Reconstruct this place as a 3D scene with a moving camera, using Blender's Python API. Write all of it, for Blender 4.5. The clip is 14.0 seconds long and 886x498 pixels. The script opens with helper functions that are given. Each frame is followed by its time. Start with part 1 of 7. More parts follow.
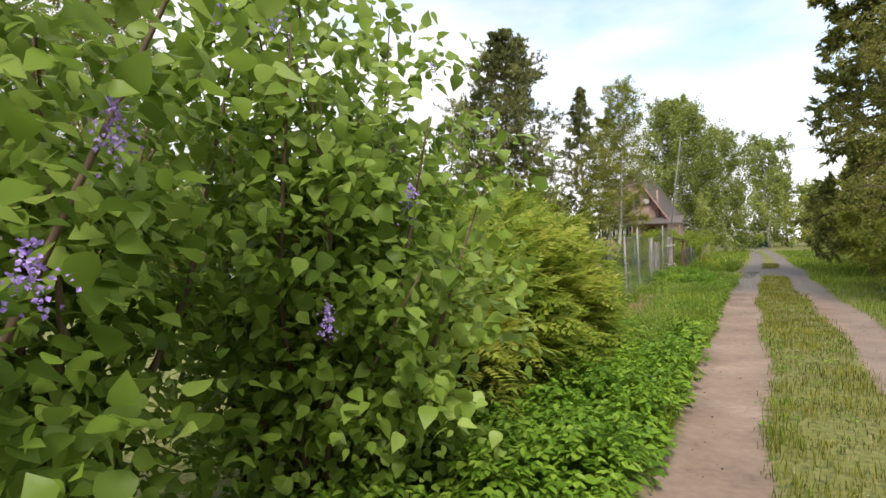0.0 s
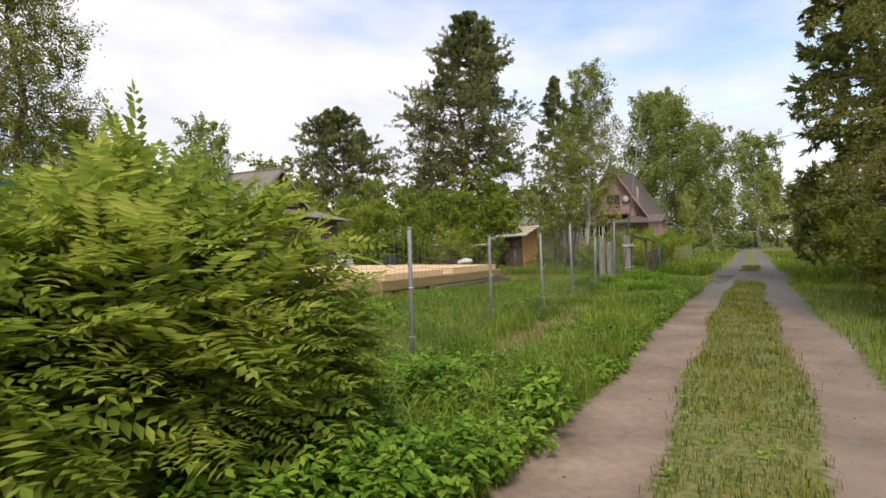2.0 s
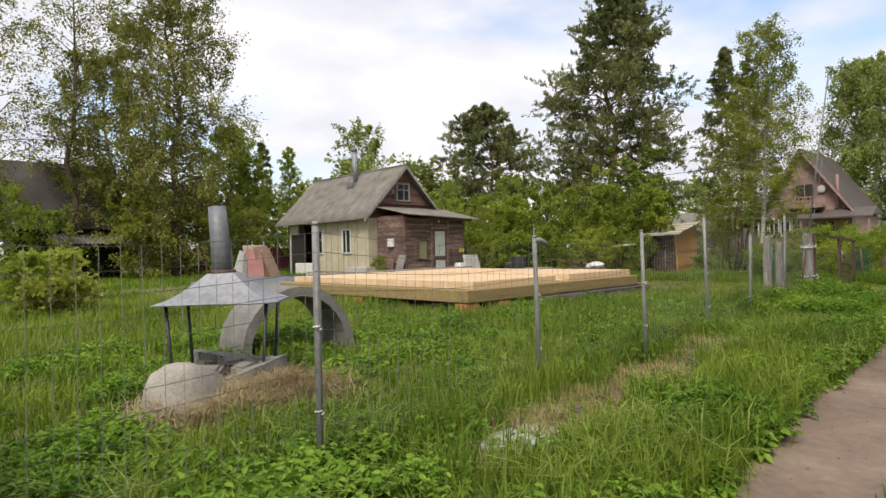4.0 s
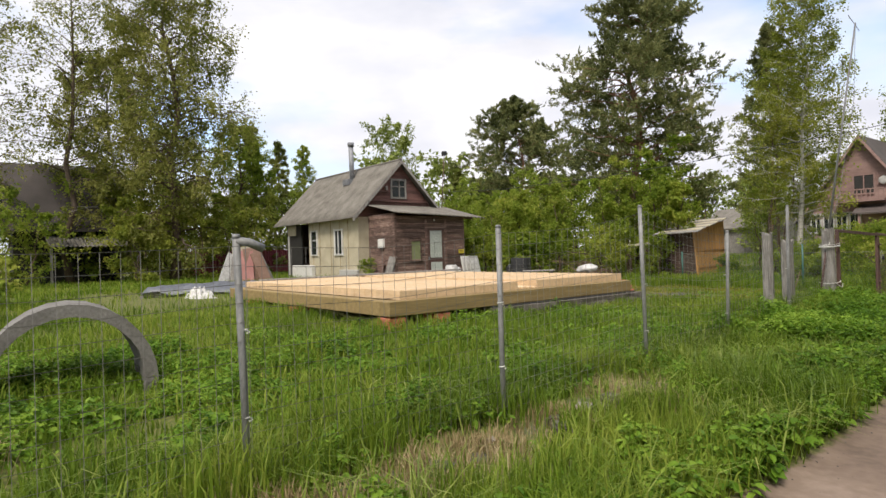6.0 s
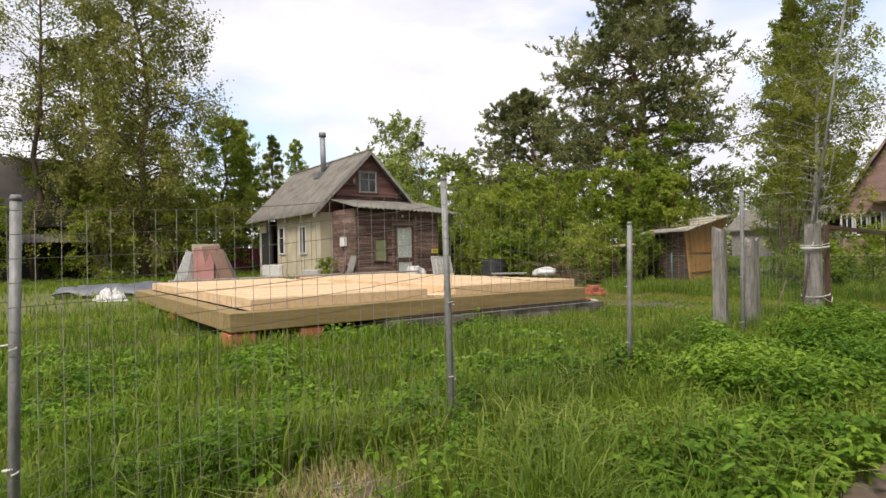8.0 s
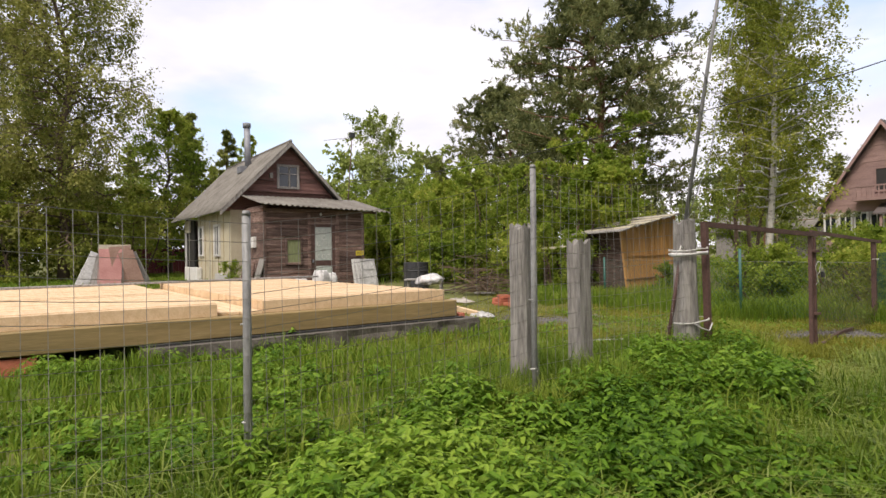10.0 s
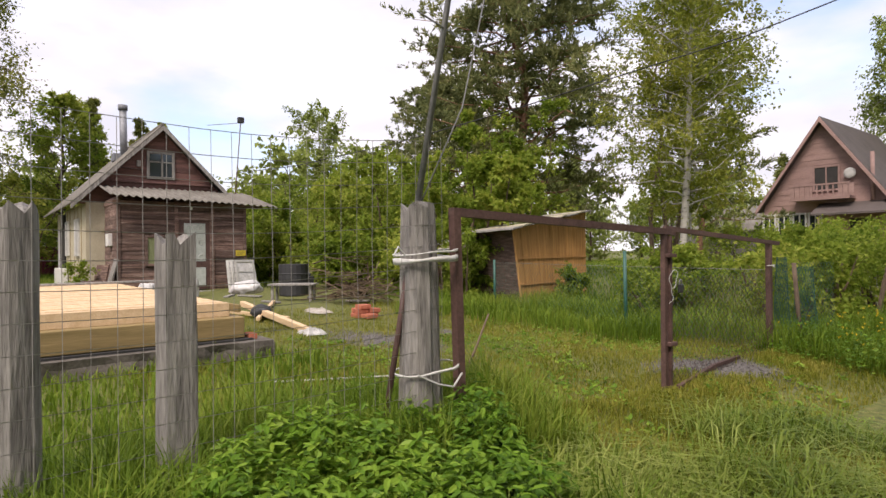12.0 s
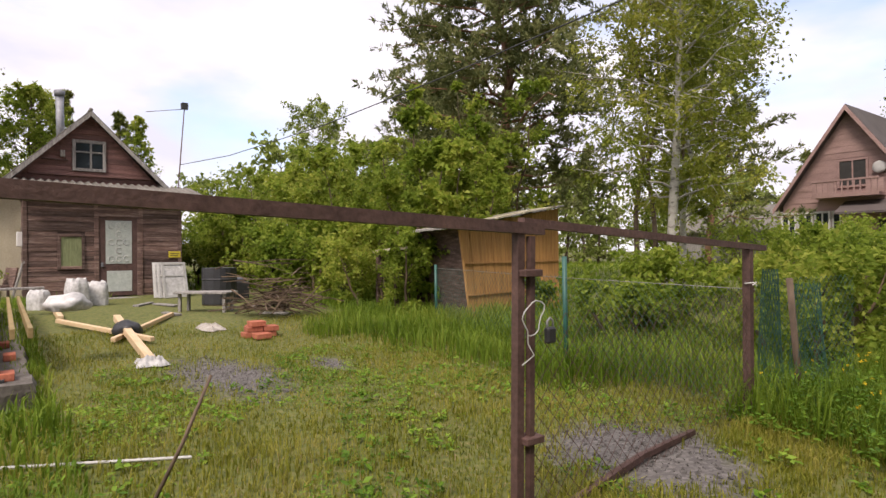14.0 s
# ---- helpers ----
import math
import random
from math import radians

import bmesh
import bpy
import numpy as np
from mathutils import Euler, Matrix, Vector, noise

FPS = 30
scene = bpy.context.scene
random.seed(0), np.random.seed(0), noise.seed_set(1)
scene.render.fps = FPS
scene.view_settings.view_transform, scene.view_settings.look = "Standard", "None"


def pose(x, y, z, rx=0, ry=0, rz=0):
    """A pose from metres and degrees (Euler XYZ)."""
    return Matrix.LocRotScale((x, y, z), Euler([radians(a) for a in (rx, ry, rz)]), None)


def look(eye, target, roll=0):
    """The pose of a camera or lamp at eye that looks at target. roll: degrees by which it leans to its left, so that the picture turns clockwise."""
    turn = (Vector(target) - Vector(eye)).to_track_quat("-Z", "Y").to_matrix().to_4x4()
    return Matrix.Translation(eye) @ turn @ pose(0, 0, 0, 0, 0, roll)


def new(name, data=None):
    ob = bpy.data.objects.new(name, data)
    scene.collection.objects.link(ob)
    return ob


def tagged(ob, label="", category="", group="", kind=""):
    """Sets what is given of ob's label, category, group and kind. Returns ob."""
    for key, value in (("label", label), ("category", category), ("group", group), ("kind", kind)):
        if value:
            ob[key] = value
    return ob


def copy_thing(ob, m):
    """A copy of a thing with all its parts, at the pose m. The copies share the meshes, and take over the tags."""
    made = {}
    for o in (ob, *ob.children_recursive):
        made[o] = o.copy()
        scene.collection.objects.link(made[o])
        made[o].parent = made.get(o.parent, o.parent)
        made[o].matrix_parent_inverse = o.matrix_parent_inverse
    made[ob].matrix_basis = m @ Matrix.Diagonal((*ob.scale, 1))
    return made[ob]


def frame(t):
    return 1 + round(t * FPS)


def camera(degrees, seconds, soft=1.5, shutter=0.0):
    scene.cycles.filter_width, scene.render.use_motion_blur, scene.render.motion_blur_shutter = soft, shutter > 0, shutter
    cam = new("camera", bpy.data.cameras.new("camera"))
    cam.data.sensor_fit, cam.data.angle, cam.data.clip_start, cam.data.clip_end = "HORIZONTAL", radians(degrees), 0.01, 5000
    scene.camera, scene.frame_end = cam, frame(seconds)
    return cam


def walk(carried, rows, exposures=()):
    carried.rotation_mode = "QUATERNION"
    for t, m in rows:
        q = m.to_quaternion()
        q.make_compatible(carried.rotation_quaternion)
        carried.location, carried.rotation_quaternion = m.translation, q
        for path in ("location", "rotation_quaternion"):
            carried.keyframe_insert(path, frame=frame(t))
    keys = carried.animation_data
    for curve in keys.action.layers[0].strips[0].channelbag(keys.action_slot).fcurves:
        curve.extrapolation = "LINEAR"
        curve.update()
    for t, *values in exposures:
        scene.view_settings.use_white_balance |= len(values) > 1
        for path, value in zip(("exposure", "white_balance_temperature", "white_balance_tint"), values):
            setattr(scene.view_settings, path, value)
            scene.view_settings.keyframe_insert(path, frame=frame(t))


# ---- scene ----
cam = camera(73.4, 14.0, soft=1.5)
PATH = [
    (0, (1.033, -0.953, 1.545), (0.004, 0.762, 1.537), -1.5),
    (0.5, (1.259, 0.027, 1.567), (0.277, 1.769, 1.555), -1.5),
    (1, (1.387, 1.044, 1.573), (0.402, 2.784, 1.561), -1.5),
    (1.5, (1.465, 2.068, 1.532), (0.473, 3.805, 1.523), -1.5),
    (2, (1.502, 3.133, 1.478), (0.486, 4.855, 1.469), -1.4),
    (2.5, (1.422, 4.046, 1.46), (0.365, 5.744, 1.454), -1.3),
    (3, (1.341, 4.886, 1.5), (0.135, 6.481, 1.496), -1.5),
    (3.5, (1.306, 5.712, 1.514), (-0.037, 7.194, 1.514), -1.5),
    (4, (1.156, 6.646, 1.498), (-0.293, 8.024, 1.501), -1.4),
    (6.5, (1.093, 11.091, 1.467), (-0.487, 12.317, 1.473), -1.6),
    (7, (0.927, 12.015, 1.417), (-0.677, 13.21, 1.423), -1.4),
    (9.5, (0.44, 16.66, 1.39), (-1.196, 17.811, 1.402), -1.1),
    (10, (0.332, 17.68, 1.4), (-1.302, 18.833, 1.413), -1.0),
    (10.5, (0.332, 18.557, 1.42), (-1.264, 19.762, 1.433), -1.0),
    (11, (0.226, 19.445, 1.418), (-1.356, 20.669, 1.43), -0.8),
    (11.5, (0.036, 20.248, 1.404), (-1.524, 21.499, 1.416), -0.7),
    (12, (-0.224, 21.098, 1.393), (-1.79, 22.342, 1.404), -0.7),
    (12.5, (-0.453, 21.877, 1.395), (-2.024, 23.115, 1.407), -0.6),
    (13, (-0.731, 22.662, 1.394), (-2.327, 23.868, 1.408), -0.5),
    (13.5, (-0.902, 23.369, 1.419), (-2.499, 24.573, 1.434), -0.6),
    (14, (-1.131, 24.088, 1.444), (-2.737, 25.279, 1.455), -0.5),
]
walk(cam, [(t, look(eye, target, roll)) for t, eye, target, roll in PATH],
     exposures=[(0.0, 0.78, 6500, 12), (0.5, 0.69, 6500, 12), (1.0, 0.53, 6500, 12), (1.6, 0.39, 6500, 12), (4.0, 0.36, 6500, 11), (9.0, 0.45, 6550, 14), (14.0, 0.5, 6600, 20)])

# world: broken bright cloud over a pale blue sky
SUN_EL, SUN_AZ = 52.0, 150.0
world = bpy.data.worlds.new("sky")
scene.world = world
world.use_nodes = True
wn, wl = world.node_tree.nodes, world.node_tree.links
wn.clear()
w_out = wn.new("ShaderNodeOutputWorld")
w_bg = wn.new("ShaderNodeBackground")
w_sky = wn.new("ShaderNodeTexSky")
w_sky.sky_type, w_sky.sun_disc = "NISHITA", False
w_sky.sun_elevation, w_sky.sun_rotation = radians(SUN_EL), radians(SUN_AZ)
w_co = wn.new("ShaderNodeTexCoord")
w_map = wn.new("ShaderNodeMapping")
w_map.inputs["Location"].default_value = (0.35, 0.9, 0.75)
w_map.inputs["Scale"].default_value = (1.0, 1.0, 2.6)
w_noise = wn.new("ShaderNodeTexNoise")
w_noise.inputs["Scale"].default_value, w_noise.inputs["Detail"].default_value = 1.5, 6.0
w_noise.inputs["Roughness"].default_value = 0.5
w_ramp = wn.new("ShaderNodeValToRGB")
w_ramp.color_ramp.elements[0].position, w_ramp.color_ramp.elements[1].position = 0.30, 0.45
w_shade = wn.new("ShaderNodeTexNoise")
w_shade.inputs["Scale"].default_value, w_shade.inputs["Detail"].default_value = 3.2, 5.0
w_cloud = wn.new("ShaderNodeValToRGB")
w_cloud.color_ramp.elements[0].position, w_cloud.color_ramp.elements[0].color = 0.36, (0.62, 0.635, 0.70, 1)
w_cloud.color_ramp.elements[1].position, w_cloud.color_ramp.elements[1].color = 0.60, (0.82, 0.815, 0.835, 1)
w_scale = wn.new("ShaderNodeVectorMath")
w_scale.operation = "SCALE"
w_scale.inputs["Scale"].default_value = 0.19
w_mix = wn.new("ShaderNodeMix")
w_mix.data_type = "RGBA"
wl.new(w_co.outputs["Generated"], w_map.inputs["Vector"])
wl.new(w_map.outputs["Vector"], w_noise.inputs["Vector"])
wl.new(w_map.outputs["Vector"], w_shade.inputs["Vector"])
wl.new(w_noise.outputs["Fac"], w_ramp.inputs["Fac"])
wl.new(w_shade.outputs["Fac"], w_cloud.inputs["Fac"])
wl.new(w_sky.outputs["Color"], w_scale.inputs[0])
wl.new(w_ramp.outputs["Color"], w_mix.inputs["Factor"])
wl.new(w_scale.outputs["Vector"], w_mix.inputs["A"])
wl.new(w_cloud.outputs["Color"], w_mix.inputs["B"])
wl.new(w_mix.outputs["Result"], w_bg.inputs["Color"])
w_bg.inputs["Strength"].default_value = 1.0
wl.new(w_bg.outputs["Background"], w_out.inputs["Surface"])

sun = new("sun", bpy.data.lights.new("sun", "SUN"))
sun.data.energy, sun.data.angle, sun.data.color = 3.0, radians(20), (1.0, 0.93, 0.8)
sun.matrix_world = look((0, 0, 30), (math.sin(radians(SUN_AZ)) * -30 * math.cos(radians(SUN_EL)) / 1, math.cos(radians(SUN_AZ)) * -30 * math.cos(radians(SUN_EL)), 30 - 30 * math.sin(radians(SUN_EL))))

# ---- materials ----


def material(name, rough=0.8, metal=0.0):
    m = bpy.data.materials.new(name)
    m.use_nodes = True
    b = m.node_tree.nodes["Principled BSDF"]
    b.inputs["Roughness"].default_value, b.inputs["Metallic"].default_value = rough, metal
    return m, m.node_tree.nodes, m.node_tree.links, b


def ramp(nodes, stops):
    r = nodes.new("ShaderNodeValToRGB")
    e = r.color_ramp.elements
    while len(e) < len(stops):
        e.new(0.5)
    for k, (p, c) in enumerate(stops):
        e[k].position, e[k].color = p, (*c, 1)
    return r


def grained(name, stops, scale=6.0, stretch=(1, 1, 1), rough=0.8, metal=0.0, bump=0.3, fine=40.0, vary=0.25, rust=None):
    """Two scales of variation: broad stains and fine grain, with relief; alike pieces differ by a random shade."""
    m, n, l, b = material(name, rough, metal)
    co = n.new("ShaderNodeTexCoord")
    mp = n.new("ShaderNodeMapping")
    mp.inputs["Scale"].default_value = stretch
    l.new(co.outputs["Object"], mp.inputs["Vector"])
    a = n.new("ShaderNodeTexNoise")
    a.inputs["Scale"].default_value, a.inputs["Detail"].default_value = scale, 6.0
    f = n.new("ShaderNodeTexNoise")
    f.inputs["Scale"].default_value, f.inputs["Detail"].default_value = fine, 4.0
    l.new(mp.outputs["Vector"], a.inputs["Vector"])
    l.new(mp.outputs["Vector"], f.inputs["Vector"])
    mx = n.new("ShaderNodeMix")
    mx.inputs["Factor"].default_value = 0.45
    l.new(a.outputs["Fac"], mx.inputs["A"])
    l.new(f.outputs["Fac"], mx.inputs["B"])
    r = ramp(n, stops)
    l.new(mx.outputs["Result"], r.inputs["Fac"])
    info = n.new("ShaderNodeObjectInfo")
    hs = n.new("ShaderNodeHueSaturation")
    rng = n.new("ShaderNodeMapRange")
    rng.inputs["To Min"].default_value, rng.inputs["To Max"].default_value = 1 - vary, 1 + vary
    l.new(info.outputs["Random"], rng.inputs["Value"])
    l.new(rng.outputs["Result"], hs.inputs["Value"])
    l.new(r.outputs["Color"], hs.inputs["Color"])
    l.new(hs.outputs["Color"], b.inputs["Base Color"])
    bp = n.new("ShaderNodeBump")
    bp.inputs["Strength"].default_value, bp.inputs["Distance"].default_value = bump, 0.01
    l.new(f.outputs["Fac"], bp.inputs["Height"])
    l.new(bp.outputs["Normal"], b.inputs["Normal"])
    return m


def leafy(name, dark, mid, light, rough=0.5, through_light=0.35, patch=0.35):
    """Leaves: each one has its own shade, and whole sprays differ softly; some light comes through them."""
    m, n, l, b = material(name, rough)
    b.inputs["Specular IOR Level"].default_value = 0.15
    geo = n.new("ShaderNodeNewGeometry")
    co = n.new("ShaderNodeTexCoord")
    no = n.new("ShaderNodeTexNoise")
    no.inputs["Scale"].default_value, no.inputs["Detail"].default_value = patch, 3.0
    l.new(geo.outputs["Position"], no.inputs["Vector"])
    wide = n.new("ShaderNodeMapRange")
    wide.inputs["From Min"].default_value, wide.inputs["From Max"].default_value = 0.32, 0.68
    l.new(no.outputs["Fac"], wide.inputs["Value"])
    mx = n.new("ShaderNodeMix")
    mx.inputs["Factor"].default_value = 0.5
    l.new(geo.outputs["Random Per Island"], mx.inputs["A"])
    l.new(wide.outputs["Result"], mx.inputs["B"])
    r = ramp(n, [(0.12, dark), (0.5, mid), (0.9, light)])
    l.new(mx.outputs["Result"], r.inputs["Fac"])
    l.new(r.outputs["Color"], b.inputs["Base Color"])
    tl = n.new("ShaderNodeBsdfTranslucent")
    l.new(r.outputs["Color"], tl.inputs["Color"])
    sh = n.new("ShaderNodeMixShader")
    sh.inputs["Fac"].default_value = through_light
    out = n["Material Output"]
    l.new(b.outputs["BSDF"], sh.inputs[1])
    l.new(tl.outputs["BSDF"], sh.inputs[2])
    l.new(sh.outputs["Shader"], out.inputs["Surface"])
    return m


M_GRASS = leafy("grass_blades", (0.0684, 0.121, 0.0113), (0.145, 0.225, 0.021), (0.273, 0.316, 0.0524), 0.5, 0.4, 0.5)
M_LODGED = leafy("pale_long_grass", (0.09, 0.15, 0.02), (0.19, 0.26, 0.04), (0.36, 0.4, 0.11), 0.4, 0.4, 0.9)
M_LAWN = leafy("short_grass", (0.102, 0.122, 0.013), (0.205, 0.215, 0.025), (0.35, 0.3, 0.073), 0.6, 0.35, 0.8)
M_WORN = leafy("worn_grass", (0.055, 0.07, 0.01), (0.115, 0.125, 0.018), (0.21, 0.185, 0.05), 0.65, 0.35, 1.1)
M_DRY = leafy("dry_grass", (0.22, 0.16, 0.08), (0.36, 0.28, 0.15), (0.5, 0.42, 0.26), 0.7, 0.3, 1.0)
M_WEED = leafy("weed_leaves", (0.053, 0.124, 0.012), (0.135, 0.25, 0.022), (0.275, 0.39, 0.05), 0.45, 0.38, 0.7)
M_LILAC = leafy("lilac_leaves", (0.0769, 0.132, 0.0194), (0.182, 0.276, 0.0396), (0.346, 0.446, 0.114), 0.35, 0.5, 0.9)
M_SORB = leafy("pinnate_leaves", (0.105, 0.18, 0.022), (0.275, 0.355, 0.052), (0.52, 0.52, 0.11), 0.55, 0.6, 0.8)
M_BIRCH = leafy("birch_leaves", (0.114, 0.157, 0.0242), (0.24, 0.28, 0.0396), (0.408, 0.403, 0.077), 0.45, 0.5, 0.4)
M_BIRCH2 = leafy("hanging_birch_leaves", (0.115, 0.14, 0.03), (0.235, 0.25, 0.058), (0.41, 0.39, 0.12), 0.5, 0.5, 0.35)
M_BUSH = leafy("bush_leaves", (0.115, 0.185, 0.022), (0.25, 0.33, 0.042), (0.44, 0.46, 0.088), 0.5, 0.6, 0.45)
M_PINE = leafy("pine_needles", (0.075, 0.095, 0.036), (0.165, 0.185, 0.068), (0.3, 0.3, 0.12), 0.6, 0.35, 0.5)
M_SPRUCE = leafy("spruce_needles", (0.085, 0.11, 0.03), (0.19, 0.215, 0.055), (0.35, 0.355, 0.1), 0.6, 0.35, 0.5)
M_FAR = leafy("far_leaves", (0.132, 0.174, 0.04), (0.24, 0.292, 0.07), (0.36, 0.41, 0.12), 0.6, 0.45, 0.1)
M_FLOWER = leafy("lilac_flowers", (0.25, 0.16, 0.5), (0.4, 0.28, 0.68), (0.6, 0.48, 0.85), 0.6, 0.3, 2.0)
M_YELLOW = leafy("yellow_petals", (0.6, 0.42, 0.02), (0.7, 0.5, 0.03), (0.8, 0.62, 0.06), 0.6, 0.3, 2.0)
M_BARK = grained("bark", [(0.3, (0.05, 0.035, 0.025)), (0.7, (0.17, 0.12, 0.085))], 5, (1, 1, 0.3), 0.9, 0, 0.8, 30)
M_PBARK = grained("pine_bark", [(0.3, (0.08, 0.045, 0.03)), (0.7, (0.3, 0.16, 0.09))], 3, (1, 1, 0.4), 0.9, 0, 0.8, 20)
M_BBARK = grained("birch_bark", [(0.34, (0.05, 0.045, 0.04)), (0.45, (0.42, 0.4, 0.36)), (0.7, (0.62, 0.6, 0.55))], 4, (1, 1, 2.5), 0.8, 0, 0.4, 12)
M_TWIG = grained("twigs", [(0.3, (0.06, 0.04, 0.025)), (0.7, (0.16, 0.11, 0.07))], 8, (1, 1, 0.5), 0.9)
M_GREYWOOD = grained("weathered_grey_wood", [(0.28, (0.06, 0.055, 0.05)), (0.5, (0.23, 0.215, 0.2)), (0.75, (0.42, 0.4, 0.37))], 9, (2.2, 2.2, 0.25), 0.9, 0, 0.9, 34, 0.12)
M_LOG = grained("dark_old_boards", [(0.32, (0.027, 0.017, 0.014)), (0.52, (0.14, 0.084, 0.068)), (0.72, (0.34, 0.26, 0.22))], 4, (1, 0.3, 5), 0.9, 0, 0.9, 26, 0.45)
M_GABLE = grained("red_brown_boards", [(0.3, (0.07, 0.035, 0.03)), (0.6, (0.17, 0.085, 0.072)), (0.8, (0.3, 0.2, 0.18))], 3, (1, 0.35, 4), 0.85, 0, 0.5, 22, 0.2)
M_CREAM = grained("cream_panel", [(0.25, (0.3, 0.26, 0.18)), (0.6, (0.47, 0.42, 0.31)), (0.8, (0.55, 0.51, 0.4))], 2, (1, 1, 1), 0.8, 0, 0.2, 25, 0.04)
M_DECK = grained("fresh_pine_boards", [(0.3, (0.5, 0.34, 0.19)), (0.6, (0.65, 0.48, 0.3)), (0.8, (0.74, 0.59, 0.4))], 2.2, (0.5, 5, 5), 0.7, 0, 0.25, 12, 0.08)
M_BEAM = grained("yellow_timber", [(0.3, (0.17, 0.12, 0.045)), (0.6, (0.28, 0.2, 0.085)), (0.8, (0.38, 0.29, 0.15))], 2.2, (4, 0.4, 5), 0.75, 0, 0.25, 12, 0.08)
M_SLATE = grained("grey_fibre_cement", [(0.3, (0.075, 0.066, 0.055)), (0.55, (0.155, 0.143, 0.125)), (0.8, (0.25, 0.235, 0.21))], 2.0, (1, 1, 1), 0.95, 0, 0.4, 30, 0.12)
M_CONC = grained("rough_concrete", [(0.3, (0.11, 0.1, 0.09)), (0.6, (0.21, 0.2, 0.185)), (0.8, (0.32, 0.3, 0.28))], 3, (1, 1, 1), 0.95, 0, 0.8, 30, 0.12)
M_GALV = grained("galvanised_steel", [(0.3, (0.13, 0.13, 0.13)), (0.6, (0.25, 0.25, 0.248)), (0.8, (0.38, 0.38, 0.375))], 6, (1, 1, 0.5), 0.6, 0.15, 0.15, 50, 0.1)
M_WIRE = grained("grey_wire", [(0.3, (0.16, 0.15, 0.14)), (0.7, (0.3, 0.29, 0.28))], 8, (1, 1, 1), 0.6, 0.4, 0.1)
M_RUST = grained("brown_painted_steel", [(0.3, (0.05, 0.025, 0.02)), (0.6, (0.11, 0.06, 0.05)), (0.8, (0.18, 0.1, 0.075))], 5, (1, 1, 1), 0.7, 0.1, 0.4, 40, 0.1)
M_GREENW = grained("green_coated_wire", [(0.3, (0.012, 0.055, 0.045)), (0.7, (0.03, 0.11, 0.088))], 6, (1, 1, 1), 0.5)
M_WHITE = grained("white_paint", [(0.3, (0.4, 0.39, 0.37)), (0.7, (0.6, 0.59, 0.57))], 4, (1, 1, 1), 0.6, 0, 0.1)
M_SACK = grained("white_woven_plastic", [(0.3, (0.3, 0.29, 0.28)), (0.5, (0.5, 0.49, 0.48)), (0.7, (0.66, 0.65, 0.64))], 7, (1, 1, 1), 0.6, 0, 1.0, 18)
M_ORANGE = grained("orange_reed_cladding", [(0.3, (0.3, 0.14, 0.04)), (0.6, (0.5, 0.27, 0.09)), (0.8, (0.62, 0.38, 0.16))], 3, (9, 9, 0.3), 0.8, 0, 0.6, 14, 0.15)
M_PINK = grained("faded_red_siding", [(0.3, (0.2, 0.125, 0.11)), (0.6, (0.3, 0.195, 0.175)), (0.8, (0.38, 0.27, 0.24))], 1.2, (1, 1, 3), 0.8, 0, 0.2, 12, 0.08)
M_BROWNROOF = grained("brown_metal_roof", [(0.3, (0.055, 0.045, 0.042)), (0.7, (0.115, 0.095, 0.088))], 1.2, (1, 1, 1), 0.6, 0.1, 0.2)
M_BRICK = grained("red_brick", [(0.3, (0.3, 0.08, 0.045)), (0.7, (0.5, 0.17, 0.1))], 8, (1, 1, 1), 0.9, 0, 0.6)
# near-black colour that stands in for shade in recesses, openings and an unlit wall
M_SHADE = grained("painted_shade", [(0.3, (0.012, 0.011, 0.01)), (0.7, (0.03, 0.028, 0.026))], 3)
M_BLACK = grained("black_plastic", [(0.3, (0.015, 0.015, 0.017)), (0.7, (0.035, 0.035, 0.037))], 4, (1, 1, 1), 0.5)
M_FOOTING = grained("earthy_concrete", [(0.3, (0.06, 0.05, 0.042)), (0.55, (0.13, 0.115, 0.1)), (0.8, (0.24, 0.22, 0.2))], 4, (1, 1, 1), 0.97, 0, 1.0, 24, 0.15)
M_FELT = grained("roofing_felt", [(0.3, (0.02, 0.02, 0.021)), (0.7, (0.045, 0.044, 0.044))], 5, (1, 1, 1), 0.95, 0, 0.5, 30)
M_TEAL = grained("teal_paint", [(0.3, (0.02, 0.13, 0.115)), (0.7, (0.04, 0.21, 0.18))], 4, (1, 1, 1), 0.6, 0, 0.2, 30)
M_MAROON = grained("maroon_sheet_fence", [(0.3, (0.12, 0.018, 0.025)), (0.7, (0.2, 0.03, 0.045))], 2, (1, 1, 1), 0.5)
M_REDPANEL = grained("faded_red_panel", [(0.3, (0.25, 0.1, 0.09)), (0.7, (0.42, 0.22, 0.2))], 2, (1, 1, 1), 0.7)
M_TARP = grained("blue_grey_tarp", [(0.3, (0.06, 0.065, 0.08)), (0.7, (0.14, 0.15, 0.175))], 4, (1, 1, 1), 0.5, 0, 0.6, 14)
M_LACE = grained("lace_curtain", [(0.3, (0.34, 0.38, 0.34)), (0.7, (0.55, 0.58, 0.54))], 9, (1, 1, 1), 0.8, 0, 0.3, 30)
M_SIGN = grained("yellow_sign", [(0.3, (0.65, 0.5, 0.03)), (0.7, (0.75, 0.6, 0.05))], 4)
M_CURTAIN = grained("green_curtain", [(0.3, (0.1, 0.12, 0.05)), (0.7, (0.22, 0.24, 0.12))], 9, (3, 3, 0.4), 0.8, 0, 0.4, 30)
M_TIN = grained("grey_tin", [(0.3, (0.12, 0.125, 0.14)), (0.6, (0.22, 0.225, 0.245)), (0.8, (0.32, 0.325, 0.345))], 4, (1, 1, 1), 0.6, 0.2, 0.3, 20)

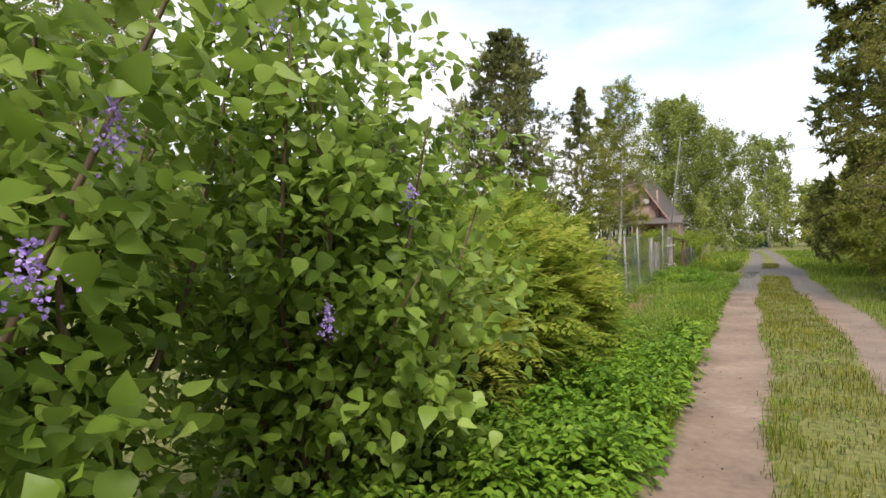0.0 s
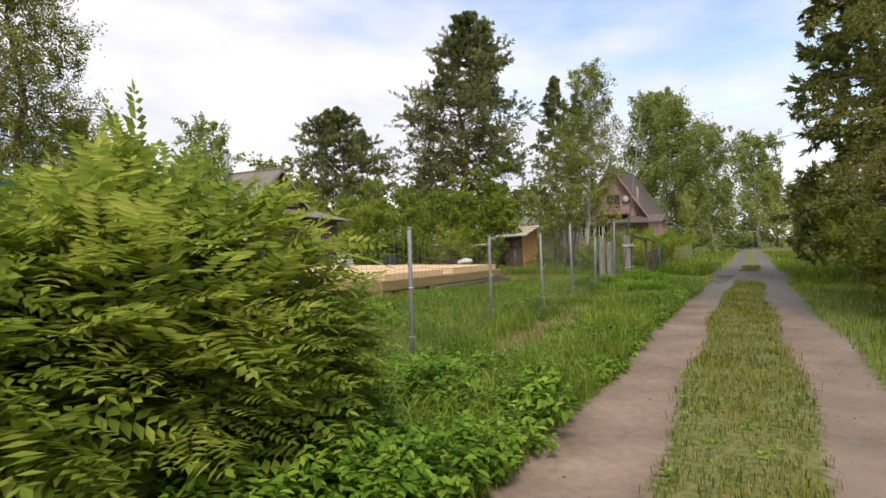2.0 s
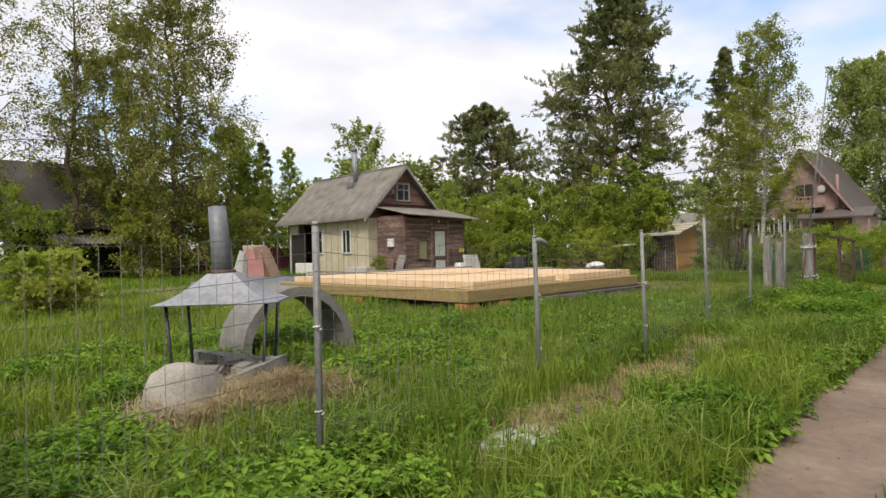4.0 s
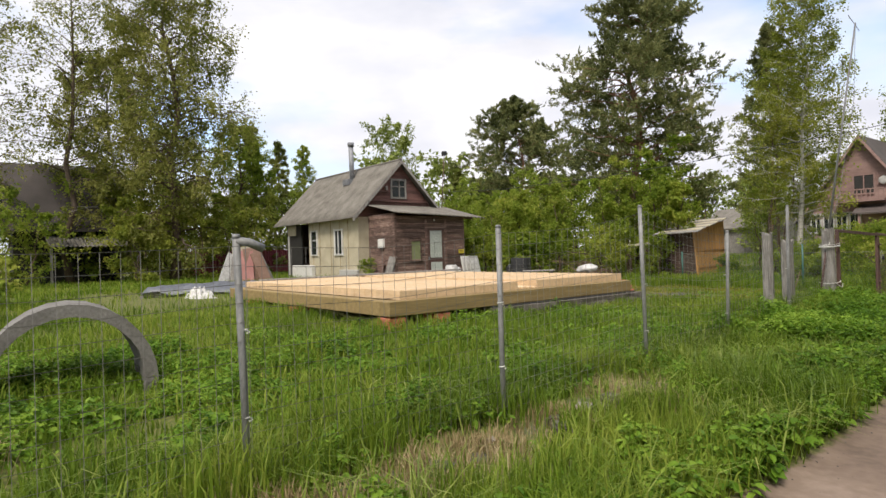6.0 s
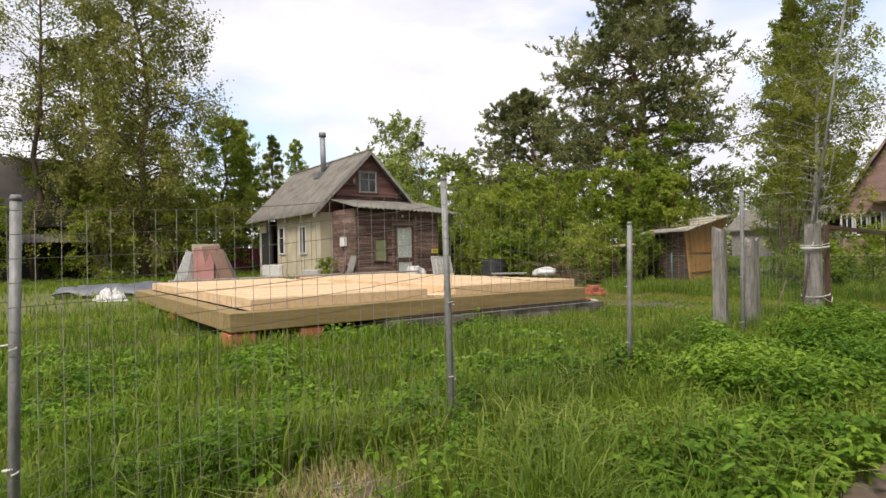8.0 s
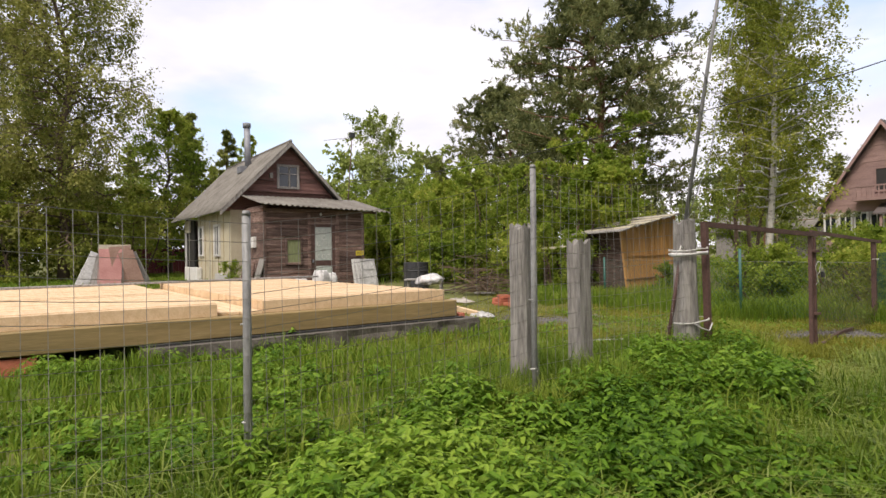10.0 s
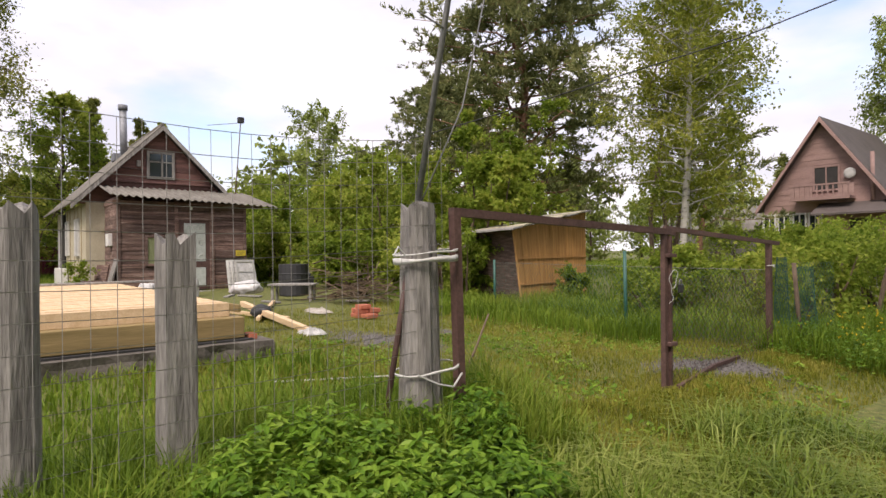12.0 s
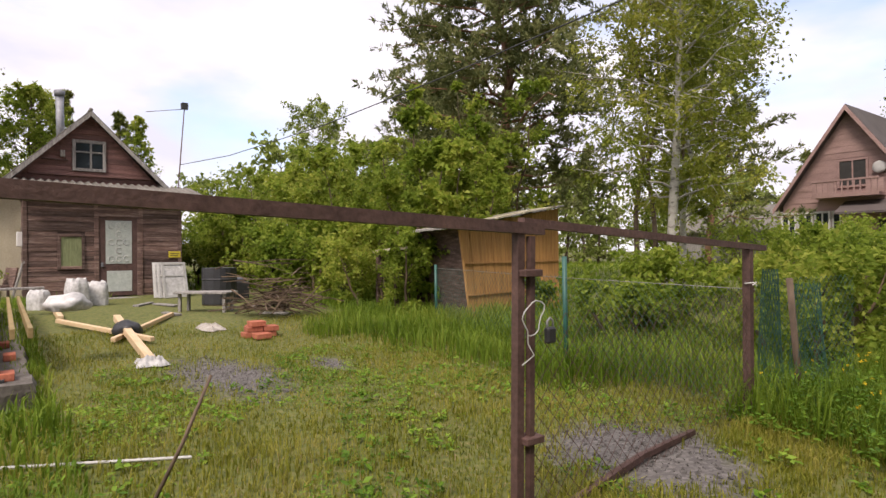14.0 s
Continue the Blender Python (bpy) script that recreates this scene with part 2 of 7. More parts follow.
M_CREAMSTONE = grained("pale_stone", [(0.3, (0.2, 0.18, 0.155)), (0.55, (0.34, 0.31, 0.275)), (0.8, (0.46, 0.43, 0.39))], 5, (1, 1, 1), 0.95, 0, 0.7, 35, 0.1)
M_BOARDBROWN = grained("brown_fibreboard", [(0.3, (0.2, 0.11, 0.08)), (0.6, (0.31, 0.2, 0.155)), (0.8, (0.4, 0.29, 0.235))], 2, (1, 1, 1), 0.8, 0, 0.3, 20)
M_PEBBLE = grained("grey_pebbles", [(0.3, (0.045, 0.041, 0.038)), (0.55, (0.1, 0.092, 0.085)), (0.8, (0.24, 0.225, 0.21))], 30, (1, 1, 1), 0.9, 0, 0.2, 60)
M_GLASS, _n, _l, _b = material("window_glass", 0.06)
_b.inputs["Base Color"].default_value = (0.02, 0.025, 0.03, 1)
_b.inputs["Specular IOR Level"].default_value = 0.8


def ground_material():
    m, n, l, b = material("ground", 0.95)
    geo = n.new("ShaderNodeNewGeometry")
    big = n.new("ShaderNodeTexNoise")
    big.inputs["Scale"].default_value, big.inputs["Detail"].default_value = 1.1, 10
    small = n.new("ShaderNodeTexNoise")
    small.inputs["Scale"].default_value, small.inputs["Detail"].default_value = 14.0, 6
    grit = n.new("ShaderNodeTexVoronoi")
    grit.inputs["Scale"].default_value = 45.0
    for t in (big, small, grit):
        l.new(geo.outputs["Position"], t.inputs["Vector"])
    turf = ramp(n, [(0.3, (0.045, 0.053, 0.013)), (0.5, (0.108, 0.122, 0.023)), (0.78, (0.18, 0.147, 0.06))])
    l.new(small.outputs["Fac"], turf.inputs["Fac"])
    sand = ramp(n, [(0.3, (0.1, 0.072, 0.054)), (0.45, (0.165, 0.118, 0.09)), (0.56, (0.205, 0.15, 0.115)), (0.72, (0.28, 0.215, 0.17))])
    ms = n.new("ShaderNodeMix")
    ms.inputs["Factor"].default_value = 0.3
    l.new(big.outputs["Fac"], ms.inputs["A"])
    l.new(small.outputs["Fac"], ms.inputs["B"])
    l.new(ms.outputs["Result"], sand.inputs["Fac"])
    grav = ramp(n, [(0.1, (0.05, 0.045, 0.042)), (0.5, (0.105, 0.095, 0.089)), (0.9, (0.21, 0.195, 0.185))])
    mg = n.new("ShaderNodeMix")
    mg.inputs["Factor"].default_value = 0.5
    l.new(small.outputs["Fac"], mg.inputs["A"])
    l.new(grit.outputs["Color"], mg.inputs["B"])
    l.new(mg.outputs["Result"], grav.inputs["Fac"])
    at = n.new("ShaderNodeAttribute")
    at.attribute_name = "bare"
    gt = n.new("ShaderNodeAttribute")
    gt.attribute_name = "gravel"

    def ragged(source, lo, hi):
        a = n.new("ShaderNodeMath")
        a.operation = "ADD"
        s = n.new("ShaderNodeMath")
        s.operation = "MULTIPLY_ADD"
        l.new(small.outputs["Fac"], s.inputs[0])
        s.inputs[1].default_value, s.inputs[2].default_value = 0.9, -0.45
        l.new(source, a.inputs[0])
        l.new(s.outputs[0], a.inputs[1])
        r = n.new("ShaderNodeMapRange")
        r.inputs["From Min"].default_value, r.inputs["From Max"].default_value = lo, hi
        l.new(a.outputs[0], r.inputs["Value"])
        return r.outputs["Result"]

    m1 = n.new("ShaderNodeMix")
    m1.data_type = "RGBA"
    l.new(ragged(gt.outputs["Fac"], 0.35, 0.65), m1.inputs["Factor"])
    l.new(sand.outputs["Color"], m1.inputs["A"])
    l.new(grav.outputs["Color"], m1.inputs["B"])
    m2 = n.new("ShaderNodeMix")
    m2.data_type = "RGBA"
    l.new(ragged(at.outputs["Fac"], 0.3, 0.6), m2.inputs["Factor"])
    l.new(turf.outputs["Color"], m2.inputs["A"])
    l.new(m1.outputs["Result"], m2.inputs["B"])
    l.new(m2.outputs["Result"], b.inputs["Base Color"])
    bp = n.new("ShaderNodeBump")
    bp.inputs["Strength"].default_value, bp.inputs["Distance"].default_value = 0.45, 0.015
    l.new(mg.outputs["Result"], bp.inputs["Height"])
    l.new(bp.outputs["Normal"], b.inputs["Normal"])
    return m


M_GROUND = ground_material()

# ---- building helpers ----
rng = np.random.default_rng(7)


def mesh_of(name, V, F, mat, smooth=False):
    me = bpy.data.meshes.new(name)
    me.from_pydata(V, [], F)
    me.materials.append(mat)
    if smooth:
        me.polygons.foreach_set("use_smooth", np.ones(len(me.polygons), bool))
    me.update()
    return me


def thing(name, at, label, category, group="", kind="", turn=0.0):
    """An Empty at the thing's base, which its parts hang from; parts are modelled in its own axes."""
    e = new(name)
    e.empty_display_size = 0.2
    e.matrix_world = pose(*at, 0, 0, turn)
    return tagged(e, label, category, group, kind)


def part(name, bm, mat, parent, label="", at=None, smooth=False):
    """Links a bmesh (or ready mesh data) as one mesh under a thing or a part."""
    if isinstance(bm, bmesh.types.BMesh):
        me = bpy.data.meshes.new(name)
        bmesh.ops.recalc_face_normals(bm, faces=bm.faces)
        if smooth:
            for f in bm.faces:
                f.smooth = True
        bm.to_mesh(me)
        bm.free()
        me.materials.append(mat)
    else:
        me = bm
    ob = new(name, me)
    ob.parent = parent
    if at is not None:
        ob.matrix_basis = at
    if label:
        ob["label"] = label
    return ob


def box(x0, y0, z0, x1, y1, z1, bevel=0.0, bm=None):
    bm = bm or bmesh.new()
    r = bmesh.ops.create_cube(bm, size=1.0)
    for v in r["verts"]:
        v.co = Vector(((x0 + x1) / 2 + v.co.x * (x1 - x0), (y0 + y1) / 2 + v.co.y * (y1 - y0), (z0 + z1) / 2 + v.co.z * (z1 - z0)))
    if bevel:
        es = list({e for v in r["verts"] for e in v.link_edges})
        bmesh.ops.bevel(bm, geom=es, offset=bevel, segments=1, affect="EDGES")
    return bm


def tube(pts, radii, sides=6, V=None, F=None):
    """A tapered tube along points, added to the lists V and F."""
    V = [] if V is None else V
    F = [] if F is None else F
    pts = [Vector(p) for p in pts]
    base = len(V)
    for k, p in enumerate(pts):
        d = (pts[min(k + 1, len(pts) - 1)] - pts[max(k - 1, 0)]).normalized()
        a = d.orthogonal().normalized() if k == 0 else (a - d * a.dot(d)).normalized()
        b = d.cross(a)
        r = radii[k] if hasattr(radii, "__len__") else radii
        for s in range(sides):
            q = 2 * math.pi * s / sides
            V.append(tuple(p + r * (math.cos(q) * a + math.sin(q) * b)))
    for k in range(len(pts) - 1):
        for s in range(sides):
            i, j = base + k * sides + s, base + k * sides + (s + 1) % sides
            F.append((i, j, j + sides, i + sides))
    F.append(tuple(base + s for s in reversed(range(sides))))
    F.append(tuple(base + (len(pts) - 1) * sides + s for s in range(sides)))
    return V, F


def unit(a):
    return a / np.maximum(np.linalg.norm(a, axis=-1, keepdims=True), 1e-9)


def leaf_mesh(name, P, D, N, L, W, mat, shape="diamond", fold=0.25):
    """One mesh of many leaves. P: stalk ends, D: directions, N: rough normals, L and W: lengths and widths."""
    n = len(P)
    S = unit(np.cross(D, N))
    U = np.cross(S, D)
    L, W = np.reshape(L, (-1, 1)) * np.ones((n, 1)), np.reshape(W, (-1, 1)) * np.ones((n, 1))
    if shape == "diamond":
        pts = [P, P + D * L * 0.45 + S * W / 2 + U * W * fold, P + D * L, P + D * L * 0.45 - S * W / 2 + U * W * fold]
        face = [[0, 1, 2, 3]]
    elif shape == "heart":
        pts = [P, P + D * L * 0.42 + U * L * 0.03, P + D * L - U * L * 0.16]
        for side in (1, -1):
            for f, w, u in ((0.04, 0.27, 0.5), (0.2, 0.48, 0.9), (0.46, 0.46, 0.8), (0.74, 0.22, 0.1)):
                pts.append(P + D * L * f + side * S * W * w + U * W * (fold * u) - U * L * 0.14 * f * f)
    elif shape == "ovate":
        pts = [P, P + D * L * 0.22 + S * W * 0.42 + U * W * fold, P + D * L * 0.6 + S * W * 0.4 + U * (W * fold - L * 0.05), P + D * L - U * L * 0.16,
               P + D * L * 0.6 - S * W * 0.4 + U * (W * fold - L * 0.05), P + D * L * 0.22 - S * W * 0.42 + U * W * fold]
    V = np.stack(pts, 1).reshape(-1, 3)
    k = len(pts)
    if shape == "ovate":
        F = (np.arange(n)[:, None, None] * k + np.array([[0, 1, 2, 3], [0, 3, 4, 5]])[None]).reshape(-1, 4).tolist()
    elif shape == "diamond":
        F = (np.arange(n)[:, None] * k + np.array(face[0])[None]).tolist()
    else:
        off = np.arange(n)[:, None] * k
        tris = np.array([[0, 3, 4], [0, 4, 1], [1, 4, 5], [1, 5, 6], [1, 6, 2], [0, 8, 7], [0, 1, 8], [1, 9, 8], [1, 10, 9], [1, 2, 10]])
        F = (off[:, :, None] + tris[None]).reshape(-1, 3).tolist()
    return mesh_of(name, V.tolist(), F, mat, shape == "heart")


def blade_mesh(name, P, H, W, lean, mat):
    """Grass: each blade a bent strip that tapers to a tip."""
    n = len(P)
    q = rng.uniform(0, 2 * math.pi, n)
    a = np.stack([np.cos(q), np.sin(q), 0 * q], 1)
    s = np.stack([-np.sin(q), np.cos(q), 0 * q], 1)
    H, W, lean = H[:, None], W[:, None], lean[:, None]
    up = np.array([[0, 0, 1.0]])
    mid = P + up * H * 0.58 + a * H * lean * 0.3
    tip = P + up * H * (1 - 0.35 * lean) + a * H * lean
    V = np.stack([P - s * W / 2, P + s * W / 2, mid + s * W * 0.42, mid - s * W * 0.42, tip], 1).reshape(-1, 3)
    tris = np.array([[0, 1, 2], [0, 2, 3], [3, 2, 4]])
    F = (np.arange(n)[:, None, None] * 5 + tris[None]).reshape(-1, 3)
    return mesh_of(name, V.tolist(), F.tolist(), mat)


def rand_dir(n, up=0.0):
    d = rng.normal(size=(n, 3))
    d[:, 2] += up
    return unit(d)


def grown(name, at, label, category, H, R, limb, leaf, mat, bark, trunk_r, start=0.25, profile=None, rise=0.5, hang=0.0, spread=0.35, size=0.09,
          kind="broad", group="", lean=(0, 0), stems=1, twigs=7, seed=1, needles=0.22):
    """A tree or bush: tapered trunk, limbs and twigs in one mesh, leaves in another. limb: how many; leaf: how many."""
    r = np.random.default_rng(seed)
    e = thing(name, at, label, category, group)
    V, F, tips, outs = [], [], [], []
    profile = profile or (lambda f: math.sin(math.pi * min(1, 0.15 + 0.85 * f)) ** 0.7)
    for s in range(stems):
        off = Vector((0, 0, 0)) if stems == 1 else Vector((r.normal() * R * 0.25, r.normal() * R * 0.25, 0))
        top = Vector((lean[0], lean[1], H)) + (off * 2.2 if stems > 1 else Vector((r.normal() * 0.02 * H, r.normal() * 0.02 * H, 0)))
        h = H * (1 if s == 0 else r.uniform(0.65, 1.0))
        axis = [off + (top - off) * (k / 8) * (h / H) + Vector((r.normal(), r.normal(), 0)) * (0.012 * H * (0 < k < 8)) for k in range(9)]
        axis[0].z = -0.1
        tube(axis, [trunk_r * (1.25 if k == 0 else 1) * max(0.08, 1 - k / 8.4) for k in range(9)], 7, V, F)
        for k in range(limb // stems):
            f = start + (1 - start) * ((k + r.uniform()) / (limb // stems)) ** 0.9
            f = min(f, 0.985)
            u = f * 8
            i = min(int(u), 7)
            p = axis[i].lerp(axis[i + 1], u - i)
            q = k * 2.4 + r.uniform(-0.5, 0.5)
            g = (f - start) / (1 - start)
            ln = R * profile(g) * r.uniform(0.65, 1.15) + 0.03 * R
            d = Vector((math.cos(q), math.sin(q), rise * (0.4 + g) + r.normal() * 0.12)).normalized()
            pts = []
            for j in range(5):
                w = j / 4
                pts.append(p + d * ln * w + Vector((0, 0, (-hang * 0.6 if kind == "broad" else -0.12) * ln * w * w)) + Vector((r.normal(), r.normal(), r.normal())) * 0.03 * ln * (j > 0))
            br = max(0.006, trunk_r * 0.34 * (1 - f * 0.75))
            tube(pts, [br, br * 0.75, br * 0.5, br * 0.32, br * 0.15], 4, V, F)
            for j in range(twigs):
                w = 0.3 + 0.7 * (j + r.uniform()) / twigs
                i2 = min(int(w * 4), 3)
                p2 = pts[i2].lerp(pts[i2 + 1], w * 4 - i2)
                d2 = (d * 0.5 + Vector((r.normal(), r.normal(), r.normal() * 0.6 + 0.15 - hang))).normalized()
                l2 = ln * spread * r.uniform(0.5, 1.2) * (1.15 - 0.5 * w)
                end = p2 + d2 * l2
                if twigs <= 8:
                    tube([p2, end], [br * 0.3, br * 0.08], 3, V, F)
                tips.append((p2, end))
                outs.append(d2)
    part("trunk", mesh_of("trunk", V, F, bark, True), bark, e)
    A = np.array([t[0] for t in tips])
    B = np.array([t[1] for t in tips])
    O = np.array(outs)
    if kind == "broad":
        k = r.integers(0, len(A), leaf)
        w = r.uniform(0.1, 1.1, (leaf, 1))
        spread_l = np.linalg.norm(B - A, axis=1)[k][:, None]
        P = A[k] + (B - A)[k] * w + r.normal(size=(leaf, 3)) * (0.10 * spread_l + 0.03)
        P[:, 2] -= hang * np.abs(r.normal(size=leaf)) * spread_l[:, 0] * 0.8
        D = unit(O[k] * 0.6 + r.normal(size=(leaf, 3)) * 0.7 + np.array([0, 0, -0.25 - hang]))
        N = unit(r.normal(size=(leaf, 3)) * 0.5 + np.array([0, 0, 1.0]))
        L = size * r.uniform(0.6, 1.3, leaf)
        me = leaf_mesh("crown", P, D, N, L, L * 0.75, mat)
    else:
        k = r.integers(0, len(A), leaf)
        if kind == "pine":
            # needles stand in tufts: a few places on each twig
            w = (r.integers(1, 5, (leaf, 1)) + r.normal(size=(leaf, 1)) * 0.16) / 4.2
            P = A[k] + (B - A)[k] * w + r.normal(size=(leaf, 3)) * 0.035
        else:
            w = r.uniform(0.0, 1.05, (leaf, 1))
            P = A[k] + (B - A)[k] * w
        D = unit(O[k] * (0.9 if kind == "pine" else 0.8) + r.normal(size=(leaf, 3)) * (0.75 if kind == "pine" else 0.5) + np.array([0, 0, 0.3 if kind == "pine" else -0.25]))
        L = needles * r.uniform(0.6, 1.25, leaf)
        me = leaf_mesh("crown", P, D, r.normal(size=(leaf, 3)), L, L * 0.3, mat, fold=0.1)
    part("crown", me, mat, e)
    return e


def rut_left(y):
    return np.interp(y, [-20, 0, 5.5, 9.3, 14, 18.5, 25, 48, 118, 400], [2.1, 0.72, 0.38, 0.17, -0.17, -0.4, -0.62, -1.6, -6, -24])


def rut_right(y):
    return np.interp(y, [-20, 0, 6, 9, 13, 20, 33, 48, 118, 400], [3.9, 2.5, 2.15, 2.0, 1.75, 1.25, 0.55, -0.2, -4.7, -22.7])

# ---- ground ----


def lift(x, y):
    """The ground's gentle unevenness; it rises a little towards the log cabin and along the gate."""
    a = 0.03 * np.sin(x * 0.9 + 1.3) * np.cos(y * 0.7) + 0.02 * np.sin(x * 2.3 + y * 1.7)
    a = a * np.clip((-x - 0.9) / 2, 0, 1)
    bank = 0.13 * np.exp(-((x + 3.2) / 0.75) ** 2) * np.clip((y - 17) / 4, 0, 1) * np.clip((31 - y) / 2, 0, 1)
    return a + 0.24 * np.clip((-x - 8) / 10, 0, 1) + bank


def near(y, v, w, soft):
    return np.clip((w - np.abs(v)) / soft + 0.5, 0, 1)


def bare_at(x, y):
    left = near(y, x - rut_left(y), 0.37 + 0.06 * np.sin(y * 1.1), 0.22)
    right = near(y, x - rut_right(y), 0.36 + 0.06 * np.sin(y * 0.9 + 2), 0.25)
    mid = 0.5 * (rut_left(y) + rut_right(y))
    patch = near(y, x - mid, 1.35, 0.5) * near(y, y - 30, 3.6, 2.5)
    drive = np.clip(1.25 - np.hypot((x + 3.55 + 0.6 * (y - 27.5)) / 1.0, (y - 27.55) / 0.8), 0, 1)
    path = np.clip(1.1 - np.hypot((x + 8.2) / 0.7, (y - 27.5) / 0.4), 0, 1) * 0.8
    yard = np.clip(1.15 - np.hypot((x + 8.3) / 2.0, (y - 26.2) / 0.8), 0, 1) * 0.85
    bank = near(y, x + 1.72 + 0.13 * (y - 10), 0.2 + 0.12 * np.sin(y * 2.7), 0.3) * near(y, y - 12.8, 3.4, 0.8) * 0.6
    return np.clip(np.maximum.reduce([left, right, patch, drive, yard, path, bank]), 0, 1)


def gravel_at(x, y):
    g = np.clip((y - 15) / 8, 0, 1) + np.clip((x - 1.2) / 0.6, 0, 1) * 0.4
    return np.clip(np.maximum(g, (x < -2.2) * 1.0), 0, 1)


def build_ground():
    xs = np.r_[np.linspace(-600, -60, 7)[:-1], np.linspace(-60, -12, 25)[:-1], np.arange(-12, 6.01, 0.15), np.linspace(6, 60, 24)[1:], np.linspace(60, 600, 7)[1:]]
    ys = np.r_[np.linspace(-600, -40, 6)[:-1], np.linspace(-40, -6, 14)[:-1], np.arange(-6, 42.01, 0.17), np.linspace(42, 130, 60)[1:], np.linspace(130, 900, 8)[1:]]
    X, Y = np.meshgrid(xs, ys)
    B = bare_at(X, Y)
    Z = lift(X, Y) - 0.045 * B * (X > rut_left(Y) - 0.8)
    V = np.stack([X, Y, Z], -1).reshape(-1, 3)
    w, h = len(xs), len(ys)
    i = (np.arange(h - 1)[:, None] * w + np.arange(w - 1)[None]).reshape(-1)
    F = np.stack([i, i + 1, i + w + 1, i + w], 1)
    me = mesh_of("ground", V.tolist(), F.tolist(), M_GROUND, True)
    for key, val in (("bare", B), ("gravel", gravel_at(X, Y))):
        a = me.attributes.new(key, "FLOAT", "POINT")
        a.data.foreach_set("value", val.reshape(-1).astype(np.float32))
    return tagged(new("ground", me), "grassy ground with two sandy wheel ruts and grey gravel patches", "ground", "", "structure")


build_ground()


def scatter(n, x0, x1, y0, y1, keep=None):
    x, y = rng.uniform(x0, x1, n), rng.uniform(y0, y1, n)
    ok = bare_at(x, y) + 0.22 * np.sin(x * 7 + 3 * np.sin(y * 3.1)) * np.sin(y * 5.3) < rng.uniform(0.05, 0.8, n)
    if keep is not None:
        ok &= keep(x, y)
    # no blades under the timber platform, the cabin or the shed
    ok &= ~((x > -16.9) & (x < -8.35) & (y > 16.5) & (y < 24.0))
    ok &= ~((x > -31) & (x < -20.1) & (y > 24) & (y < 28.6))
    ok &= np.hypot((x + 4.4) / 1.0, (y - 8.95) / 1.0) > 0.95
    # mown round the tarpaulin
    ok &= ~((x > -23) & (x < -15) & (y > 12.8) & (y < 20) & (rng.uniform(0, 1, n) < 0.85))
    ok &= ~((np.abs(x + 1.72 + 0.13 * (y - 10)) < 0.3 + 0.16 * np.sin(y * 3)) & (y > 9.3) & (y < 16.2) & (rng.uniform(0, 1, n) < 0.85))
    x, y = x[ok], y[ok]
    return np.stack([x, y, lift(x, y) - 0.01], 1)


def clump(P, size, seed):
    """Slow unevenness from 0 to 1, so that grass stands in tufts."""
    return 0.5 + 0.5 * np.sin(P[:, 0] / size + 1.7 * np.sin(P[:, 1] / size * 0.8 + seed)) * np.sin(P[:, 1] / size * 1.1 + 1.3 * np.sin(P[:, 0] / size * 0.7 + 2 * seed))


def turf(name, P, lo, hi, width, label, mat=None, tuft=0.6, lean=(0.1, 0.75)):
    c = clump(P, tuft, 1.0) * 0.6 + clump(P, tuft * 0.3, 4.0) * 0.4
    H = (lo + (hi - lo) * c) * rng.uniform(0.55, 1.2, len(P))
    W = width * rng.uniform(0.6, 1.3, len(P))
    return tagged(new(name, blade_mesh(name, P, H, W, rng.uniform(*lean, len(P)), mat or M_GRASS)), label, "grass", "", "stuff")


def leafy_weeds(name, n, x0, x1, y0, y1, lo, hi, size, label, keep=None, mat=None, cover=0.45, wide=0.62):
    """Dense broad-leaved herbs: every stalk carries tiers of three-part leaves, taller in the middle of each stand."""
    S = scatter(n, x0, x1, y0, y1, keep)
    c = clump(S, 0.55, 2.0) * 0.65 + clump(S, 0.21, 5.0) * 0.35
    S, c = S[c > cover], c[c > cover]
    n, tiers, k = len(S), 4, 12
    h = np.repeat((lo + (hi - lo) * np.clip((c - cover) / 0.35, 0, 1)) * rng.uniform(0.75, 1.15, n), k)
    tier = np.tile(np.repeat(np.arange(tiers), 3), n)
    f = 0.42 + 0.58 * tier / (tiers - 1) + rng.normal(0, 0.05, n * k)
    q = np.repeat(rng.uniform(0, 6.28, n * tiers), 3) + tier * 1.9
    reach = size * (1.2 - 0.8 * tier / (tiers - 1)) * rng.uniform(0.7, 1.2, n * k)
    stem = np.repeat(S, k, 0)
    P = stem + np.stack([np.cos(q) * reach, np.sin(q) * reach, h * f], 1)
    side = np.tile(np.array([-1.05, 0.0, 1.05] * tiers), n) + rng.normal(0, 0.15, n * k)
    D = unit(np.stack([np.cos(q + side), np.sin(q + side), rng.normal(-0.12, 0.25, n * k)], 1))
    N = unit(np.stack([np.cos(q), np.sin(q), 0 * q], 1) * 0.25 + rng.normal(0, 0.22, (n * k, 3)) + np.array([0, 0, 1.0]))
    L = size * np.repeat(rng.uniform(0.7, 1.3, n), k) * rng.uniform(0.75, 1.2, n * k) * (1.1 - 0.3 * tier / (tiers - 1))
    return tagged(new(name, leaf_mesh(name, P, D, N, L, L * wide, mat or M_WEED, "ovate", 0.1)), label, "weeds", "", "stuff")


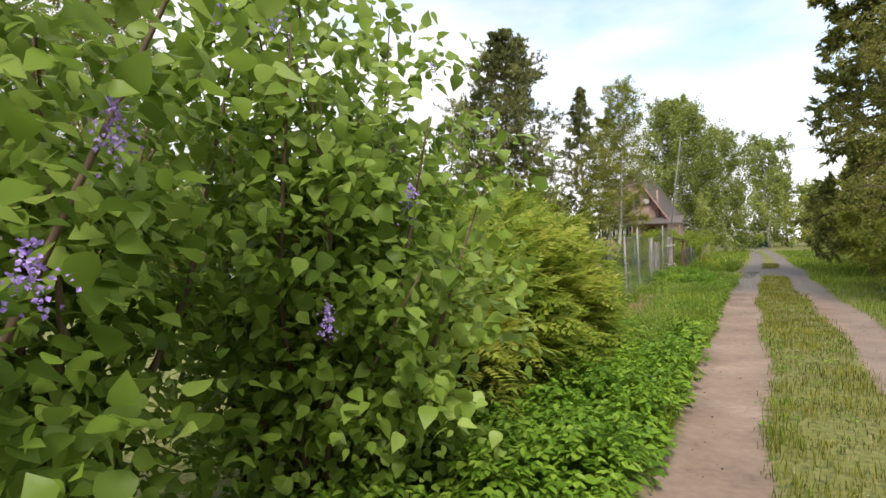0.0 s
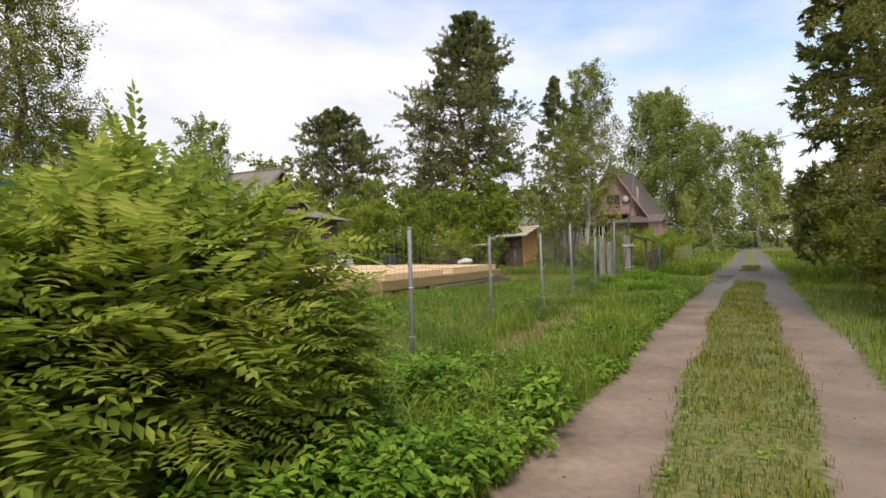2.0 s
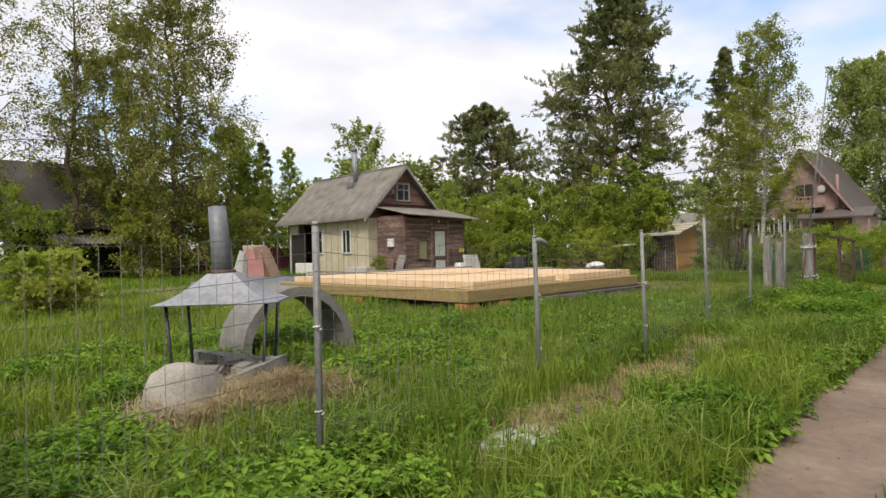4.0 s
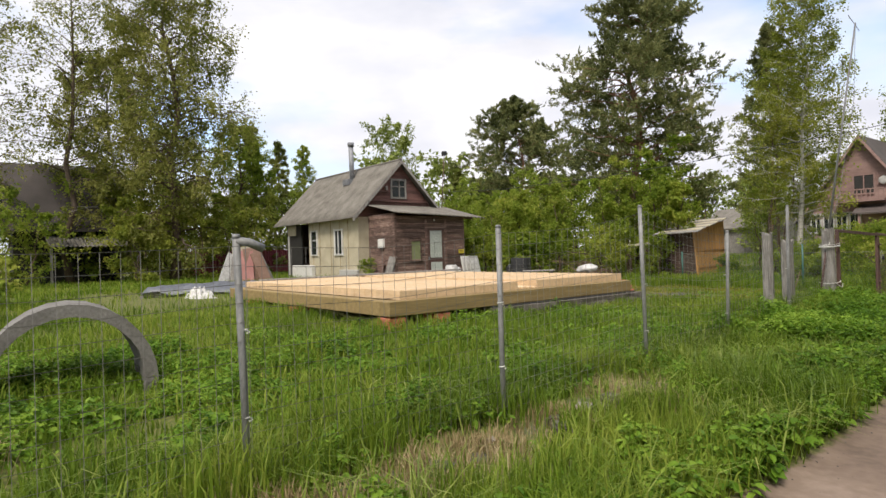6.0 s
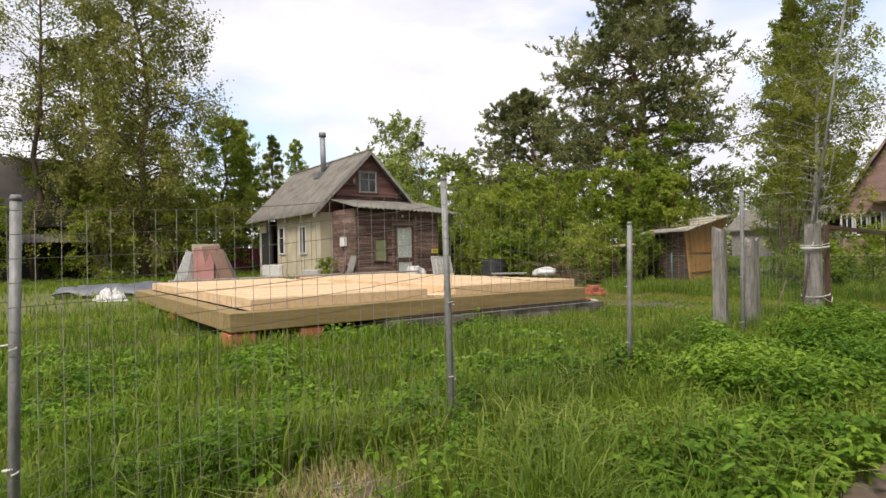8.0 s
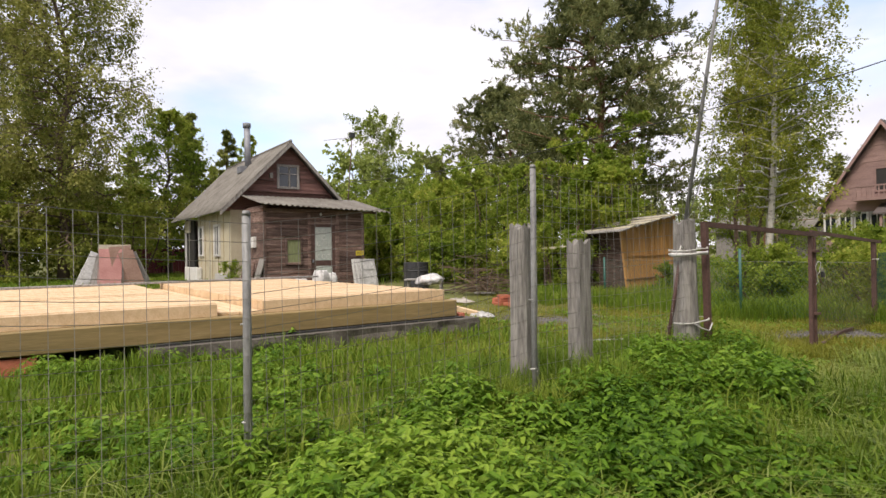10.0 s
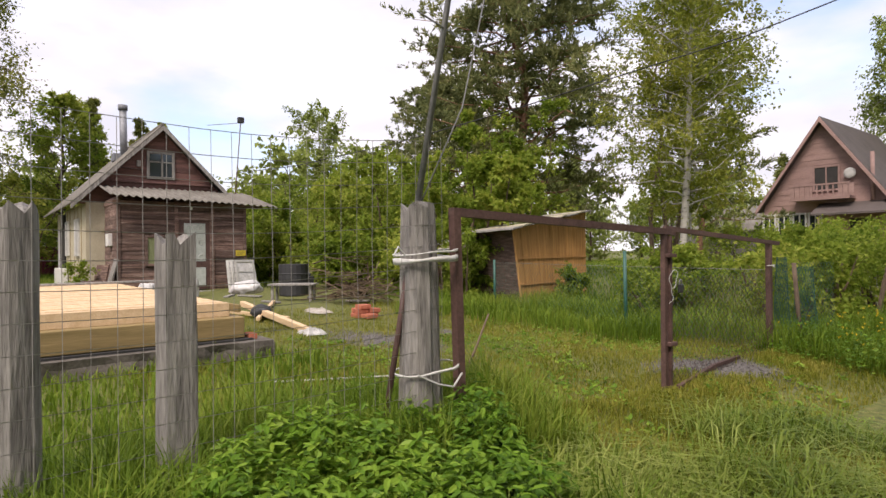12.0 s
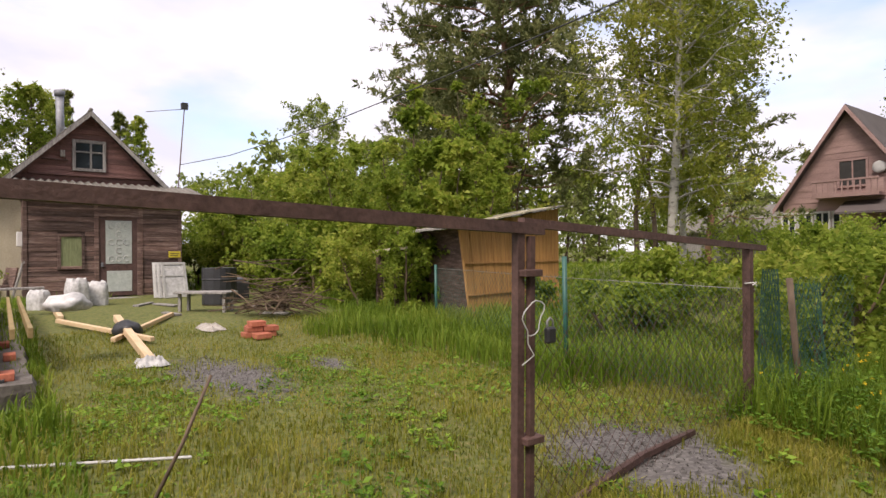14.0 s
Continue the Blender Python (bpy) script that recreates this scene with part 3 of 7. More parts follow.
def weed_patch(name, n, x0, x1, y0, y1, lo, hi, size, label, keep=None, mat=None):
    """Broad-leaved plants: leaves in tiers round short stalks."""
    S = scatter(n, x0, x1, y0, y1, keep)
    c = clump(S, 0.7, 2.0)
    S = S[c > 0.3]
    k = 9
    n = len(S)
    h = np.repeat(rng.uniform(lo, hi, n), k)
    f = np.tile(np.linspace(0.35, 1.0, k), n)
    P = np.repeat(S, k, 0) + np.stack([rng.normal(0, 0.03, n * k), rng.normal(0, 0.03, n * k), h * f], 1)
    q = np.tile(np.arange(k) * 2.4, n) + np.repeat(rng.uniform(0, 6, n), k)
    D = unit(np.stack([np.cos(q), np.sin(q), 0.35 - 0.5 * (1 - f) + rng.normal(0, 0.25, n * k)], 1))
    N = unit(rng.normal(0, 0.35, (n * k, 3)) + np.array([0, 0, 1.0]))
    L = size * np.repeat(rng.uniform(0.6, 1.4, n), k) * rng.uniform(0.7, 1.2, n * k) * (1.15 - 0.45 * f)
    return tagged(new(name, leaf_mesh(name, P, D, N, L, L * 0.52, mat or M_WEED, fold=0.12)), label, "weeds", "", "stuff")


verge = lambda x, y: (x < rut_left(y) - 0.35)
turf("tall_grass", scatter(62000, -3.6, 0.3, 3.0, 23.6, verge), 0.1, 0.5, 0.011, "tall fresh green grass along the verge by the wire fence")
turf("meadow_grass", scatter(100000, -20, -3.4, 6.0, 24.5, lambda x, y: rng.uniform(0, 1, len(x)) < np.clip(1.2 + x / 22, 0.3, 1)), 0.12, 0.42, 0.016, "tall green meadow grass behind the wire fence")
turf("lawn", scatter(135000, -13, -2.0, 22.5, 31.0, lambda x, y: ((y > 24.0) | (x < -3.6)) & (rng.uniform(0, 1, len(x)) < np.clip(1.45 + x / 10, 0.35, 1))), 0.03, 0.12, 0.008, "short trodden yellow-green grass of the yard", M_LAWN, 0.9)
turf("gate_grass", scatter(42000, -3.4, -0.7, 22.8, 29.5, lambda x, y: (x < rut_left(y) - 0.3) & ~((x > -2.6) & (y > 26.3))), 0.04, 0.16, 0.007, "short green grass before the gate", M_LAWN)
turf("median_grass", scatter(120000, -2.5, 2.6, -1, 40, lambda x, y: (x > rut_left(y) + 0.22) & (x < rut_right(y) - 0.22) & (clump(np.stack([x, y], 1), 0.33, 6.0) + rng.uniform(0, 0.5, len(x)) > 0.42)), 0.02, 0.15, 0.007, "short worn grass between the two wheel ruts", M_WORN, 0.3)
turf("median_tufts", scatter(60000, -2.5, 2.6, -1, 30, lambda x, y: (x > rut_left(y) + 0.3) & (x < rut_right(y) - 0.3) & (clump(np.stack([x, y], 1), 0.27, 2.0) > 0.55)), 0.05, 0.19, 0.008, "fresh green tufts on the worn strip", M_LAWN, 0.25)
turf("rut_edge_grass", scatter(26000, -2.6, 2.8, 0, 26, lambda x, y: (np.abs(np.abs(x - rut_left(y)) - 0.42) < 0.16) & (clump(np.stack([x, y], 1), 0.2, 3.0) > 0.4)), 0.04, 0.2, 0.008, "ragged grass hanging over the edges of the ruts", None, 0.3)
turf("verge_grass", scatter(60000, -1, 6.5, 0, 48, lambda x, y: x > rut_right(y) + 0.33), 0.05, 0.3, 0.013, "rough grass along the far verge of the track")
turf("bank_grass", scatter(26000, -15.5, -4.2, 28.3, 33.5, lambda x, y: y + rng.normal(0, 0.22, len(x)) > 28.75 + 0.3 * np.sin(x * 1.3) + 0.15 * np.sin(x * 3.7) + 0.12 * (x + 10) + np.clip(-x - 11, 0, 2)), 0.2, 0.6, 0.014, "tall grass along the foot of the hedge")
turf("far_grass", scatter(45000, -40, 8, 24, 75, lambda x, y: (x < rut_left(y) - 0.6) & ((y > 31) | (x < -20)) | (x > rut_right(y) + 0.6)), 0.15, 0.5, 0.03, "uneven green grass of the plots beyond")
turf("left_grass", scatter(30000, -45, -18, 6, 26), 0.12, 0.4, 0.03, "green meadow grass beside the timber stack")
DX = rng.uniform(9.0, 16.0, 5500)
DX = 12.8 + (DX - 12.8) * (0.85 + 0.2 * np.sin(DX * 5))
DS = np.stack([-1.75 - 0.13 * (DX - 10) + rng.normal(0, 0.2, 5500), DX, np.zeros(5500)], 1)
turf("dry_stalks", DS, 0.05, 0.24, 0.009, "flattened dry straw-coloured grass on the bank", M_DRY, 0.4)
leafy_weeds("verge_weeds", 8500, -3.4, 0.2, 3.4, 23.8, 0.08, 0.3, 0.058, "broad-leaved green weeds crowding the verge", verge, None, 0.42)
leafy_weeds("rut_side_weeds", 3600, -1.5, 0.2, 9.5, 21.5, 0.1, 0.27, 0.07, "dense leafy weeds along the edge of the rut", lambda x, y: (x < rut_left(y) - 0.38) & (x > rut_left(y) - 1.15), None, 0.3)
leafy_weeds("meadow_weeds", 9000, -9, -3.0, 6.5, 21, 0.08, 0.3, 0.068, "leafy green weeds in the meadow", None, None, 0.46)
leafy_weeds("corner_weeds", 3600, -4.6, -1.3, 6.0, 9.2, 0.1, 0.3, 0.06, "lush dark green weeds beside the feathery bushes", verge, None, 0.25)
leafy_weeds("nettles", 5600, -3.3, -1.25, 18.6, 23.6, 0.15, 0.4, 0.068, "dense bright green nettles before the grey posts", lambda x, y: verge(x, y) & (x < -1.25 - 0.25 * np.clip(y - 20, 0, 4)), None, 0.22, 0.5)
leafy_weeds("bush_weeds", 3400, -1.6, 0.25, 0.8, 8.0, 0.12, 0.45, 0.075, "broad-leaved weeds at the foot of the bushes", verge, None, 0.3)
turf("lodged_grass", scatter(15000, -2.6, -0.3, 19.5, 26.0, lambda x, y: (x < rut_left(y) - 0.35) & (x > -2.5 + 0.2 * np.clip(22 - y, 0, 3)) & (clump(np.stack([x, y], 1), 0.45, 9.0) > 0.3)), 0.22, 0.5, 0.009, "long pale grass bent flat by the wind", M_LODGED, 0.35, (0.9, 1.9))
turf("bent_grass", scatter(14000, -3.2, 0.0, 6.5, 20.0, lambda x, y: verge(x, y) & (clump(np.stack([x, y], 1), 0.4, 11.0) > 0.5)), 0.3, 0.62, 0.01, "long arching blades hanging over the weeds", M_LODGED, 0.4, (0.6, 1.4))
weed_patch("lawn_clover", 5200, -9.5, -1.8, 23.6, 29.6, 0.015, 0.07, 0.034, "low clover and plantain in the trodden lawn", lambda x, y: clump(np.stack([x, y], 1), 0.8, 5.0) > 0.45)
turf("lawn_straw", scatter(9000, -12, -2.0, 23.8, 29.5, lambda x, y: clump(np.stack([x, y], 1), 0.6, 7.0) > 0.5), 0.02, 0.08, 0.006, "dry yellow stalks in the short grass", M_DRY, 0.5)
turf("verge_tufts", scatter(36000, -3.4, 0.0, 9.0, 24.2, lambda x, y: (x < rut_left(y) - 0.45) & ((y < 16.5) | (x < -2.7)) & (clump(np.stack([x, y], 1), 0.5, 8.0) > 0.42)), 0.2, 0.58, 0.008, "dense tufts of tall fresh grass on the verge", None, 0.4)
turf("post_grass", scatter(16000, -4.3, -2.6, 20.4, 24.3), 0.2, 0.62, 0.009, "tall grass round the grey posts", None, 0.35)
weed_patch("median_weeds", 2600, -2, 2.4, 1, 34, 0.012, 0.06, 0.045, "low plantain and clover on the worn strip", lambda x, y: (x > rut_left(y) + 0.3) & (x < rut_right(y) - 0.3))
turf("median_straw", scatter(9000, -2, 2.4, 0, 30, lambda x, y: (x > rut_left(y) + 0.25) & (x < rut_right(y) - 0.25)), 0.02, 0.08, 0.006, "dry yellow stalks on the worn strip", M_DRY, 0.4)
turf("gate_tall_grass", scatter(9000, -3.6, -1.6, 28.6, 33.5, lambda x, y: ~((x > -2.2) & (y < 29.2))), 0.2, 0.6, 0.01, "tall grass among the weeds beside the gate")
weed_patch("rosettes", 900, -9, -2.0, 23.8, 29.3, 0.02, 0.09, 0.07, "flat green rosettes of weeds in the lawn")
weed_patch("gate_weeds", 1000, -3.6, -1.9, 28.4, 33, 0.12, 0.45, 0.06, "tall weeds with small yellow flowers beside the gate", lambda x, y: ~((x > -2.3) & (y < 28.6)))

FQ = scatter(90, -3.4, -1.9, 28.6, 32.5)
FH = np.repeat(FQ + np.stack([0 * FQ[:, 0], 0 * FQ[:, 0], rng.uniform(0.25, 0.5, len(FQ))], 1), 6, 0)
tagged(new("yellow_flowers", leaf_mesh("yellow_flowers", FH, rand_dir(len(FH), 0.6), rand_dir(len(FH)), 0.02, 0.012, M_YELLOW)), "small yellow flower heads among the weeds", "flowers", "", "stuff")


def pebbles(name, n, x0, x1, y0, y1, keep, lo, hi, mat, label):
    """Small angular stones, each pressed a little into the ground."""
    x, y = rng.uniform(x0, x1, n), rng.uniform(y0, y1, n)
    ok = keep(x, y)
    x, y = x[ok], y[ok]
    n = len(x)
    C = np.stack([x, y, lift(x, y) - 0.045 * bare_at(x, y) * (x > rut_left(y) - 0.8) + 0.002], 1)
    s = (lo * (hi / lo) ** (rng.uniform(0, 1, n) ** 2.2))[:, None]
    V = []
    for d in ((1, 0, 0), (-0.9, 0.2, 0), (0, 1, 0), (0.1, -1, 0), (0.15, 0.1, 0.75), (0, 0, -0.6)):
        V.append(C + (np.array([d]) + rng.normal(size=(n, 3)) * 0.22) * s)
    V = np.stack(V, 1).reshape(-1, 3)
    tris = np.array([[0, 2, 4], [2, 1, 4], [1, 3, 4], [3, 0, 4], [2, 0, 5], [1, 2, 5], [3, 1, 5], [0, 3, 5]])
    F = (np.arange(n)[:, None, None] * 6 + tris[None]).reshape(-1, 3)
    return tagged(new(name, mesh_of(name, V.tolist(), F.tolist(), mat)), label, "pebbles", "", "stuff")


pebbles("pebbles", 6000, -2.5, 3, 0, 27, lambda x, y: (bare_at(x, y) > 0.3) & (clump(np.stack([x, y], 1), 0.4, 3.0) > 0.35), 0.003, 0.013, M_PEBBLE, "scattered small grey pebbles pressed into the ruts")
pebbles("drive_gravel", 9000, -5.0, -0.6, 25.8, 31, lambda x, y: bare_at(x, y) > 0.35, 0.006, 0.025, M_PEBBLE, "loose grey gravel on the drive by the gate")
pebbles("yard_gravel", 6000, -10.5, -6, 25, 27.6, lambda x, y: bare_at(x, y) > 0.3, 0.006, 0.025, M_PEBBLE, "loose grey gravel in the bare patch of the yard")

# ---- bushes and trees ----


def pinnate_bush(name, at, H, R, sprays, label, seed):
    """A bush of feathered leaves: each spray has a stalk and paired narrow leaflets."""
    r = np.random.default_rng(seed)
    e = thing(name, at, label, "bush")
    V, F = [], []
    for k in range(16):
        q = r.uniform(0, 6.28)
        out = r.uniform(0.2, 0.85) * R
        p = Vector((math.cos(q) * out * 0.3, math.sin(q) * out * 0.3, -0.05))
        t = Vector((math.cos(q) * out, math.sin(q) * out, H * r.uniform(0.6, 0.95)))
        m = p.lerp(t, 0.5) + Vector((0, 0, 0.1))
        tube([p, m, t], [0.014, 0.010, 0.004], 5, V, F)
    part("trunk", mesh_of("trunk", V, F, M_TWIG, True), M_TWIG, e, "thin brown stems")
    # sprays lie mostly on the outside of a low mound
    u = unit(r.normal(size=(sprays, 3)))
    u[:, 2] = np.abs(u[:, 2]) * 1.05 - 0.15
    u *= np.linalg.norm(u, axis=1, keepdims=True) / (np.abs(u) ** 2.7).sum(1, keepdims=True) ** (1 / 2.7)
    f = r.uniform(0.45, 1.0, (sprays, 1)) ** 0.5
    bump = 1 + 0.16 * np.sin(u[:, :1] * 5 + seed) * np.cos(u[:, 1:2] * 6 + u[:, 2:] * 4)
    C = u * f * bump * np.array([R, R, H * 0.86]) + np.array([0, 0, 0.22])
    C[:, 2] = np.maximum(C[:, 2], 0.12)
    # few sprays hang low: the stems stand bare in the shade
    high = (C[:, 2] > 0.6) | (r.uniform(0, 1, sprays) < 0.22)
    C, u, f = C[high], u[high], f[high]
    sprays = len(C)
    D = unit(u * np.array([1, 1, 0.35]) + r.normal(size=(sprays, 3)) * 0.35 + np.array([0, 0, 0.05]))
    N = unit(u * 0.35 + r.normal(size=(sprays, 3)) * 0.22 + np.array([0, 0, 1.0]))
    S = unit(np.cross(D, N))
    U = np.cross(S, D)
    L = r.uniform(0.22, 0.42, (sprays, 1))
    P, Q, NN, LL = [], [], [], []
    pairs = 8
    for j in range(pairs):
        w = 0.12 + 0.85 * j / (pairs - 1)
        ll = L[:, 0] * 0.32 * (math.sin(math.pi * (0.22 + 0.66 * w)) ** 0.8)
        base = C + D * L * w - U * L * 0.22 * w * w
        for side in (1, -1):
            P.append(base)
            Q.append(unit(S * side + D * 0.45 - U * 0.12 + r.normal(size=(sprays, 3)) * 0.08))
            NN.append(U)
            LL.append(ll)
    P.append(C + D * L * 0.97 - U * L * 0.2)
    Q.append(unit(D - U * 0.4))
    NN.append(U)
    LL.append(L[:, 0] * 0.22)
    me = leaf_mesh("crown", np.concatenate(P), np.concatenate(Q), np.concatenate(NN), np.concatenate(LL), np.concatenate(LL) * 0.4, M_SORB, fold=0.1)
    part("crown", me, M_SORB, e, "yellow-green feathered leaves")
    return e


def lilac(at, H, R, n, seed, clusters):
    r = np.random.default_rng(seed)
    e = thing("lilac_bush", at, "tall lilac bush with heart-shaped green leaves and purple flowers", "bush", "lilac bushes by the track")
    V, F = [], []
    A = []
    for k in range(34):
        q = r.uniform(0, 6.28)
        out = r.uniform(0.15, 1.0) * R
        p = Vector((math.cos(q) * 0.3 * R, math.sin(q) * 0.3 * R, -0.05))
        t = Vector((math.cos(q) * out, math.sin(q) * out, H * r.uniform(0.45, 1.0) * (1.05 - 0.25 * out / R)))
        m = p.lerp(t, 0.5) + Vector((r.normal() * 0.1, r.normal() * 0.1, 0.15))
        tube([p, m, t], [0.022, 0.014, 0.004], 5, V, F)
        for j in range(46):
            w = r.uniform(0.12, 1.0)
            c = (p.lerp(m, w * 2) if w < 0.5 else m.lerp(t, w * 2 - 1)) + Vector(r.normal(size=3)) * 0.2
            if c.z > 0.15:
                A.append(tuple(c))
    part("trunk", mesh_of("trunk", V, F, M_TWIG, True), M_TWIG, e, "grey-brown stems")
    A = np.array(A)
    k = r.integers(0, len(A), n)
    P = A[k] + r.normal(size=(n, 3)) * 0.07
    out = unit(P * np.array([1, 1, 0.0]) + 1e-6)
    D = unit(out * 0.45 + r.normal(size=(n, 3)) * 0.8 + np.array([0, 0, -0.3]))
    N = unit(out * 0.35 + r.normal(size=(n, 3)) * 0.4 + np.array([0, 0, 1.0]))
    L = r.uniform(0.04, 0.105, n)
    part("crown", leaf_mesh("crown", P, D, N, L, L * 0.82, M_LILAC, "heart", 0.14), M_LILAC, e)
    for c in clusters:
        m = 110
        w = r.uniform(0, 1, (m, 1))
        q = r.normal(size=(m, 3)) * 0.028 * (1.15 - w) + np.array([0, 0, 0.13]) * w + np.array(c)
        part("blossom", leaf_mesh("blossom", q, rand_dir(m), rand_dir(m), 0.014, 0.012, M_FLOWER), M_FLOWER, e, "purple lilac flower cluster")["kind"] = "stuff"
    return e


lilac((-1.5, 1.75, 0), 3.4, 1.4, 15000, 3, [(1.05, -0.5, 1.7), (0.75, 0.2, 2.5), (0.9, -0.9, 1.2)])
lilac((-1.5, -0.4, 0), 3.5, 1.45, 15000, 5, [(1.25, 0.2, 1.75), (1.2, 0.5, 2.2), (1.3, 0.0, 1.45), (1.0, 0.9, 2.3)])
pinnate_bush("feathery_bush", (-1.9, 5.3, 0), 2.1, 1.14, 3500, "mounded yellow-green bush with feathery leaves by the track", 11)
pinnate_bush("feathery_bush", (-2.2, 3.8, 0), 1.85, 1.35, 3200, "mounded yellow-green bush with feathery leaves by the track", 12)
pinnate_bush("feathery_bush", (-3.7, 5.2, 0), 2.2, 1.3, 1200, "feathery yellow-green bush behind the first one", 13)

grown("sapling", (-2.95, 4.6, 0), "thin bare sapling with few small leaves", "tree", 2.75, 0.85, 9, 260, M_BUSH, M_TWIG, 0.016, 0.55, None, 0.6, 0.05, 0.35, 0.055, seed=14, stems=2, twigs=5)

cone = lambda f: (1 - f) ** 0.9 * 0.98 + 0.02
pine_top = lambda f: float(np.interp(f, [0, 0.15, 0.5, 0.75, 0.92, 1.0], [0.75, 0.95, 0.92, 0.6, 0.28, 0.08]))
grown("pine_tree", (-18.2, 39.5, 0), "tall old pine with a broken uneven crown", "tree", 17.6, 4.7, 122, 112000, M_PINE, M_PBARK, 0.3, 0.17, pine_top, 0.3, spread=0.42, kind="pine", twigs=17, seed=21, needles=0.23)
grown("pine_tree", (-42.7, 56.2, 0), "dense dark pine behind the bushes", "tree", 17.0, 7.0, 100, 80000, M_PINE, M_PBARK, 0.3, 0.14, pine_top, 0.3, spread=0.36, kind="pine", twigs=13, seed=22, needles=0.34)
grown("pine_tree", (-14.8, 48.5, 0), "slender young pine with upright tips", "tree", 14.6, 3.0, 66, 24000, M_PINE, M_PBARK, 0.14, 0.15, lambda f: (1 - f) ** 0.7, 0.7, spread=0.48, kind="pine", twigs=9, seed=23, needles=0.24)
grown("birch_tree", (-8.3, 35.4, 0), "slim birch with light green leaves and white bark", "tree", 10.8, 2.05, 84, 27000, M_BIRCH, M_BBARK, 0.12, 0.22, lambda f: 0.5 + 0.5 * math.sin(math.pi * min(1, 0.25 + 0.75 * f)), 0.7, 0.3, 0.45, 0.085, seed=24)
grown("birch_tree", (-9.6, 37.8, 0), "slim birch with light green leaves and white bark", "tree", 9.6, 1.8, 50, 10000, M_BIRCH, M_BBARK, 0.10, 0.22, None, 0.7, 0.12, 0.4, 0.1, seed=25)
weep = lambda f: 0.55 + 0.45 * math.sin(math.pi * min(1, 0.2 + 0.7 * f))
grown("birch_tree", (-34.8, 19.3, 0), "tall dense birch with drooping olive-green branches", "tree", 19.5, 4.1, 110, 50000, M_BIRCH2, M_BARK, 0.28, 0.12, weep, 0.6, 0.55, 0.42, 0.15, seed=31)
grown("birch_tree", (-39.5, 17.3, 0), "birch crowding the tall drooping one", "tree", 14.0, 3.4, 60, 24000, M_BIRCH2, M_BBARK, 0.24, 0.12, weep, 0.6, 0.5, 0.4, 0.17, seed=34)
grown("birch_tree", (-37.5, 14.6, 0), "thin-leaved birch with bare pale limbs", "tree", 18.5, 4.0, 48, 8000, M_BIRCH2, M_BARK, 0.2, 0.3, weep, 0.9, 0.5, 0.4, 0.14, seed=32)
grown("birch_tree", (-36.5, 10.8, 0), "thin-leaved birch with bare pale limbs", "tree", 17.0, 3.8, 44, 8000, M_BIRCH2, M_BARK, 0.2, 0.3, weep, 0.9, 0.35, 0.4, 0.14, seed=33)
grown("leafy_tree", (-40.5, 25.2, 0), "rounded bright green tree beside the birches", "tree", 10.6, 3.2, 60, 14000, M_BUSH, M_BARK, 0.2, 0.1, None, 0.7, 0.1, 0.45, 0.18, seed=35)
grown("leafy_tree", (-42.5, 31.0, 0), "pointed young leafy tree behind the cabin", "tree", 10.0, 2.2, 50, 7000, M_BUSH, M_BARK, 0.14, 0.08, lambda f: (1 - f) ** 0.6, 0.8, 0.1, 0.45, 0.16, seed=38)
grown("spruce_tree", (-42.7, 27.2, 0), "dark spruce between the leafy trees", "tree", 11.3, 2.4, 60, 20000, M_SPRUCE, M_BARK, 0.16, 0.06, cone, -0.1, spread=0.35, kind="spruce", twigs=8, seed=36, needles=0.3)
grown("spruce_tree", (-46.0, 30.5, 0), "dark spruce behind the cabin", "tree", 11.0, 2.4, 50, 12000, M_SPRUCE, M_BARK, 0.16, 0.06, cone, -0.1, spread=0.35, kind="spruce", twigs=8, seed=37, needles=0.3)
for k, (x, y, h, w, n) in enumerate([(-33, 17.8, 4.6, 2.2, 7000), (-36, 11.5, 5.2, 2.6, 7000), (-33.5, 8.0, 4.2, 2.4, 6000), (-40, 5, 6.5, 3.0, 6000), (-31, 4.5, 4.5, 2.5, 6000),
                                     (-38, 16.5, 6.5, 2.6, 7000), (-33.5, 21.4, 5.2, 1.9, 6000), (-43, 9.5, 9, 3.2, 7000), (-15.5, 9.5, 1.0, 0.8, 1800), (-19, 9.6, 1.5, 1.2, 2500), (-37, 20.8, 5.5, 2.6, 6000), (-42, 19.5, 6.5, 3.0, 6000), (-46, 15, 8.0, 3.4, 6000), (-43, 23.2, 5.5, 2.6, 6000), (-38.5, 8, 5.5, 2.8, 6000)]):
    grown("leafy_bush", (x, y, 0), "overgrown green bush at the edge of the meadow", "bush", h, w, 30, n, M_BUSH if k % 2 else M_BIRCH, M_TWIG, 0.06, 0.05, None, 0.8, 0.1, 0.5, 0.15, stems=3, seed=40 + k, group="bushes along the meadow")
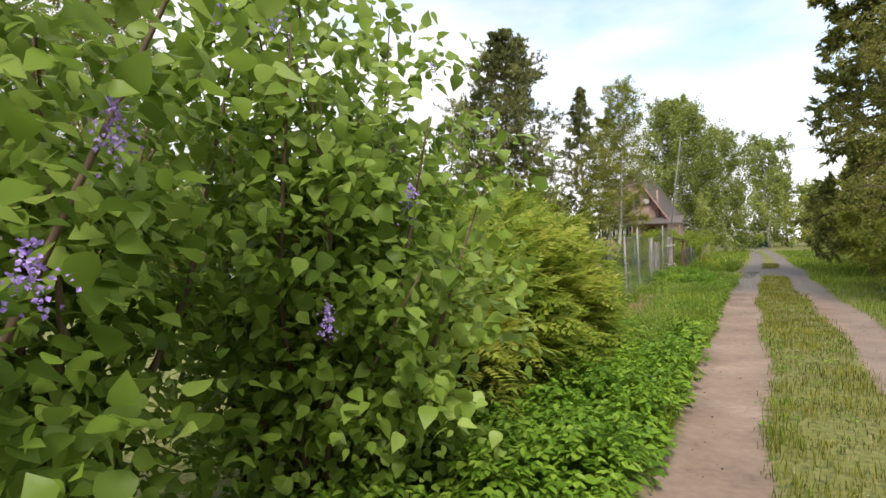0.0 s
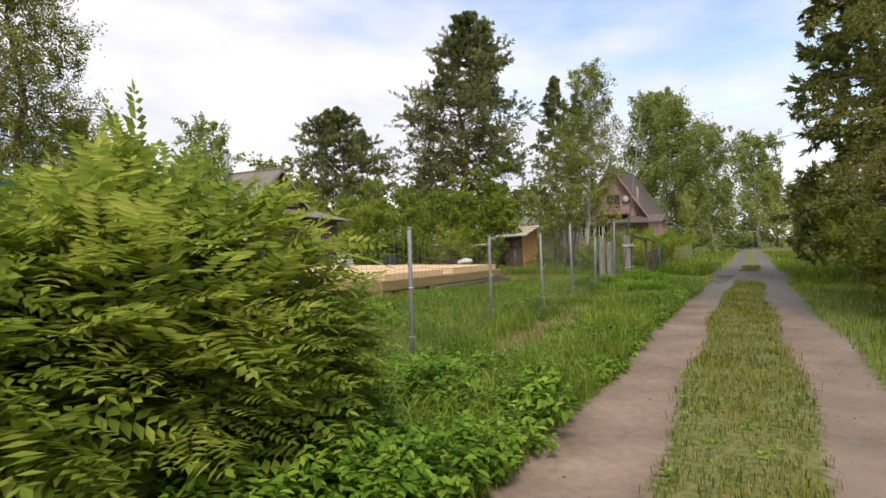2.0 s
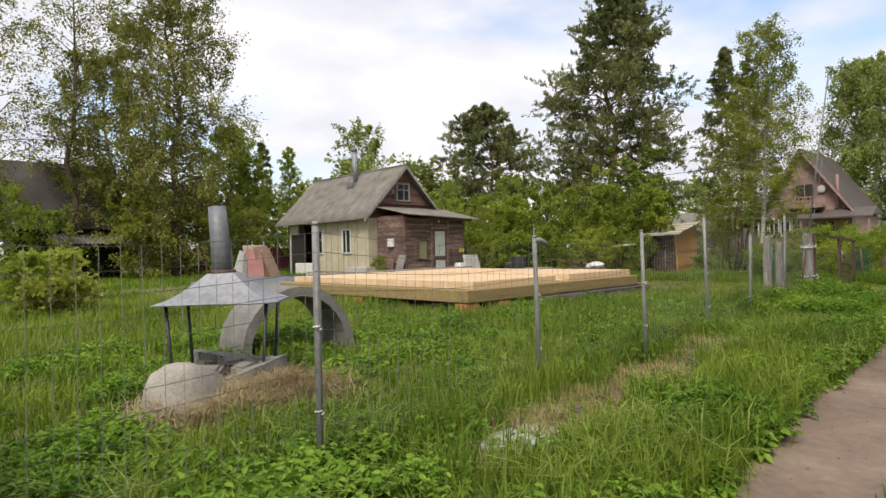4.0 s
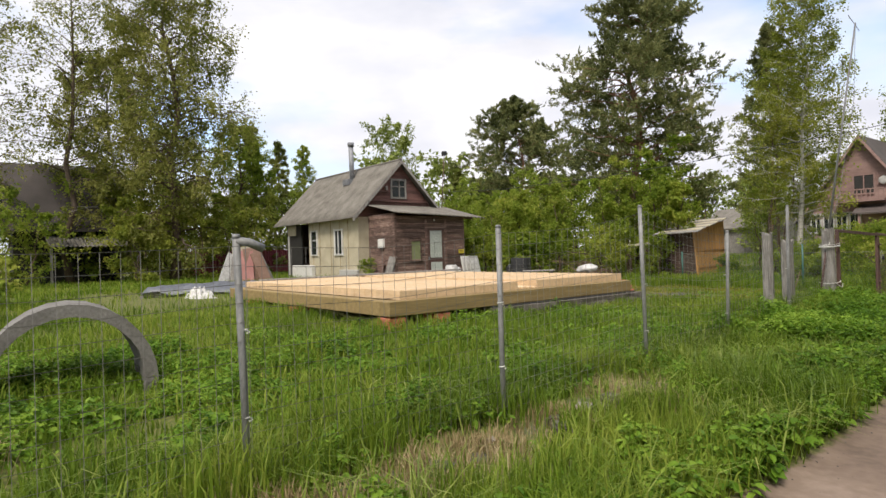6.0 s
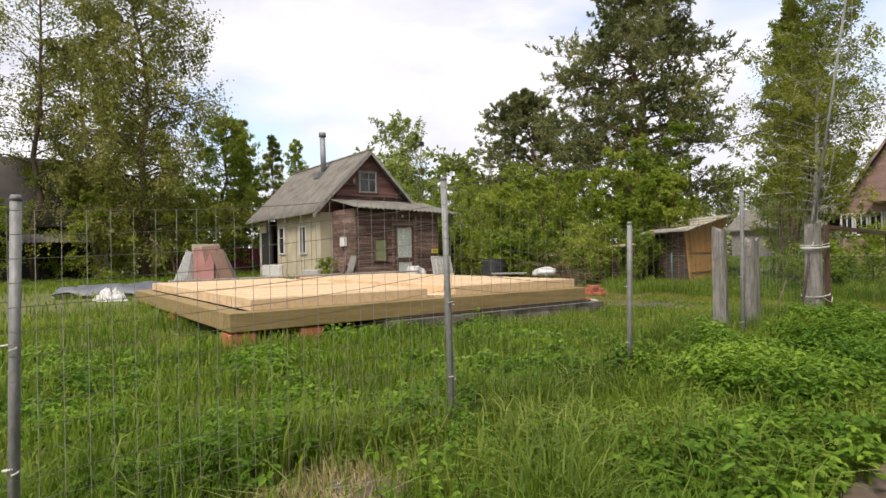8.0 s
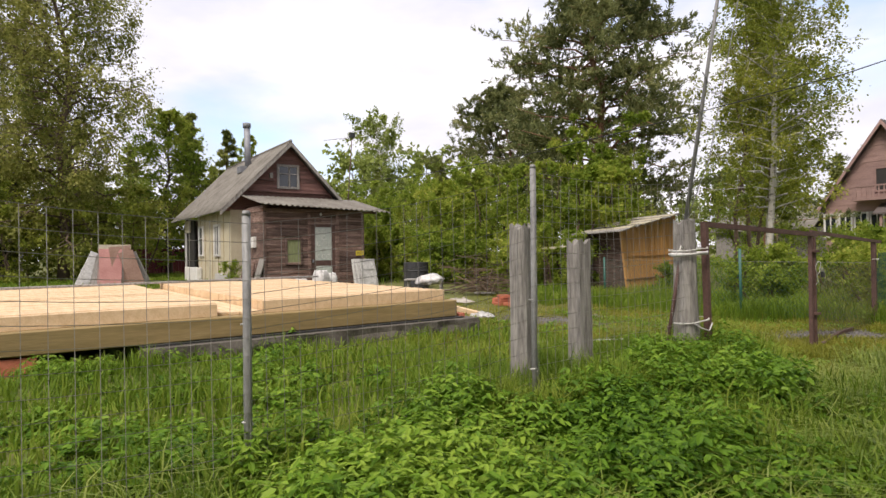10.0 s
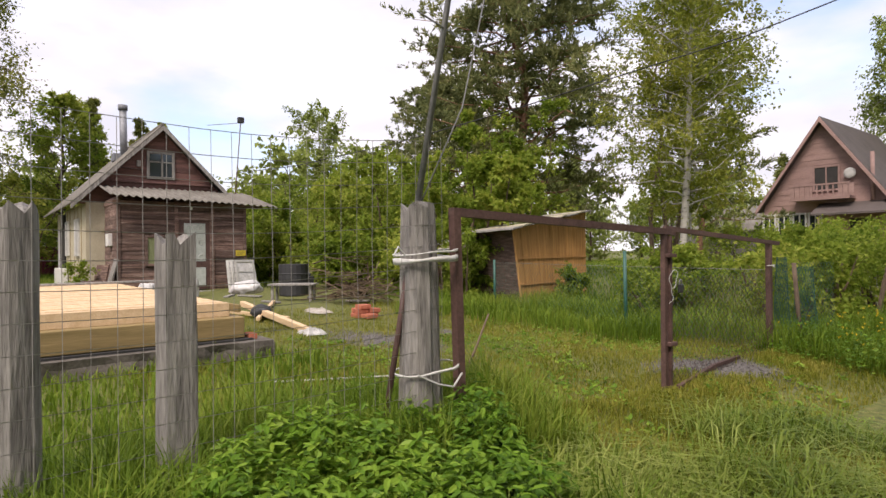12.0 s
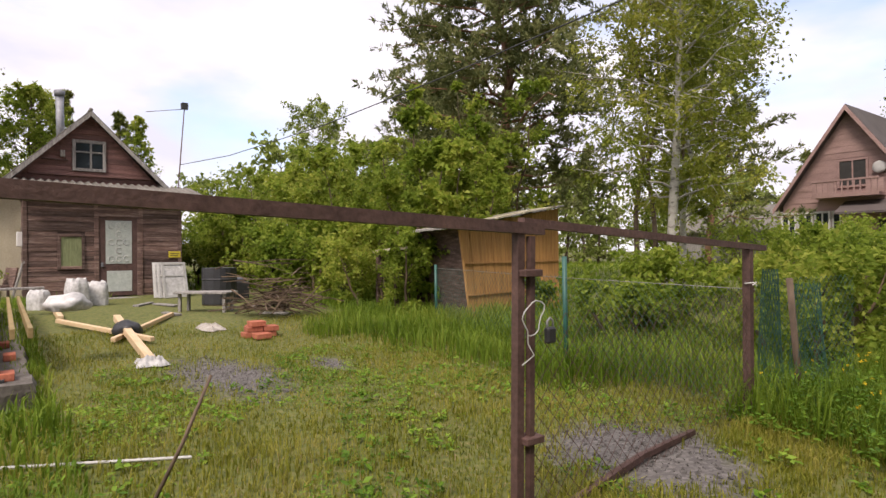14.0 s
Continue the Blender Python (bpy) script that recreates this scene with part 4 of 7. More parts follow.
# the hedge of young trees between the cabin and the shed
for k, (x, y, h, w, n) in enumerate([(-22.5, 33.5, 4.4, 1.9, 8000), (-19.6, 32.8, 4.2, 1.8, 8000), (-17.0, 33.4, 4.7, 1.8, 8000), (-14.8, 33.6, 4.6, 1.7, 8000), (-13.2, 34.6, 5.0, 1.4, 6000), (-11.9, 31.6, 5.2, 0.8, 9000),
                                     (-24.5, 37.0, 6.0, 2.3, 8000), (-20.5, 36.6, 5.4, 2.0, 7000), (-15.6, 36.5, 6.8, 1.5, 7000), (-12.2, 33.2, 3.0, 1.2, 4500), (-27, 34, 5.0, 2.2, 7000), (-25.8, 30.8, 3.6, 1.5, 6000), (-23.0, 31.0, 3.4, 1.4, 6000), (-30, 37.5, 6.4, 2.4, 7000), (-26.6, 31.8, 2.4, 1.5, 4500), (-24.3, 30.4, 2.2, 1.3, 4500), (-21.6, 31.2, 2.2, 1.5, 4500), (-19.0, 31.0, 2.0, 1.4, 4500), (-16.6, 31.2, 2.0, 1.4, 4500), (-14.4, 31.6, 2.1, 1.3, 4500)]):
    grown("young_tree", (x, y, 0), "bushy young tree with fresh yellow-green leaves", "tree", h, w, 30, n, M_BUSH, M_TWIG, 0.06, 0.04, None, 0.9, 0.05, 0.5, 0.13, stems=3, seed=60 + k, group="young trees behind the yard")
# the bushes right of the drive
for k, (x, y, h, w, n) in enumerate([(-6.4, 37.5, 1.7, 1.4, 7000), (-5.0, 33.6, 1.45, 1.0, 4500), (-4.3, 31.8, 1.3, 0.8, 4000), (-3.6, 35.0, 1.4, 1.2, 4500), (-8.6, 41, 1.9, 1.4, 6000), (-11.6, 40.5, 4.4, 1.5, 7000), (-5.3, 43, 1.6, 1.6, 5000), (-8.2, 47, 2.0, 1.8, 5000), (-10.1, 33.2, 0.95, 0.35, 2000), (-12.9, 31.3, 2.2, 0.8, 4600), (-11.9, 30.9, 1.9, 0.55, 3000), (-7.3, 33.0, 1.2, 1.0, 4000), (-6.2, 31.6, 0.9, 0.8, 3500)]):
    grown("leafy_bush", (x, y, 0), "loose bush with small yellow-green leaves beside the green fence", "bush", h, w, 28, n, M_BUSH, M_TWIG, 0.04, 0.04, None, 0.9, 0.05, 0.5, 0.085, stems=4, seed=80 + k, group="bushes beside the drive")
grown("leafy_bush", (-21.3, 23.55, 0.2), "small shrub growing at the cabin corner", "bush", 0.95, 0.5, 14, 900, M_BUSH, M_TWIG, 0.015, 0.1, None, 0.9, 0.05, 0.5, 0.08, stems=3, seed=94)
grown("bare_tree", (-10.3, 36.6, 0), "dark many-stemmed tree with a leafy crown above bare stems", "tree", 9.4, 1.9, 44, 9500, M_BIRCH, M_BARK, 0.075, 0.45, None, 0.8, 0.05, 0.45, 0.09, seed=93, stems=3)
# right of the track
grown("spruce_tree", (4.1, 28.5, 0), "tall dark spruce at the side of the track", "tree", 18.5, 3.6, 130, 52000, M_SPRUCE, M_BARK, 0.26, 0.05, cone, -0.12, spread=0.36, kind="spruce", twigs=8, seed=101, needles=0.3)
grown("birch_tree", (5.2, 23.0, 0), "tall birch with olive-green leaves at the track's side", "tree", 17.0, 3.4, 80, 46000, M_BIRCH2, M_BARK, 0.22, 0.1, weep, 0.6, 0.35, 0.4, 0.11, seed=102)
grown("spruce_tree", (5.3, 18.0, 0), "dense green spruce overhanging the verge", "tree", 10.0, 2.5, 100, 52000, M_SPRUCE, M_BARK, 0.2, 0.03, cone, -0.1, spread=0.4, kind="spruce", twigs=8, seed=103, needles=0.22)
grown("birch_tree", (6.2, 13.2, 0), "leafy birch whose branches reach over the track", "tree", 10.5, 3.1, 60, 34000, M_BIRCH, M_BARK, 0.16, 0.12, weep, 0.6, 0.3, 0.4, 0.085, seed=104)
for k, (x, y, h, w, n) in enumerate([(3.9, 21.0, 1.9, 1.1, 6000), (4.0, 16.6, 1.8, 1.0, 6000), (3.9, 25.6, 2.4, 1.2, 6000), (4.6, 13.5, 1.7, 1.0, 5000), (4.6, 33.5, 4.2, 1.8, 6000), (4.0, 39, 3.4, 1.6, 5000), (3.9, 46, 4.5, 2.0, 5000), (3.4, 54, 4.5, 2.2, 5000), (3.4, 64, 5.0, 2.4, 4000), (5.2, 10, 2.2, 1.2, 5000)]):
    grown("leafy_bush", (x, y, 0), "green bush at the side of the track", "bush", h, w, 28, n, M_BIRCH, M_TWIG, 0.05, 0.03, None, 0.8, 0.08, 0.5, 0.11, stems=3, seed=120 + k, group="bushes right of the track")
# far trees along the track and behind the plots
grown("birch_tree", (-10.5, 72, 0), "large spreading birch behind the neighbour's house", "tree", 17.6, 5.0, 110, 62000, M_FAR, M_BBARK, 0.3, 0.08, weep, 0.6, 0.8, 0.42, 0.21, seed=141)
grown("birch_tree", (-6.6, 78, 0), "tall birch by the end of the track", "tree", 14.5, 3.2, 60, 26000, M_FAR, M_BBARK, 0.22, 0.08, weep, 0.6, 0.7, 0.42, 0.19, seed=142)
grown("birch_tree", (-2.8, 104, 0), "distant birch at the end of the track", "tree", 17.0, 4.6, 50, 18000, M_FAR, M_BBARK, 0.25, 0.08, weep, 0.6, 0.7, 0.42, 0.3, seed=143)
grown("birch_tree", (-60.1, 51.7, 0), "distant birch behind the cabin roof", "tree", 16.5, 4.5, 44, 10000, M_FAR, M_BBARK, 0.25, 0.08, weep, 0.7, 0.25, 0.42, 0.3, seed=144)
far = grown("far_tree", (-52, 44, 0), "distant leafy tree in the woods behind the plots", "tree", 10.5, 4.0, 30, 1500, M_FAR, M_BARK, 0.2, 0.06, weep, 0.7, 0.15, 0.45, 0.55, seed=150, twigs=9, group="woods behind the plots")
fir = grown("far_spruce", (-60, 52, 0), "distant dark spruce in the woods behind the plots", "tree", 13.0, 2.6, 40, 1500, M_SPRUCE, M_BARK, 0.2, 0.05, cone, -0.1, spread=0.36, kind="spruce", twigs=9, seed=151, needles=0.75, group="woods behind the plots")
spots = np.random.default_rng(9)
for k in range(74):
    a = radians(spots.uniform(-14, 86))
    d = spots.uniform(56, 100)
    x, y = -d * math.sin(a), 14 + d * math.cos(a)
    if abs(x - rut_left(y)) < 5 or (x + 12) ** 2 + (y - 60) ** 2 < 140:
        continue
    s = spots.uniform(0.55, 1.05)
    copy_thing(far if k % 3 else fir, pose(x, y, 0, 0, 0, spots.uniform(0, 360)) @ Matrix.Diagonal((s, s, s, 1)))
for k in range(16):
    y = spots.uniform(-30, 95)
    x = rut_right(y) + spots.uniform(9, 22)
    copy_thing(far if k % 2 else fir, pose(x, y, 0, 0, 0, spots.uniform(0, 360)))
for k in range(14):
    x = -16 + k * 2.6 + spots.uniform(-1, 1)
    if abs(x + 6.6) > 2.2:
        copy_thing(far if k % 3 else fir, pose(x, 124 + spots.uniform(-8, 14), 0, 0, 0, spots.uniform(0, 360)))

# ---- built things ----


def wpart(name, bm, mat, parent, label="", smooth=False):
    """A part modelled in the place's own axes, under an unturned thing or under one of its parts."""
    at = Matrix.Identity(4) if parent.parent else Matrix.Translation(-parent.location)
    return part(name, bm, mat, parent, label, at, smooth)


def wbox(name, b, mat, parent, label="", bevel=0.0):
    return wpart(name, box(*b, bevel=bevel), mat, parent, label)


def wtube(name, pts, r, mat, parent, label="", sides=8):
    V, F = tube(pts, r, sides)
    return wpart(name, mesh_of(name, V, F, mat, True), mat, parent, label)


def slab(corners, thick):
    """A flat slab from four corners (its top), with thickness downwards."""
    bm = bmesh.new()
    top = [bm.verts.new(c) for c in corners]
    low = [bm.verts.new((c[0], c[1], c[2] - thick)) for c in corners]
    bm.faces.new(top)
    bm.faces.new(low[::-1])
    for k in range(len(corners)):
        bm.faces.new((top[k], low[k], low[(k + 1) % len(corners)], top[(k + 1) % len(corners)]))
    return bm


def corrugated(name, a, b, c, d, waves, amp, mat, rough_edge=0.0, seed=1):
    """A wavy sheet: a-b is the upper edge, d-c the lower; the waves run down the slope."""
    r = np.random.default_rng(seed)
    a, b, c, d = (np.array(v, float) for v in (a, b, c, d))
    n, m = waves * 6 + 1, 7
    nor = np.cross(b - a, d - a)
    nor /= np.linalg.norm(nor)
    nor *= np.sign(nor[2])
    V, F = [], []
    for layer in (0, -0.012):
        for j in range(m):
            for i in range(n):
                u, v = i / (n - 1), j / (m - 1)
                p = (a * (1 - u) + b * u) * (1 - v) + (d * (1 - u) + c * u) * v
                if j == m - 1 and rough_edge:
                    p = p + (d - a) / np.linalg.norm(d - a) * rough_edge * (0.5 - math.sin(i // 42 * 7.3))
                V.append(tuple(p + nor * (amp * math.sin(2 * math.pi * waves * u) + layer)))
    for j in range(m - 1):
        for i in range(n - 1):
            k = j * n + i
            F.append((k, k + 1, k + n + 1, k + n))
            F.append((k + n * m, k + n + n * m, k + n + 1 + n * m, k + 1 + n * m))
    for i in range(n - 1):
        k = (m - 1) * n + i
        F.append((k, k + 1, k + 1 + n * m, k + n * m))
        F.append((i, i + n * m, i + 1 + n * m, i + 1))
    return mesh_of(name, V, F, mat, True)


def boards(parent, name, axis, plane, lo, hi, z0, z1, pitch, thick, mat, skip=(), clip=None, seed=1):
    """Horizontal boards on a wall, each a piece of its own, proud of it and slightly uneven. axis: the axis the wall faces along."""
    r = random.Random(seed)
    z = z0
    while z < z1 - 0.02:
        h = min(pitch, z1 - z) - 0.008
        spans = [(lo, hi)]
        if clip:
            spans = [clip(z + h)]
        for s0, s1, k0, k1 in skip:
            if z + h > k0 and z < k1:
                spans = [q for a, b in spans for q in ((a, min(b, s0)), (max(a, s1), b)) if q[1] - q[0] > 0.03]
        for a, b in spans:
            if b - a < 0.04:
                continue
            d = thick * r.uniform(0.6, 1.5)
            p0, p1 = sorted((plane, plane + d))
            bm = box(p0, a, z, p1, b, z + h, 0.004) if axis == "x" else box(a, p0, z, b, p1, z + h, 0.004)
            for v in bm.verts:
                v.co.z += r.uniform(-0.006, 0.006)
            wpart(name, bm, mat, parent)
        z += pitch


def window(parent, axis, plane, out, lo, hi, z0, z1, fw, frame_mat, bars=(), hbars=(), pane=None, label=""):
    """A window: frame pieces, bars and glass, standing proud of the wall by out."""
    w = wpart("window", box(*((plane, lo, z0, plane + out * 0.35, hi, z1) if axis == "x" else (lo, plane + out * 0.35, z0, hi, plane, z1))), pane or M_GLASS, parent, label or "dark glass window pane")

    def bar(a, b, c, d):
        f = (plane + min(0, out), a, c, plane + max(0, out), b, d) if axis == "x" else (a, plane + min(0, out), c, b, plane + max(0, out), d)
        wpart("frame", box(*f, bevel=0.006), frame_mat, w)
    bar(lo - fw, lo, z0 - fw, z1 + fw)
    bar(hi, hi + fw, z0 - fw, z1 + fw)
    bar(lo, hi, z1, z1 + fw)
    bar(lo, hi, z0 - fw, z0)
    for s in bars:
        bar(s - fw * 0.3, s + fw * 0.3, z0, z1)
    for s in hbars:
        bar(lo, hi, s - fw * 0.25, s + fw * 0.25)
    return w


# --- the log cabin ---
cabin = thing("cabin", (-24.5, 26.3, 0.2), "weathered wooden cabin with cream panels, porch and grey corrugated roof", "house")
G0 = 0.15
# flat wall; the shade of the open recess is put into its colour
wbox("wall", (-30.2, 24.05, G0, -28.4, 24.13, 3.1), M_SHADE, cabin, "wall coloured near-black for the shaded recess under the eave")
wbox("wall", (-30.2, 28.35, G0, -22.4, 28.5, 3.2), M_LOG, cabin, "dark boarded back wall")
wbox("wall", (-30.3, 24.1, G0, -30.2, 28.5, 3.2), M_LOG, cabin, "dark boarded end wall")
wbox("wall", (-27.4, 24.0, G0, -22.46, 24.12, 3.15), M_CREAM, cabin, "cream panelled wall")
# set back, with the doorway's shade painted in as black
wbox("wall", (-28.4, 24.6, G0, -27.4, 24.7, 3.1), M_SHADE, cabin, "recessed doorway wall coloured black for the shade in it")
wbox("wall", (-22.46, 24.0, G0, -22.36, 28.5, 3.15), M_CREAM, cabin, "cream panelled front wall")
for x0, x1, z0, z1 in ((-29.9, -29.0, 2.55, 3.1),):
    wbox("panel", (x0, 23.97, z0, x1, 24.04, z1), M_CREAM, cabin)
wbox("post", (-29.95, 23.98, G0, -29.87, 24.05, 3.1), M_WHITE, cabin, "white corner post")
for x in (-26.9, -26.15, -25.0, -24.1, -23.3):
    wbox("panel_joint", (x, 23.985, G0, x + 0.02, 23.999, 3.1), M_BEAM, cabin)
wbox("plinth", (-29.0, 23.75, G0, -26.7, 23.98, 0.95), M_WHITE, cabin, "white painted plinth", 0.03)
wbox("plinth", (-23.9, 23.8, G0, -22.3, 23.98, 0.75), M_WHITE, cabin, "white painted plinth", 0.03)
window(cabin, "y", 24.0, -0.07, -27.05, -26.45, 1.5, 2.65, 0.07, M_WHITE, (), (2.2,))
window(cabin, "y", 24.0, -0.07, -24.5, -23.85, 1.5, 2.6, 0.09, M_WHITE, (-24.2,), ())
# red-brown gable, clipped by the roof slope
RIDGE_Y, RIDGE_Z = 26.28, 5.88


def gable_span(z):
    w = (RIDGE_Z - 0.12 - z) / (RIDGE_Z - 3.2) * 2.45
    return RIDGE_Y - w, RIDGE_Y + w


bm = bmesh.new()
tri = [bm.verts.new((x, y, z)) for x in (-22.44, -22.40) for y, z in ((RIDGE_Y - 2.5, 3.1), (RIDGE_Y + 2.5, 3.1), (RIDGE_Y, RIDGE_Z - 0.1))]
bm.faces.new(tri[:3]), bm.faces.new(tri[3:])
for k in range(3):
    bm.faces.new((tri[k], tri[(k + 1) % 3], tri[3 + (k + 1) % 3], tri[3 + k]))
wpart("gable_wall", bm, M_GABLE, cabin, "red-brown boarded gable")
boards(cabin, "gable_board", "x", -22.4, 0, 0, 3.15, RIDGE_Z - 0.2, 0.145, 0.018, M_GABLE, [(25.8, 26.72, 4.02, 5.0)], gable_span, 5)
window(cabin, "x", -22.38, 0.06, 25.9, 26.62, 4.12, 4.9, 0.09, M_GREYWOOD, (26.3,), (4.62,))
wbox("ledge", (-22.4, 24.7, 3.86, -22.3, 28.0, 3.93), M_GABLE, cabin, "sagging gable ledge board", 0.01)
wtube("bracket", [(-22.36, 25.05, 4.35), (-22.28, 25.05, 4.33), (-22.28, 25.65, 4.32), (-22.36, 25.65, 4.36)], 0.03, M_RUST, cabin, "old wire bracket", 5)
wbox("lamp_box", (-22.4, 25.5, 4.42, -22.26, 25.62, 4.62), M_GREYWOOD, cabin, "small weathered box", 0.01)
# main roof: two corrugated slopes with bargeboards
for sgn, eave in ((-1, 23.55), (1, 29.0)):
    ez = RIDGE_Z - (abs(eave - RIDGE_Y)) * 1.02
    wpart("roof", corrugated("roof", (-30.95, RIDGE_Y, RIDGE_Z), (-22.05, RIDGE_Y, RIDGE_Z), (-22.05, eave, ez), (-30.95, eave, ez), 52, 0.022, M_SLATE, 0.02), M_SLATE, cabin, "grey corrugated fibre-cement roof")
    bm = slab([(-22.06, RIDGE_Y, RIDGE_Z - 0.03), (-22.01, RIDGE_Y, RIDGE_Z - 0.03), (-22.01, eave, ez - 0.03), (-22.06, eave, ez - 0.03)], 0.16)
    wpart("bargeboard", bm, M_GREYWOOD, cabin, "weathered grey bargeboard")
wtube("ridge_cap", [(-30.95, RIDGE_Y, RIDGE_Z + 0.01), (-22.05, RIDGE_Y, RIDGE_Z + 0.01)], 0.06, M_SLATE, cabin, "", 8)
wtube("chimney_pipe", [(-25.8, 25.75, 5.2), (-25.8, 25.72, 7.05)], 0.13, M_TIN, cabin, "grey metal chimney pipe", 12)
wtube("chimney_cap", [(-25.8, 25.72, 7.02), (-25.8, 25.72, 7.22)], [0.17, 0.17], M_TIN, cabin, "", 12)
wbox("flashing", (-26.1, 25.35, 5.02, -25.5, 25.6, 5.3), M_TIN, cabin)
# porch
PX = -20.2
wbox("porch_wall", (-20.32, 24.55, G0, PX, 26.24, 3.0), M_LOG, cabin, "dark weathered porch wall")
wbox("porch_wall", (-20.32, 27.25, G0, PX, 28.4, 3.0), M_LOG, cabin, "dark weathered porch wall")
wbox("porch_wall", (-20.32, 26.24, 2.55, PX, 27.25, 3.0), M_LOG, cabin)
wbox("porch_wall", (-22.36, 24.55, G0, -20.32, 24.67, 3.2), M_LOG, cabin, "dark porch side wall")
wbox("porch_wall", (-22.36, 28.28, G0, -20.32, 28.4, 3.2), M_LOG, cabin, "dark porch side wall")
boards(cabin, "wall_board", "x", PX, 24.62, 28.38, 0.35, 3.0, 0.135, 0.02, M_LOG, [(26.2, 27.3, 0, 2.62), (25.28, 25.92, 1.05, 2.05)], None, 7)
boards(cabin, "wall_board", "y", 24.55, -22.3, -20.25, 0.35, 3.1, 0.135, -0.02, M_LOG, (), None, 8)
for y in (24.55, 26.18, 27.3, 28.36):
    wbox("corner_board", (PX, y - 0.04, 0.2, PX + 0.045, y + 0.06, 2.95), M_LOG, cabin)
window(cabin, "x", PX + 0.02, 0.05, 25.36, 25.84, 1.15, 1.95, 0.08, M_LOG, (), (), M_CURTAIN, "small green-curtained window")
door = wbox("door", (-20.28, 26.26, 0.3, PX + 0.01, 27.22, 2.52), M_RUST, cabin, "brown door with lace-curtained panes")
wbox("pane", (PX + 0.012, 26.42, 1.2, PX + 0.022, 27.08, 2.42), M_LACE, door, "lace-curtained upper pane")
wbox("pane", (PX + 0.012, 26.45, 0.42, PX + 0.022, 27.08, 1.0), M_LACE, door, "curtained lower pane")
for k in range(5):
    for s in (26.56, 26.75, 26.93):
        ring = [(PX + 0.03, s + 0.07 * math.cos(q), 1.34 + 0.235 * k + 0.08 * math.sin(q)) for q in np.linspace(0.6, 5.6, 9)]
        if s == 26.75 or k % 2 == 0:
            wtube("lace_pattern", ring, 0.010, M_WHITE, door, "", 4)
wbox("handle", (PX + 0.01, 26.3, 1.12, PX + 0.06, 26.36, 1.24), M_TIN, door, "metal door handle", 0.005)
for a, b, c, d in ((26.16, 26.26, 0.25, 2.62), (27.22, 27.34, 0.25, 2.62), (26.26, 27.22, 2.52, 2.64)):
    wbox("door_frame", (PX, a, c, PX + 0.05, b, d), M_LOG, cabin, "", 0.008)
wbox("doorstep", (PX + 0.0, 26.1, 0.12, PX + 0.55, 27.4, 0.26), M_GREYWOOD, cabin, "worn plank doorstep", 0.015)
wpart("porch_roof", corrugated("porch_roof", (-22.35, 24.35, 3.72), (-22.35, 29.2, 3.68), (-19.75, 29.35, 3.02), (-19.75, 24.3, 3.2), 24, 0.03, M_SLATE, 0.06), M_SLATE, cabin, "corrugated grey porch roof")
wbox("rafter", (-22.3, 24.5, 3.0, PX + 0.02, 24.6, 3.12), M_LOG, cabin)
wbox("rafter", (PX - 0.1, 24.4, 2.98, PX, 29.0, 3.07), M_LOG, cabin)
wbox("lamp", (PX + 0.04, 26.6, 2.85, PX + 0.1, 26.68, 2.95), M_WHITE, cabin, "small white porch lamp", 0.02)
sign = wbox("sign", (PX + 0.05, 28.05, 1.36, PX + 0.062, 28.38, 1.54), M_SIGN, cabin, "small yellow sign plate")
wbox("sign_bar", (PX + 0.063, 28.09, 1.47, PX + 0.066, 28.34, 1.49), M_BLACK, sign)
wbox("sign_bar", (PX + 0.063, 28.09, 1.41, PX + 0.066, 28.3, 1.43), M_BLACK, sign)
wbox("meter_box", (PX - 1.2, 24.4, 1.7, PX - 0.8, 24.54, 2.1), M_WHITE, cabin, "small white meter box", 0.015)

aerial = thing("tv_aerial", (-22.2, 29.0, 0), "thin leaning television aerial on a pole behind the cabin", "aerial")
wtube("pole", [(-22.35, 28.55, 0.2), (-22.19, 29.0, 6.4)], [0.025, 0.02], M_RUST, aerial, "", 6)
wtube("boom", [(-22.2, 28.98, 6.3), (-22.6, 27.9, 6.15)], 0.012, M_RUST, aerial, "", 4)
wbox("box", (-22.28, 28.9, 6.3, -22.1, 29.1, 6.5), M_BLACK, aerial)

# --- the timber platform ---
deck = thing("timber_platform", (-12.5, 20.2, 0), "new pine floor platform on yellow beams and a concrete footing", "platform")
for b in ((-8.55, 16.3, 0.27, -8.22, 24.0, 0.555), (-16.9, 16.3, 0.27, -16.6, 24.0, 0.555), (-16.6, 16.3, 0.27, -8.55, 16.6, 0.555), (-16.6, 23.7, 0.27, -8.55, 24.0, 0.555)):
    wbox("beam", b, M_BEAM, deck, "thick yellow timber beam", 0.012)
for y in (18.2, 20.2, 22.1):
    wbox("beam", (-16.6, y, 0.27, -8.55, y + 0.18, 0.55), M_BEAM, deck, "", 0.012)
rb = random.Random(4)
for y0, y1 in ((16.66, 19.92), (20.56, 23.86)):
    x = -16.55
    while x < -8.45:
        w = min(0.146, -8.4 - x)
        z = 0.735 + rb.uniform(-0.006, 0.006)
        wbox("board", (x, y0 + rb.uniform(-0.01, 0.01), 0.556, x + w - 0.004, y1 + rb.uniform(-0.01, 0.01), z), M_DECK, deck, "", 0.004)
        x += 0.146
for k in range(4):
    y = 19.95 + k * 0.15
    wbox("board", (-16.5, y, 0.556, -8.5 + 0.05 * k, y + 0.135, 0.60), M_DECK, deck, "", 0.004)


